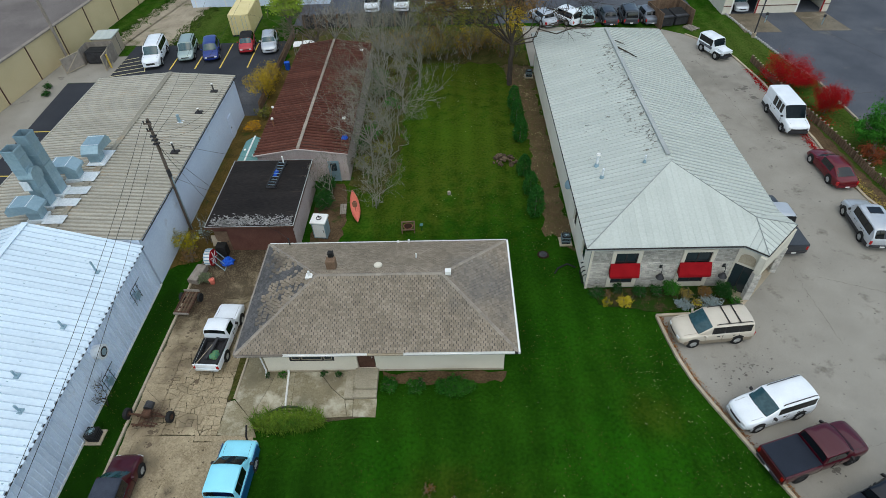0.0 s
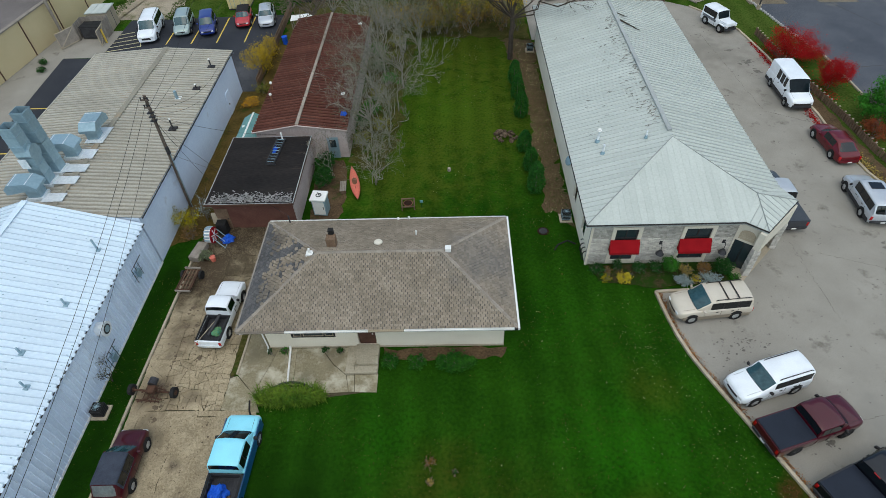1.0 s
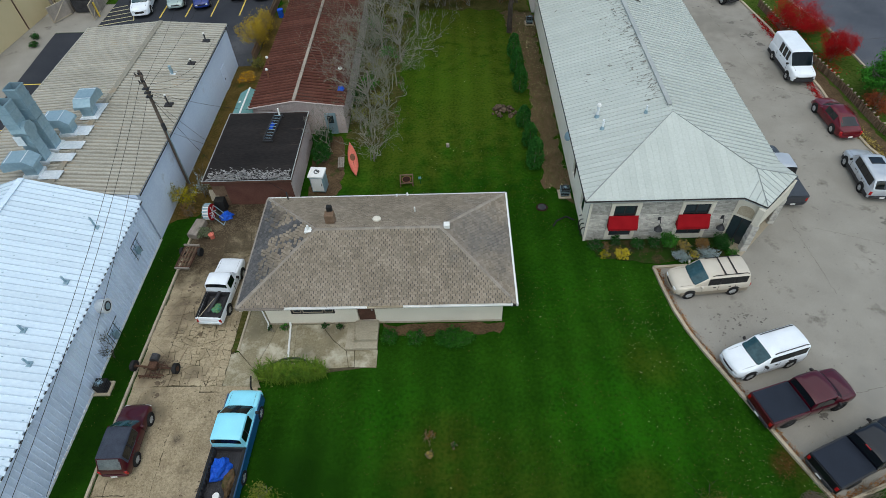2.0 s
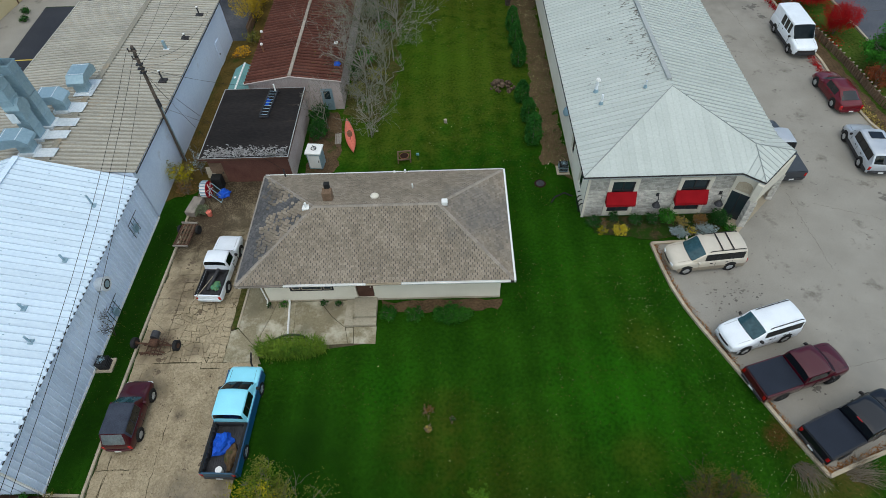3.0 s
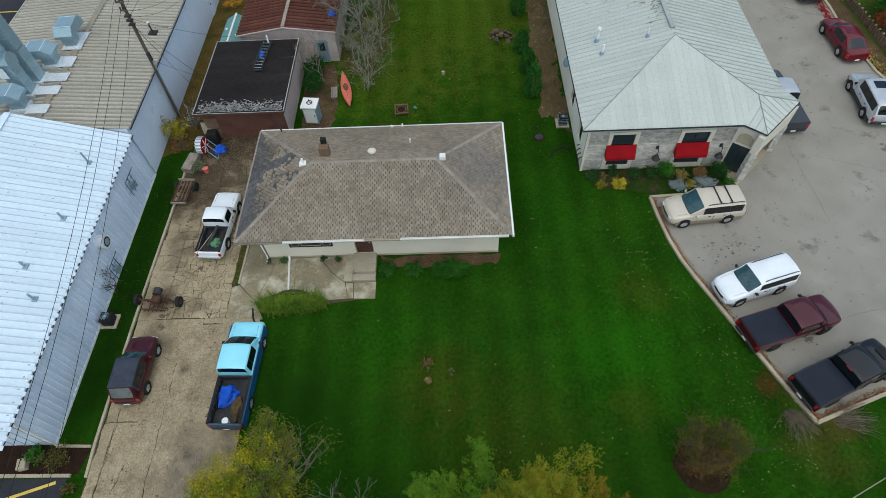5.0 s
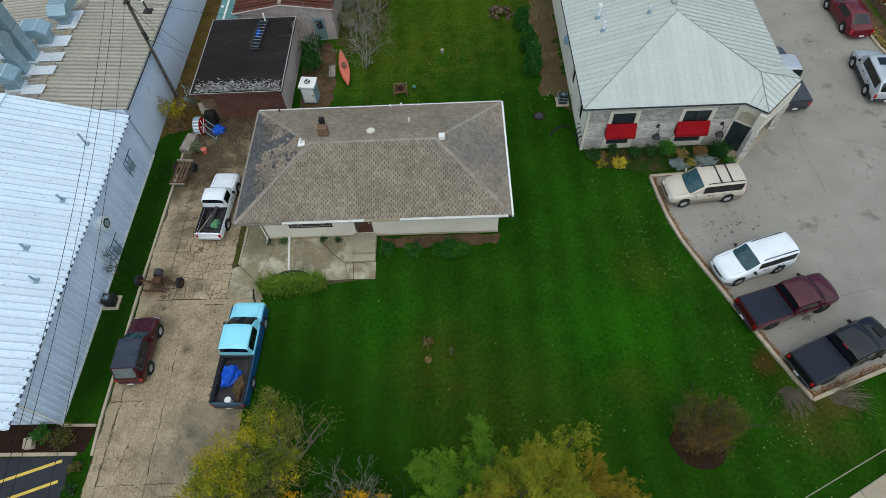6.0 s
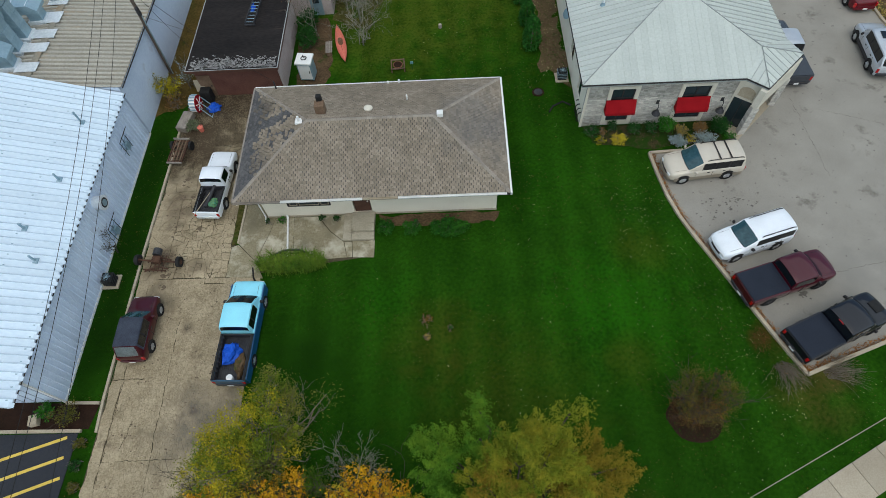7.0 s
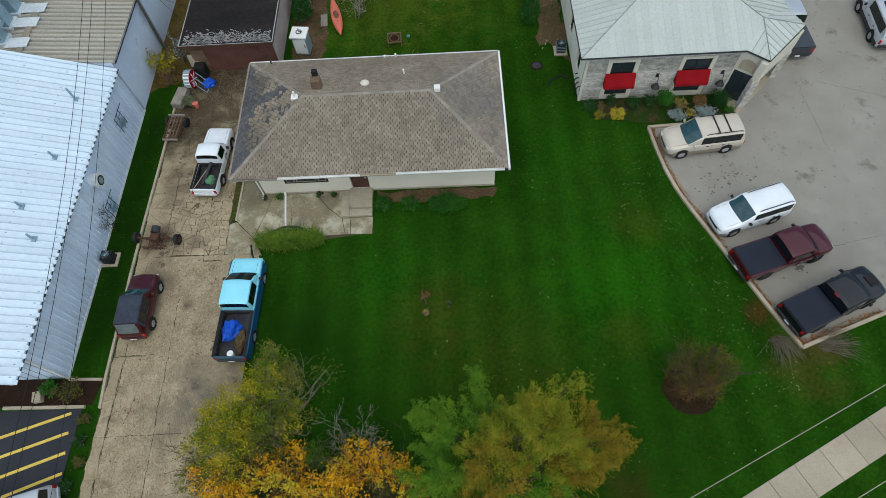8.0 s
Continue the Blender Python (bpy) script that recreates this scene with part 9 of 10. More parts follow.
def blob(name, label, category, at, r, material, seed):
    """A crumpled cloth heap."""
    bm = bmesh.new()
    bmesh.ops.create_icosphere(bm, subdivisions=3, radius=1)
    for v in bm.verts:
        n = noise.noise(v.co * 1.7 + V(seed, 0, 0)) * 0.5 + noise.noise(v.co * 4 + V(0, seed, 0)) * 0.22
        v.co *= 0.85 + n
        v.co.z = max(v.co.z, -0.25)
    bmesh.ops.transform(bm, matrix=pose(*at) @ Matrix.Diagonal((*r, 1)) @ Matrix.Translation((0, 0, 0.25)), verts=bm.verts)
    return tagged(link(name, bm, material), label, category)


small_yard_things()


def driveway_clutter():
    # axle chassis with wheels
    t = thing("axle_cart", "rusty bare axle chassis with two old wheels", "cart", (-17.45, 15.95, 0.05), -4)
    part("axle", tube(bmesh.new(), [V(-1.15, 0.15, 0.3), V(1.15, 0.1, 0.3)], 0.06, 8), M["old_rust"], t)
    part("axle", tube(bmesh.new(), [V(-0.75, -0.45, 0.3), V(0.6, -0.5, 0.3)], 0.05, 8), M["old_rust"], t)
    for y in (-0.3, 0.3):
        part("frame_bar", tube(bmesh.new(), [V(-0.6, y - 0.3, 0.34), V(0.1, y, 0.4), V(0.75, y - 0.1, 0.34)], 0.045, 6), M["old_rust"], t)
    for k in range(4):
        part("leaf_spring", tube(bmesh.new(), [V(-0.35 + 0.25 * k, -0.6, 0.3), V(-0.3 + 0.25 * k, 0, 0.45), V(-0.35 + 0.25 * k, 0.5, 0.32)], 0.03, 5), M["old_rust"], t)
    part("gearbox", bx(-0.3, 0.2, -0.1, 0.35, 0.3, 0.6, 0.06), M["old_rust"], t)
    part("motor", tube(bmesh.new(), [V(-0.05, 0.35, 0.6), V(-0.05, 0.75, 0.62)], 0.24, 12), M["dark_metal"], t, "blue-grey motor drum")
    for x, y in ((-1.25, 0.15), (1.25, 0.1)):
        w = part("wheel", tube(bmesh.new(), [V(x - 0.1, y, 0.32), V(x + 0.1, y, 0.32)], 0.32, 16), M["black"], t)
        part("hub", tube(bmesh.new(), [V(x - 0.11, y, 0.32), V(x + 0.11, y, 0.32)], 0.15, 12), M["old_rust"], w)
    # rusty trailer frame
    r = thing("trailer", "rusty flat trailer frame with loose boards", "trailer", (-17.95, 24.6, 0.05), 86)
    for y in (-0.46, 0.46):
        part("side_rail", bx(-1.3, 0.55, y - 0.04, y + 0.04, 0.42, 0.52), M["old_rust"], r)
    for k in range(5):
        x = -1.25 + 0.42 * k
        part("cross_bar", bx(x - 0.05, x + 0.05, -0.44, 0.44, 0.43, 0.5), M["old_rust"], r)
    for k in range(4):
        y = -0.33 + 0.22 * k
        part("floor_slat", bx(-1.2, 0.48, y - 0.05, y + 0.04, 0.5, 0.53), M["fence_wood"], r)
    part("end_rail", bx(0.5, 0.58, -0.54, 0.54, 0.52, 0.66), M["grey_wood"], r)
    part("end_rail", bx(-1.4, -1.32, -0.5, 0.5, 0.4, 0.52), M["grey_wood"], r)
    for y in (-0.62, 0.62):
        part("wheel", tube(bmesh.new(), [V(0.2, y - 0.08, 0.3), V(0.2, y + 0.08, 0.3)], 0.3, 14), M["black"], r)
    # crates and planters beyond the trailer
    c = thing("wooden_crate", "grey weathered wooden crate by the driveway edge", "crate", (-18.2, 27.0, 0.03), 80)
    for k in range(4):
        part("board", bx(-0.75, 0.75, -0.34 + 0.17 * k, -0.34 + 0.17 * k + 0.155, 0.42, 0.45), M["grey_wood"], c)
    for a in ((-0.75, 0.75, -0.36, -0.32), (-0.75, 0.75, 0.32, 0.36), (-0.77, -0.73, -0.32, 0.32), (0.73, 0.77, -0.32, 0.32)):
        part("side", bx(*a, 0.0, 0.42), M["grey_wood"], c)
    bush("potted_plant", "grey-green plants in pots beside the crate", (-17.6, 26.5, 0.05), 0.52, 0.75, M["leaf_sage"], 800, 0.05, 201)
    o = thing("bucket", "small orange-red bucket on the driveway", "bucket", (-17.0, 26.3, 0.05))
    part("pail", cyl(0, 0, 0, 0.4, 0.15, 0.2, 14), M["orange_plastic"], o)
    part("handle", tube(bmesh.new(), [V(-0.2, 0, 0.38), V(0, 0.1, 0.5), V(0.2, 0, 0.38)], 0.012, 5), M["dark_metal"], o)
    # cable drum with red face and pale slats
    d = thing("reel_mower", "red-faced wheel reel with pale slats on a metal stand", "reel", (-17.45, 28.1, 0.05), -2)
    part("drum", tube(bmesh.new(), [V(-0.3, 0, 0.75), V(0.12, 0, 0.75)], 0.55, 18), M["white"], d)
    for k in range(9):
        a = math.pi * k / 8
        x0, z0 = 0.58 * math.cos(a), 0.75 + 0.58 * math.sin(a)
        part("slat", bx(-0.31, 0.1, x0 - 0.05, x0 + 0.05, z0 - 0.02, z0 + 0.02), M["galv"], d)
    f = part("face", tube(bmesh.new(), [V(0.13, 0, 0.75), V(0.18, 0, 0.75)], 0.6, 20), M["awning"], d, "red painted wheel face")
    for k in range(6):
        a = math.pi * k / 6
        e = V(0, math.cos(a), math.sin(a)) * 0.5
        part("spoke", tube(bmesh.new(), [V(0.2, 0, 0.75) - e, V(0.2, 0, 0.75) + e], 0.025, 5), M["white"] if k % 2 else M["awning"], f)
    for y in (-0.45, 0.0, 0.45):
        part("stand_leg", tube(bmesh.new(), [V(0.25, y, 0.9), V(0.95, y - 0.1, 0.0)], 0.03, 6), M["galv"], d)
    part("stand_base", tube(bmesh.new(), [V(0.95, -0.6, 0.03), V(0.95, 0.4, 0.03)], 0.03, 6), M["galv"], d)
    k = thing("black_bin", "dark rubbish bin with a raised pale lid by the garage", "bin", (-17.0, 29.15, 0.03))
    part("body", bx(-0.35, 0.35, -0.3, 0.3, 0, 1.0, 0.05), M["black"], k)
    part("lid", bx(-0.75, -0.1, 0.2, 0.26, 0.6, 1.5, 0.02, m=pose(0, 0, 0, -12, 0, 0)), M["walkway"], k)
    # junk in the white pickup's bed
    blob("green_sack", "green and yellow sack in the white pickup's bed", "sack", (-14.75, 19.85, 0.62), (0.3, 0.36, 0.2), mat("green_sack", (0.03, 0.19, 0.14), (0.16, 0.26, 0.09), 4, 10, 0.6), 31)
    j = thing("bed_pipe", "grey pipe lying in the white pickup's bed", "pipe", (-14.95, 20.4, 0.62), 74)
    part("pipe", tube(bmesh.new(), [V(-0.9, 0, 0.1), V(0.75, 0, 0.34)], 0.11, 10), M["dark_metal"], j)
    w = thing("pole", "pale wooden pole leaning over the white pickup's tailgate", "pole", (-15.35, 19.2, 0.62), 80)
    part("shaft", tube(bmesh.new(), [V(-0.75, 0.28, 0.36), V(1.3, -0.12, 0.3)], 0.022, 6), M["walkway"], w)
    blob("scrap_sack", "brown branches and scrap in the blue pickup's bed", "scrap", (-11.35, 9.5, 0.64), (0.32, 0.75, 0.3), M["soil"], 33)
    u = thing("paint_bucket", "white plastic bucket in the pickup bed", "bucket", (-11.75, 8.75, 0.64))
    part("pail", cyl(0, 0, 0, 0.36, 0.13, 0.16, 14), M["white"], u)
    part("lid", cyl(0, 0, 0.36, 0.39, 0.17, 0.17, 14), M["white"], u)


driveway_clutter()


def air_conditioner(x, y, turn, label, louvre_m):
    t = thing("air_conditioner", label, "air conditioner", (x, y, 0), turn, "air conditioners")
    part("pad", bx(-0.45, 0.45, -0.45, 0.45, 0, 0.09, 0.01), M["kerb"], t)
    part("casing", bx(-0.3, 0.3, -0.3, 0.3, 0.09, 0.7, 0.04), M["black"], t)
    part("fan_grille", cyl(0, 0, 0.7, 0.73, 0.26, 0.24, 20), M["black"], t)
    part("fan_hub", cyl(0, 0, 0.73, 0.76, 0.08, 0.06, 12), M["galv"], t)
    for k in range(8):
        a = math.pi * k / 8
        e = V(math.cos(a), math.sin(a), 0) * 0.25
        part("grille_wire", tube(bmesh.new(), [V(0, 0, 0.745) - e, V(0, 0, 0.745) + e], 0.008, 4), M["galv"], t)
    for z in (0.2, 0.34, 0.48, 0.62):
        part("louvre", bx(-0.31, 0.31, -0.31, 0.31, z, z + 0.04), louvre_m, t)


air_conditioner(-20.05, 14.95, 0, "dark air-conditioning unit on a pad by the white shed", M["dark_metal"])
air_conditioner(7.75, 29.85, 0, "grey air-conditioning unit by the grey building", M["galv"])
air_conditioner(7.75, 55.2, 0, "dark air-conditioning unit at the building's far end", M["galv"])


def wall_fixtures():
    for x in (12.95, 16.95):
        t = thing("wall_lamp", "black gooseneck wall lamp with a round shade", "wall lamp", (x, 25.34, 1.3), group="lamps on the stone front")
        part("plate", bx(-0.09, 0.09, -0.03, 0.0, 0.55, 0.85), M["dark_metal"], t)
        part("arm", tube(bmesh.new(), [V(0, -0.02, 0.7), V(0, -0.2, 0.8), V(0, -0.32, 0.65), V(0, -0.34, 0.3)], 0.025, 6), M["dark_metal"], t)
        part("shade", cyl(0, -0.34, 0.0, 0.3, 0.27, 0.1, 16), M["dark_metal"], t)
    # electric service gear on the white shed's wall
    for y, zb in ((23.6, 1.7), (18.2, 0.3)):
        t = thing("meter_bracket", "metal service conduits and meter frame on the shed wall", "conduit", (-20.55, y, zb))
        part("rail", tube(bmesh.new(), [V(0.05, -0.6, 0.1), V(0.05, 0.6, 0.1)], 0.025, 5), M["galv"], t)
        part("rail", tube(bmesh.new(), [V(0.05, -0.6, 0.6), V(0.05, 0.6, 0.6)], 0.025, 5), M["galv"], t)
        for k in (-0.4, 0.0, 0.4):
            part("conduit", tube(bmesh.new(), [V(0.08, k, -0.25), V(0.08, k, 0.9), V(0.3, k + 0.3, 1.2)], 0.022, 5), M["dark_metal"], t)
        part("meter_box", bx(0.03, 0.2, -0.15, 0.2, 0.0, 0.5, 0.02), M["galv"], t)
    t = thing("garden_hose", "black hose hanging in loops at the building corner", "hose", (8.25, 26.0, 0))
    pts = [V(0.1 - 0.2 * math.sin(k * 0.5), -0.4 + 0.03 * k, 0.55 + 0.5 * math.cos(k * 0.5)) for k in range(40)]
    part("hose", tube(bmesh.new(), pts, 0.035, 6), M["black"], t)
    pts = [V(-0.2, 1.2, 0.1), V(-0.7, 1.6, 0.05), V(-1.4, 1.2, 0.05), V(-1.7, 0.7, 0.05)]
    part("loose_end", tube(bmesh.new(), pts, 0.06, 6), M["black"], t)
    # pale pipe across the patio
    p = thing("drain_pipe", "long white plastic drain pipe lying across the patio", "pipe", (0, 0, 0))
    part("pipe", tube(bmesh.new(), [V(-10.2, 18.9, 0.16), V(-9.92, 16.2, 0.12)], 0.06, 10), M["white"], p)
    part("elbow", tube(bmesh.new(), [V(-10.2, 18.86, 0.16), V(-10.22, 18.99, 0.3)], 0.07, 10), M["white"], p)
    k = thing("edging_hose", "black rubber edging along the daylily bed", "edging", (0, 0, 0))
    part("edging", tube(bmesh.new(), [V(-11.0, 16.2, 0.08), V(-10.6, 16.45, 0.08), V(-9.3, 16.42, 0.08), V(-8.9, 16.38, 0.08)], 0.05, 8), M["black"], k)
    part("edging", tube(bmesh.new(), [V(-11.9, 15.55, 0.08), V(-11.75, 14.9, 0.08), V(-11.4, 14.3, 0.08)], 0.05, 8), M["black"], k)
    # white block in the bed
    b = thing("concrete_block", "pale concrete block in the planting bed", "block", (-21.85, 7.05, 0.0), 12)
    part("block", bx(-0.22, 0.22, -0.27, 0.27, 0, 0.35, 0.03), M["kerb"], b)


wall_fixtures()


# ---------------------------------------------------------------- far things
def trash_enclosure():
    t = thing("trash_enclosure", "board-fenced rubbish enclosure with open gates", "enclosure", (0, 0, 0))
    c = [(-41.9, 60.3), (-42.0, 62.3), (-39.0, 62.5), (-38.85, 60.6)]
    for (a, b) in ((c[0], c[1]), (c[1], c[2]), (c[2], c[3])):
        a, b = V(*a, 0), V(*b, 0)
        n = int((b - a).length / 0.2)
        d = (b - a).normalized() * 0.09
        s = V(-d.y, d.x, 0) * 0.2
        for k in range(n):
            p = a.lerp(b, (k + 0.5) / n)
            bm = bmesh.new()
            slab_poly(bm, [tuple(q) for q in (p - d - s, p + d - s, p + d + s, p - d + s)], 1.9)
            part("board", bm, M["grey_wood"], t)
    for a, b in (((-41.9, 60.3), (-42.9, 58.2)), ((-38.85, 60.6), (-38.6, 58.6))):
        a, b = V(*a, 0), V(*b, 0)
        g = part("gate", tube(bmesh.new(), [a + V(0, 0, 0.2), b + V(0, 0, 0.2), b + V(0, 0, 1.8), a + V(0, 0, 1.8), b + V(0, 0, 0.2)], 0.06, 6), M["walkway"], t)
        bm = bmesh.new()
        d = (b - a).normalized()
        s = V(-d.y, d.x, 0) * 0.015
        slab_poly(bm, [tuple(q + V(0, 0, 0.2)) for q in (a - s, b - s, b + s, a + s)], 1.6)
        part("gate_panel", bm, M["grey_wood"], g)
    part("bollard", cyl(-38.6, 59.7, 0, 1.6, 0.1), M["yellow_line"], t)
    d = thing("dumpster", "dark rubbish container inside the enclosure", "dumpster", (-40.45, 61.35, 0.04))
    part("bin", bx(-1.1, 1.1, -0.75, 0.75, 0.1, 1.35, 0.05), M["dark_metal"], d)
    part("lid", bx(-1.12, 1.12, -0.77, 0, 1.36, 1.42), M["black"], d)
    part("lid", bx(-1.12, 1.12, 0.01, 0.77, 1.36, 1.42), M["black"], d)
    s = thing("metal_shed", "pale grey metal shed with a flat roof by the store", "shed", (-40.35, 63.9, 0), 4)
    part("body", bx(-1.15, 1.1, -1.15, 1.15, 0, 2.05), M["walkway"], s)
    for k in range(6):
        part("roof_sheet", bx(-1.25 + 0.41 * k, -1.25 + 0.41 * k + 0.4, -1.3, 1.3, 2.051, 2.14 + 0.02 * (k % 2), 0.01), M["gb_roof"], s)
    part("door", bx(1.1, 1.13, -0.8, 0.8, 0.05, 1.9), M["walkway"], s)
    part("door_frame", bx(1.131, 1.15, -0.04, 0.04, 0.05, 1.9), M["dark_metal"], s)


trash_enclosure()


def container():
    t = thing("shipping_container", "cream-yellow steel shipping container on the grass", "container", (-25.8, 70.4, 0), 2)
    m = mat("cream_container", (0.62, 0.52, 0.25), (0.72, 0.62, 0.34), 1, 10, 0.6)
    part("body", bx(-1.22, 1.22, -3.0, 3.0, 0.15, 2.59, 0.02), m, t)
    for k in range(20):
        y = -2.8 + 0.295 * k
        for s in (-1, 1):
            part("rib", bx(s * 1.235 - 0.015, s * 1.235 + 0.015, y - 0.07, y + 0.07, 0.3, 2.45), m, t)
    for x in (-0.6, 0.6):
        d = part("door", bx(x - 0.57, x + 0.57, -3.05, -3.01, 0.25, 2.5), m, t)
        for k in (-0.25, 0.2):
            part("lock_bar", tube(bmesh.new(), [V(x + k, -3.08, 0.3), V(x + k, -3.08, 2.45)], 0.02, 5), M["galv"], d)
    part("base_rail", bx(-1.22, 1.22, -3.0, 3.0, 0.0, 0.14), M["dark_metal"], t)


container()


def back_buildings():
    w = thing("white_building", "plain pale blue-white building at the back", "building", (-26, 82, 0))
    part("wall", bx(-9, 9.5, -5, 5, 0, 4.2), M["lb_wall"], w)
    part("roof", bx(-9.2, 9.7, -5.2, 5.2, 4.2, 4.45), M["lb_roof"], w)
    for k in range(5):
        part("wall_rib", bx(-8.5 + 4 * k, -8.4 + 4 * k, -5.06, -5.0, 0, 4.15), M["white"], w)
    w = thing("white_building", "long low pale grey-green building behind the parked cars", "building", (12, 82, 0))
    part("wall", bx(-9, 14, -3, 4, 0, 3.2), M["galv"], w)
    part("roof", bx(-9.2, 14.2, -3.2, 4.2, 3.2, 3.4), M["lb_roof"], w)
    # car wash with open bays
    c = thing("car_wash", "tan block car wash with two open dark bays", "building", (0, 0, 0))
    x0, x1, y0, y1, z = 32.9, 45.6, 70.0, 78, 4.5
    holes = [(1.0, 4.0, 0.0, 3.2), (8.9, 11.9, 0.0, 3.2)]
    wall_with_holes(c, "wall", M["trim_stone"], (x0, y0), (x1, y0), 0, z, 0.3, holes)
    wall_with_holes(c, "wall", M["trim_stone"], (x1, y0 + 0.3), (x1, y1), 0, z, 0.3, [])
    wall_with_holes(c, "wall", M["trim_stone"], (x0, y1), (x0, y0 + 0.3), 0, z, 0.3, [])
    wall_with_holes(c, "wall", M["trim_stone"], (x1 - 0.3, y1), (x0 + 0.3, y1), 0, z, 0.3, [])
    part("roof", bx(x0 - 0.2, x1 + 0.2, y0 - 0.2, y1 + 0.2, z, z + 0.3), M["store_roof"], c)
    for z_ in (0.9, 1.8, 2.7):
        for a, b in ((x0, x0 + 0.98), (x0 + 4.02, x0 + 8.88), (x0 + 11.92, x1)):
            part("band", bx(a, b, y0 - 0.02, y0 - 0.003, z_, z_ + 0.1), M["brick"], c)
    for k, x in enumerate((x0 + 0.98, x0 + 4.0, x0 + 8.88, x0 + 11.9)):
        part("bay_post", bx(x - 0.08, x + 0.08, y0 - 0.06, y0 - 0.022, 0, 3.2), M["awning"] if k % 2 else M["white"], c)
    part("floor", bx(x0 + 0.3, x1 - 0.3, y0 + 0.3, y1 - 0.3, 0.0, 0.04), M["old_asphalt"], c)
    for a, b in ((x0 + 0.8, x0 + 4.4), (x0 + 8.6, x0 + 12.3)):
        sheet("pavement_pad", [(a, 64.6), (b + 0.6, 64.4), (b, 69.95), (a, 69.95)], 0.05, M["wet_pad"], "brown water-stained concrete pad before a wash bay", "pavement")
    vehicle("sedan", "silver car inside the wash bay", "car", (35.3, 72.2, 0.05), -90, 4.5, 1.8, 1.42, P_["silver"], "sedan")
    for x, y in ((37.0, 67.2), (43.2, 66.2)):
        s = thing("pay_stand", "small grey post before the wash bay", "post", (x, y, 0.05))
        part("post", cyl(0, 0, 0, 1.0, 0.06), M["galv"], s)
        part("head", bx(-0.12, 0.12, -0.1, 0.1, 0.85, 1.15, 0.02), M["dark_metal"], s)
    l = thing("lamp_post", "slim black lot lamp post on the grass strip", "street lamp", (34.2, 63.4, 0))
    part("base", cyl(0, 0, 0, 0.5, 0.25, 0.22), M["kerb"], l)
    part("post", cyl(0, 0, 0.5, 7.0, 0.08, 0.06, 10), M["dark_metal"], l)
    part("lamp_head", bx(-0.2, 0.6, -0.15, 0.15, 7.0, 7.15, 0.02), M["dark_metal"], l)


back_buildings()


def dumpster_pen():
    t = thing("dumpster_pen", "open brown wooden pen holding dark containers", "enclosure", (25.9, 68.3, 0), 12)
    for a in ((-1.9, 1.9, 2.0, 2.08), (-1.98, -1.9, -2.0, 2.08), (1.9, 1.98, -2.0, 2.08)):
        n = 12
        for k in range(n):
            if a[1] - a[0] > 1:
                x0 = a[0] + (a[1] - a[0]) * k / n
                part("board", bx(x0 + 0.01, x0 + (a[1] - a[0]) / n - 0.01, a[2], a[3], 0, 1.9), M["fence_wood"], t)
            else:
                y0 = a[2] + (a[3] - a[2]) * k / n
                part("board", bx(a[0], a[1], y0 + 0.01, y0 + (a[3] - a[2]) / n - 0.01, 0, 1.9), M["fence_wood"], t)
    for x in (-0.9, 0.9):
        d = thing("dumpster", "dark blue-black rubbish container in the pen", "dumpster", (25.9 + x, 68.0 + x * 0.2, 0.03), 12)
        part("bin", bx(-0.8, 0.8, -1.2, 1.0, 0.1, 1.2, 0.05), M["dark_metal"], d)
        part("lid", bx(-0.82, 0.82, -1.22, 1.02, 1.21, 1.27, 0.02, m=pose(0, 0, 0, 6, 0, 0)), M["black"], d)
    p = thing("pallet", "flat weathered wooden pallets on the grass", "pallet", (28.0, 66.2, 0.02), 30)
    for k in range(6):
        part("slat", bx(-0.6, 0.6, -0.75 + 0.26 * k, -0.57 + 0.26 * k, 0.1, 0.13), M["grey_wood"], p)
    for x in (-0.55, 0, 0.55):
        part("bearer", bx(x - 0.05, x + 0.05, -0.75, 0.73, 0, 0.1), M["grey_wood"], p)


dumpster_pen()


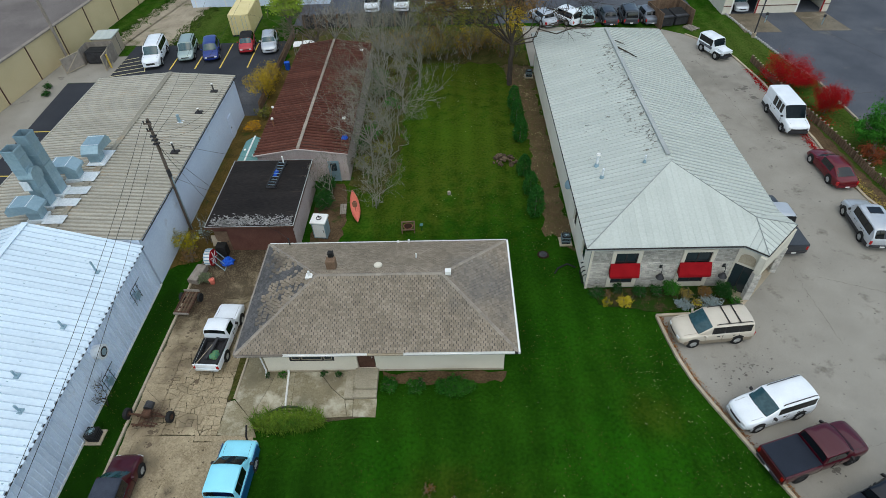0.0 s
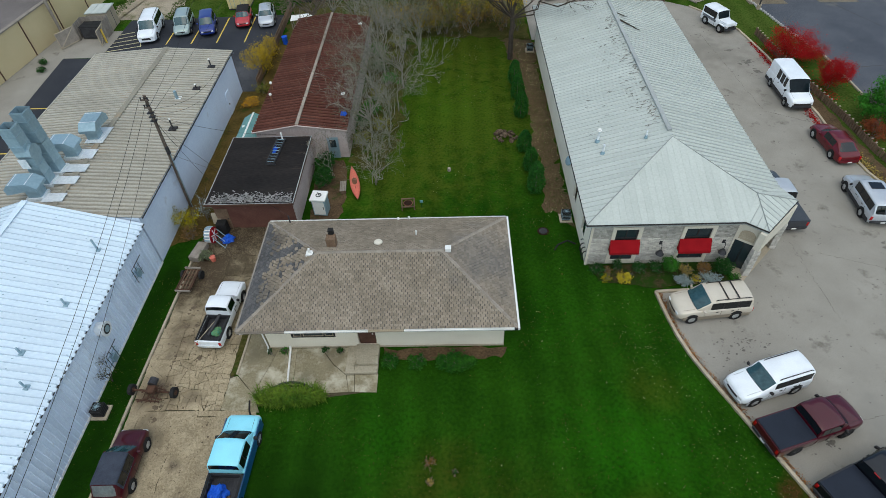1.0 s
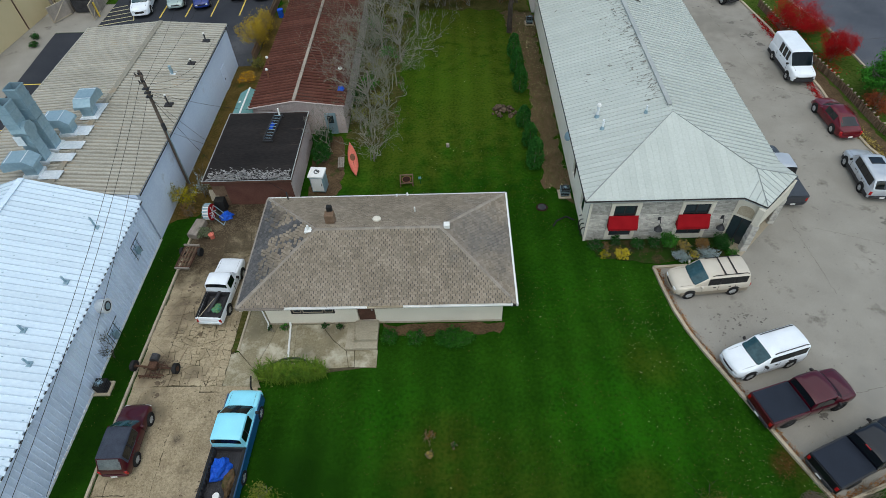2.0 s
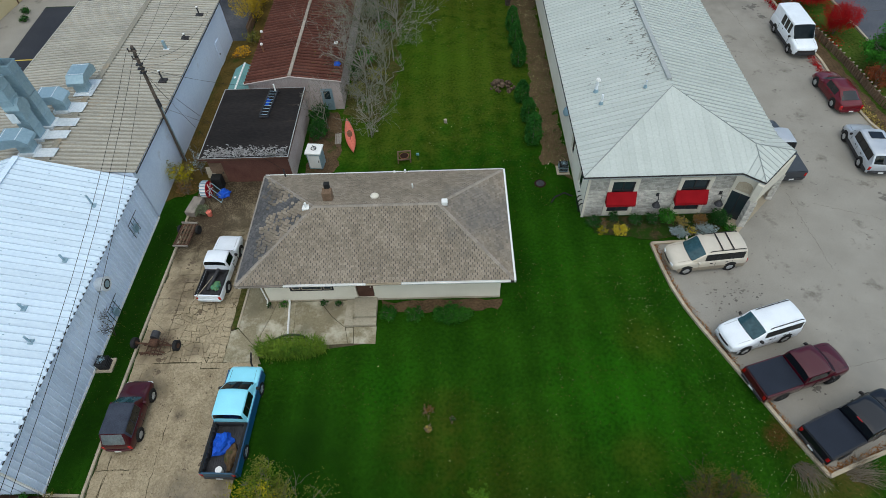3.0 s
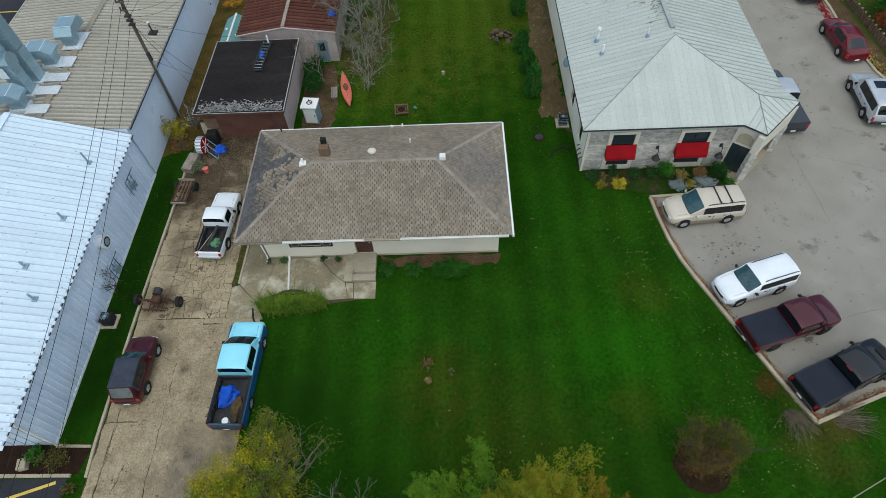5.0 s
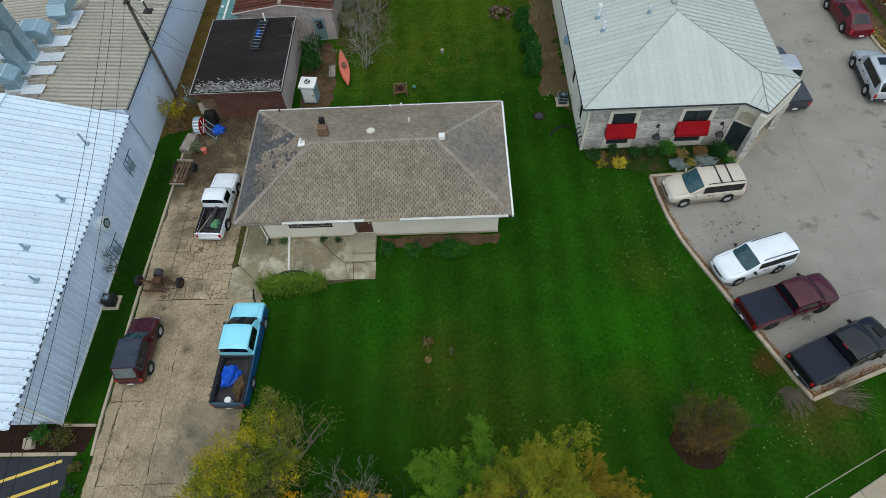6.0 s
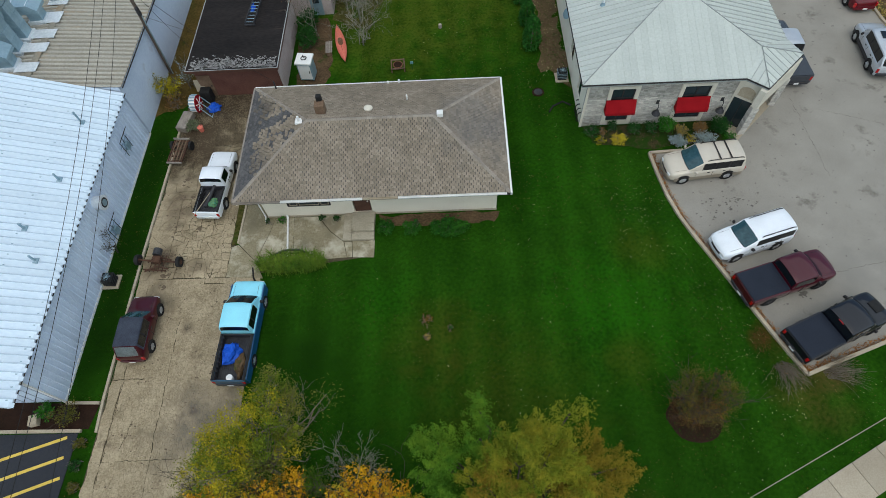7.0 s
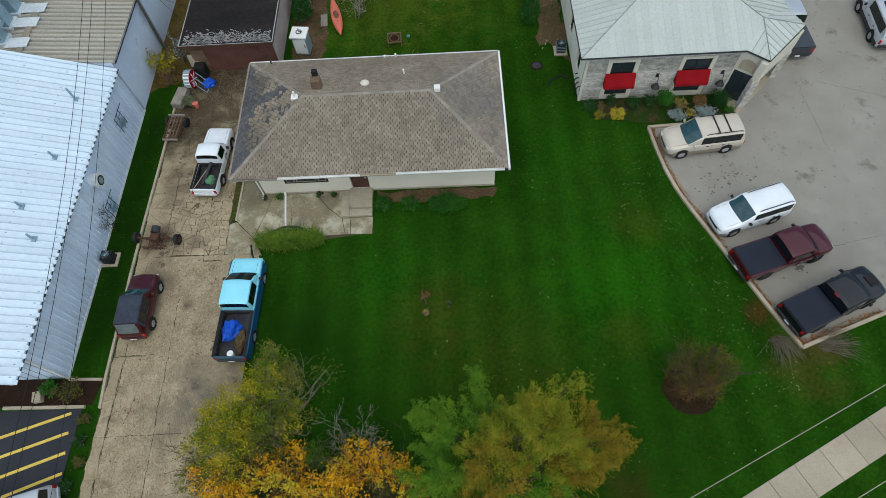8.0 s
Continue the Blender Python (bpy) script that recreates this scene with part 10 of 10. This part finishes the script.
def east_strip():
    # wooden rail fence
    f = thing("fence", "low brown board fence along the grass strip", "fence", (0, 0, 0))
    line = [(31.6, 57.5), (31.9, 52.0), (32.2, 47.6), (33.0, 41.8), (33.3, 36.5), (34.6, 31.0), (37.5, 25.5)]
    rr = random.Random(6)
    for (x0, y0), (x1, y1) in zip(line, line[1:]):
        a, b = V(x0, y0, 0), V(x1, y1, 0)
        n = round((b - a).length / 0.28)
        for k in range(n):
            p = a.lerp(b, (k + 0.5) / n)
            part("board", bx(p.x - 0.05, p.x + 0.03, p.y - 0.1, p.y + 0.1, 0, 0.66 + rr.uniform(-0.05, 0.05)), M["fence_wood"], f)
        part("rail", tube(bmesh.new(), [a + V(0.06, 0, 0.5), b + V(0.06, 0, 0.5)], 0.035, 5), M["fence_wood"], f)
        for k in range(n // 2):
            p = a.lerp(b, (2 * k + 1) / n)
            part("post_cap", bx(p.x - 0.06, p.x + 0.06, p.y - 0.06, p.y + 0.06, 0.72, 0.79), M["walkway"], f)
    # border of round pale stones
    w = thing("stone_border", "row of pale rounded stones along the asphalt edge", "stones", (0, 0, 0))
    line = [(33.1, 72.2), (34.2, 64.1), (35.5, 56.6), (36.4, 52.9)]
    for (x0, y0), (x1, y1) in zip(line, line[1:]):
        n = round(math.hypot(x1 - x0, y1 - y0) / 0.42)
        for k in range(n):
            s = (k + 0.5) / n
            bm = bmesh.new()
            bmesh.ops.create_icosphere(bm, subdivisions=2, radius=0.15)
            for v in bm.verts:
                v.co *= rr.uniform(0.88, 1.1)
            bmesh.ops.transform(bm, matrix=pose(x0 + (x1 - x0) * s + rr.uniform(-0.05, 0.05), y0 + (y1 - y0) * s, 0.08), verts=bm.verts)
            part("stone", bm, M["mortar"], w, smooth=True)
    kerb_line("kerb_road", [(36.45, 52.6), (36.6, 44.8), (36.6, 30), (36.5, 12)], 0.18, 0.14, "pale concrete kerb of the neighbouring drive", M["walkway"])


east_strip()


def back_fence():
    f = thing("fence", "dark weathered board fence at the garden's end", "fence", (0, 0, 0))
    for k in range(84):
        x = -18.5 + 0.28 * k
        part("board", bx(x, x + 0.24, 69.0, 69.04, 0, 1.7 + 0.08 * math.sin(k * 1.7)), M["dark_metal"] if k % 5 else M["fence_wood"], f)
    for z in (0.5, 1.3):
        part("rail", bx(-18.5, 5.0, 69.05, 69.1, z, z + 0.08), M["fence_wood"], f)
    g = thing("fence", "dark board fence beside the asphalt yard", "fence", (0, 0, 0))
    for k in range(44):
        y = 49.2 + 0.4 * k
        part("board", bx(-19.2, -19.15, y, y + 0.36, 0, 1.1), M["fence_wood"], g)
    part("rail", bx(-19.14, -19.08, 49.2, 66.8, 0.75, 0.85), M["fence_wood"], g)
    t = thing("tarp_cover", "crumpled white sheet over clutter behind the red roof", "sheet", (-15.4, 59.2, 0))
    bm = bmesh.new()
    bmesh.ops.create_grid(bm, x_segments=10, y_segments=6, size=1, matrix=Matrix.Diagonal((1.5, 0.7, 1, 1)))
    for v in bm.verts:
        v.co.z = 1.2 + 0.3 * noise.noise(v.co * 1.5) - 0.2 * abs(v.co.y)
    part("sheet", bm, M["white"], t)
    part("support", bx(-1.2, 1.2, -0.4, 0.4, 0, 0.85), M["grey_wood"], t)
    b = thing("bucket", "blue plastic barrel by the fence", "barrel", (-18.3, 58.3, 0))
    part("barrel", cyl(0, 0, 0, 0.8, 0.28, 0.3, 14), M["blue_tarp"], b)
    part("rim", cyl(0, 0, 0.8, 0.84, 0.31, 0.31, 14), M["blue_tarp"], b)
    x = thing("bench", "weathered low wooden bench by the kayak", "bench", (-8.9, 33.7, 0), 95)
    for k in range(4):
        part("slat", bx(-0.6, 0.6, -0.24 + 0.125 * k, -0.14 + 0.125 * k, 0.32, 0.36), M["grey_wood"], x)
    for s in (-0.5, 0.5):
        part("leg", bx(s - 0.05, s + 0.05, -0.2, 0.2, 0, 0.32), M["fence_wood"], x)


back_fence()


def roof_debris():
    """Sticks and leaves caught on the grey roof."""
    rr = random.Random(12)
    bm = bmesh.new()
    for k in range(170):
        y = rr.uniform(33, 50)
        x = 14.2 - abs(rr.gauss(0.1, 0.7)) if rr.random() < 0.85 else rr.uniform(9, 13)
        z = 4 + (x - 7.88) / 6.48 * 1.85 + 0.06
        L = rr.uniform(0.03, 0.16)
        a = rr.gauss(0.2, 0.35)
        tube(bm, [V(x - L * math.cos(a), y - L * math.sin(a), z - 0.3 * L), V(x + L * math.cos(a), y + L * math.sin(a), z + 0.3 * L)], rr.uniform(0.01, 0.025), 4)
    tagged(link("roof_debris", bm, M["bark"]), "dead twigs and leaves caught on the grey metal roof", "twigs", kind="stuff")
    t = thing("fallen_branch", "dark fallen branch lying on the grey roof", "branch", (0, 0, 0))
    part("branch", tube(bmesh.new(), [V(14.55, 48.8, 5.92), V(15.3, 48.2, 5.72), V(16.1, 47.7, 5.45)], [0.07, 0.06, 0.03], 6), M["dark_bark"], t)
    part("branch", tube(bmesh.new(), [V(14.6, 50.2, 5.92), V(15.5, 49.9, 5.64)], [0.05, 0.02], 6), M["dark_bark"], t)
    d = thing("satellite_dish", "small grey dish on the cream side wall", "dish", (8.2, 33.3, 2.6))
    bm = bmesh.new()
    bmesh.ops.create_uvsphere(bm, u_segments=16, v_segments=8, radius=0.38, matrix=pose(0, 0, 0, 0, 60, 200) @ Matrix.Diagonal((1, 1, 0.25, 1)))
    part("dish", bm, M["galv"], d, smooth=True)
    part("arm", tube(bmesh.new(), [V(0, 0, 0), V(0.3, 0, -0.1)], 0.03, 5), M["dark_metal"], d)


roof_debris()


def lot_marks():
    """Oil stains and patches on the concrete lot, thin films of their own shape."""
    rr = random.Random(8)
    oil = mat("oil_stain", (0.105, 0.096, 0.083), (0.175, 0.16, 0.138), 2, 14, 0.7)

    lift = [0.0]

    def drops(bm, x, y, r, z, thick):
        """One stain: a worn core and smaller drops round it."""
        many = 1 if r < 0.07 else max(4, int(r * 26))
        for k in range(many):
            q = r * (0.5 if many > 1 and k == 0 else rr.uniform(0.08, 0.3) if many > 1 else 1.0)
            a, d = rr.uniform(0, 6.283), (abs(rr.gauss(0, 0.75)) * r if many > 1 and k else 0.0)
            cx, cy, ph = x + d * math.cos(a) * 1.2, y + d * math.sin(a), rr.uniform(0, 6)
            pts = [(cx + q * (1 + 0.25 * math.sin(3 * 6.283 * m / 11 + ph) + rr.uniform(-0.12, 0.12)) * math.cos(6.283 * m / 11), cy + 0.75 * q * (1 + 0.25 * math.sin(2 * 6.283 * m / 11 + ph)) * math.sin(6.283 * m / 11), z + lift[0]) for m in range(11)]
            lift[0] = (lift[0] + 0.00023) % 0.004
            slab_poly(bm, pts, thick)
    spots = [(28.6, 51.5, 0.7), (29.0, 49.8, 0.6), (27.7, 54, 0.5), (30.6, 42.0, 0.6), (15.8, 18.7, 0.16), (16.4, 18.4, 0.2), (17.0, 19.1, 0.2), (17.7, 18.6, 0.18), (18.82, 12.78, 0.34), (18.6, 12.7, 0.2), (18.95, 12.85, 0.2), (28.9, 26.2, 0.5), (15.4, 19.2, 0.2), (18.3, 19.5, 0.15), (17.75, 12.2, 0.12)]
    spots += [(rr.uniform(14.5, 29), rr.uniform(14, 28), rr.uniform(0.015, 0.055)) for _ in range(210)]
    spots += [(rr.gauss(16.9, 0.5), rr.gauss(19.0, 0.45), rr.uniform(0.03, 0.075)) for _ in range(26)] + [(rr.gauss(15.0, 0.35), rr.gauss(18.4, 0.6), rr.uniform(0.03, 0.07)) for _ in range(18)]
    spots += [(rr.uniform(22, 30), rr.uniform(30, 62), rr.uniform(0.04, 0.2)) for _ in range(70)]
    bm = bmesh.new()
    for x, y, r in spots:
        drops(bm, x, y, r, 0.031, 0.003)
    tagged(link("oil_stains", bm, oil), "dark oil spots on the concrete lot", "stain", kind="stuff")
    bm = bmesh.new()
    spots = [(-16.95, 6.1, 0.13), (-16.7, 6.2, 0.1), (-17.15, 6.25, 0.12), (-16.8, 6.75, 0.14), (-17.0, 8.9, 0.12), (-16.6, 8.95, 0.1), (-17.3, 3.8, 0.1), (-17.05, 3.75, 0.08), (-14.9, 11.9, 0.14), (-17.1, 15.2, 0.34), (-16.9, 14.5, 0.28), (-17.2, 16.6, 0.3), (-15.6, 18.4, 0.3), (-15.1, 18.6, 0.16), (-16.5, 20.8, 0.3), (-17.1, 22.2, 0.35), (-13.0, 10.2, 0.3), (-13.1, 9.4, 0.25)]
    spots += [(rr.uniform(-18.2, -13.6), rr.uniform(2, 23), rr.uniform(0.03, 0.1)) for _ in range(70)]
    spots += [(-17.1 + rr.gauss(0, 0.16), rr.uniform(13.5, 22), rr.uniform(0.06, 0.2)) for _ in range(26)]
    for x, y, r in spots:
        drops(bm, x, y, r, 0.062, 0.002)
    tagged(link("drive_stains", bm, mat("drive_stain", (0.095, 0.07, 0.045), (0.17, 0.132, 0.088), 3, 14, 0.8)), "dark oil and mud stains on the driveway", "stain", kind="stuff")
    bm = bmesh.new()
    for a, b in (((19.9, 13.8), (27, 15.2)), ((22.9, 20.5), (22.6, 27)), ((30.5, 41), (27, 43)), ((27, 43), (26, 58)), ((24, 26), (29, 24)), ((42, 66), (47, 54)), ((47, 54), (46, 40)), ((38, 50), (60, 52))):
        n = 60
        pts = [V(a[0] + (b[0] - a[0]) * k / n + 0.22 * noise.noise(V(k * 0.25, a[0], 2)) + 0.12 * noise.noise(V(k * 1.3, a[0], 2)), a[1] + (b[1] - a[1]) * k / n + 0.12 * noise.noise(V(k * 1.1, a[1], 5)), 0.024) for k in range(n + 1)]
        tube(bm, pts, 0.011, 4)
    tagged(link("lot_cracks", bm, M["crack"]), "thin dark cracks across the concrete lot", "crack", kind="stuff")
    d = thing("drain_cover", "round rusty drain cover in the lot", "drain", (30.2, 26.6, 0.03))
    part("cover", cyl(0, 0, 0, 0.02, 0.35, 0.34, 20), M["rust"], d)
    part("ring", cyl(0, 0, 0, 0.012, 0.45, 0.44, 20), M["crack"], d)


lot_marks()


def white_canopy():
    """A white sheet stretched over posts behind the red-roofed shed."""
    t = thing("canopy", "white plastic sheet stretched over low posts behind the red shed", "canopy", (0, 0, 0))
    bm = bmesh.new()
    plate(bm, [(-17.6, 59.4, 1.95), (-15.3, 60.0, 2.05), (-15.2, 61.0, 2.1), (-17.7, 60.7, 2.0)], 0.04)
    part("sheet", bm, M["white"], t)
    for x, y in ((-17.5, 59.55), (-15.4, 60.1), (-15.3, 60.9), (-17.6, 60.6)):
        part("post", cyl(x, y, 0, 1.98, 0.04), M["grey_wood"], t)


white_canopy()
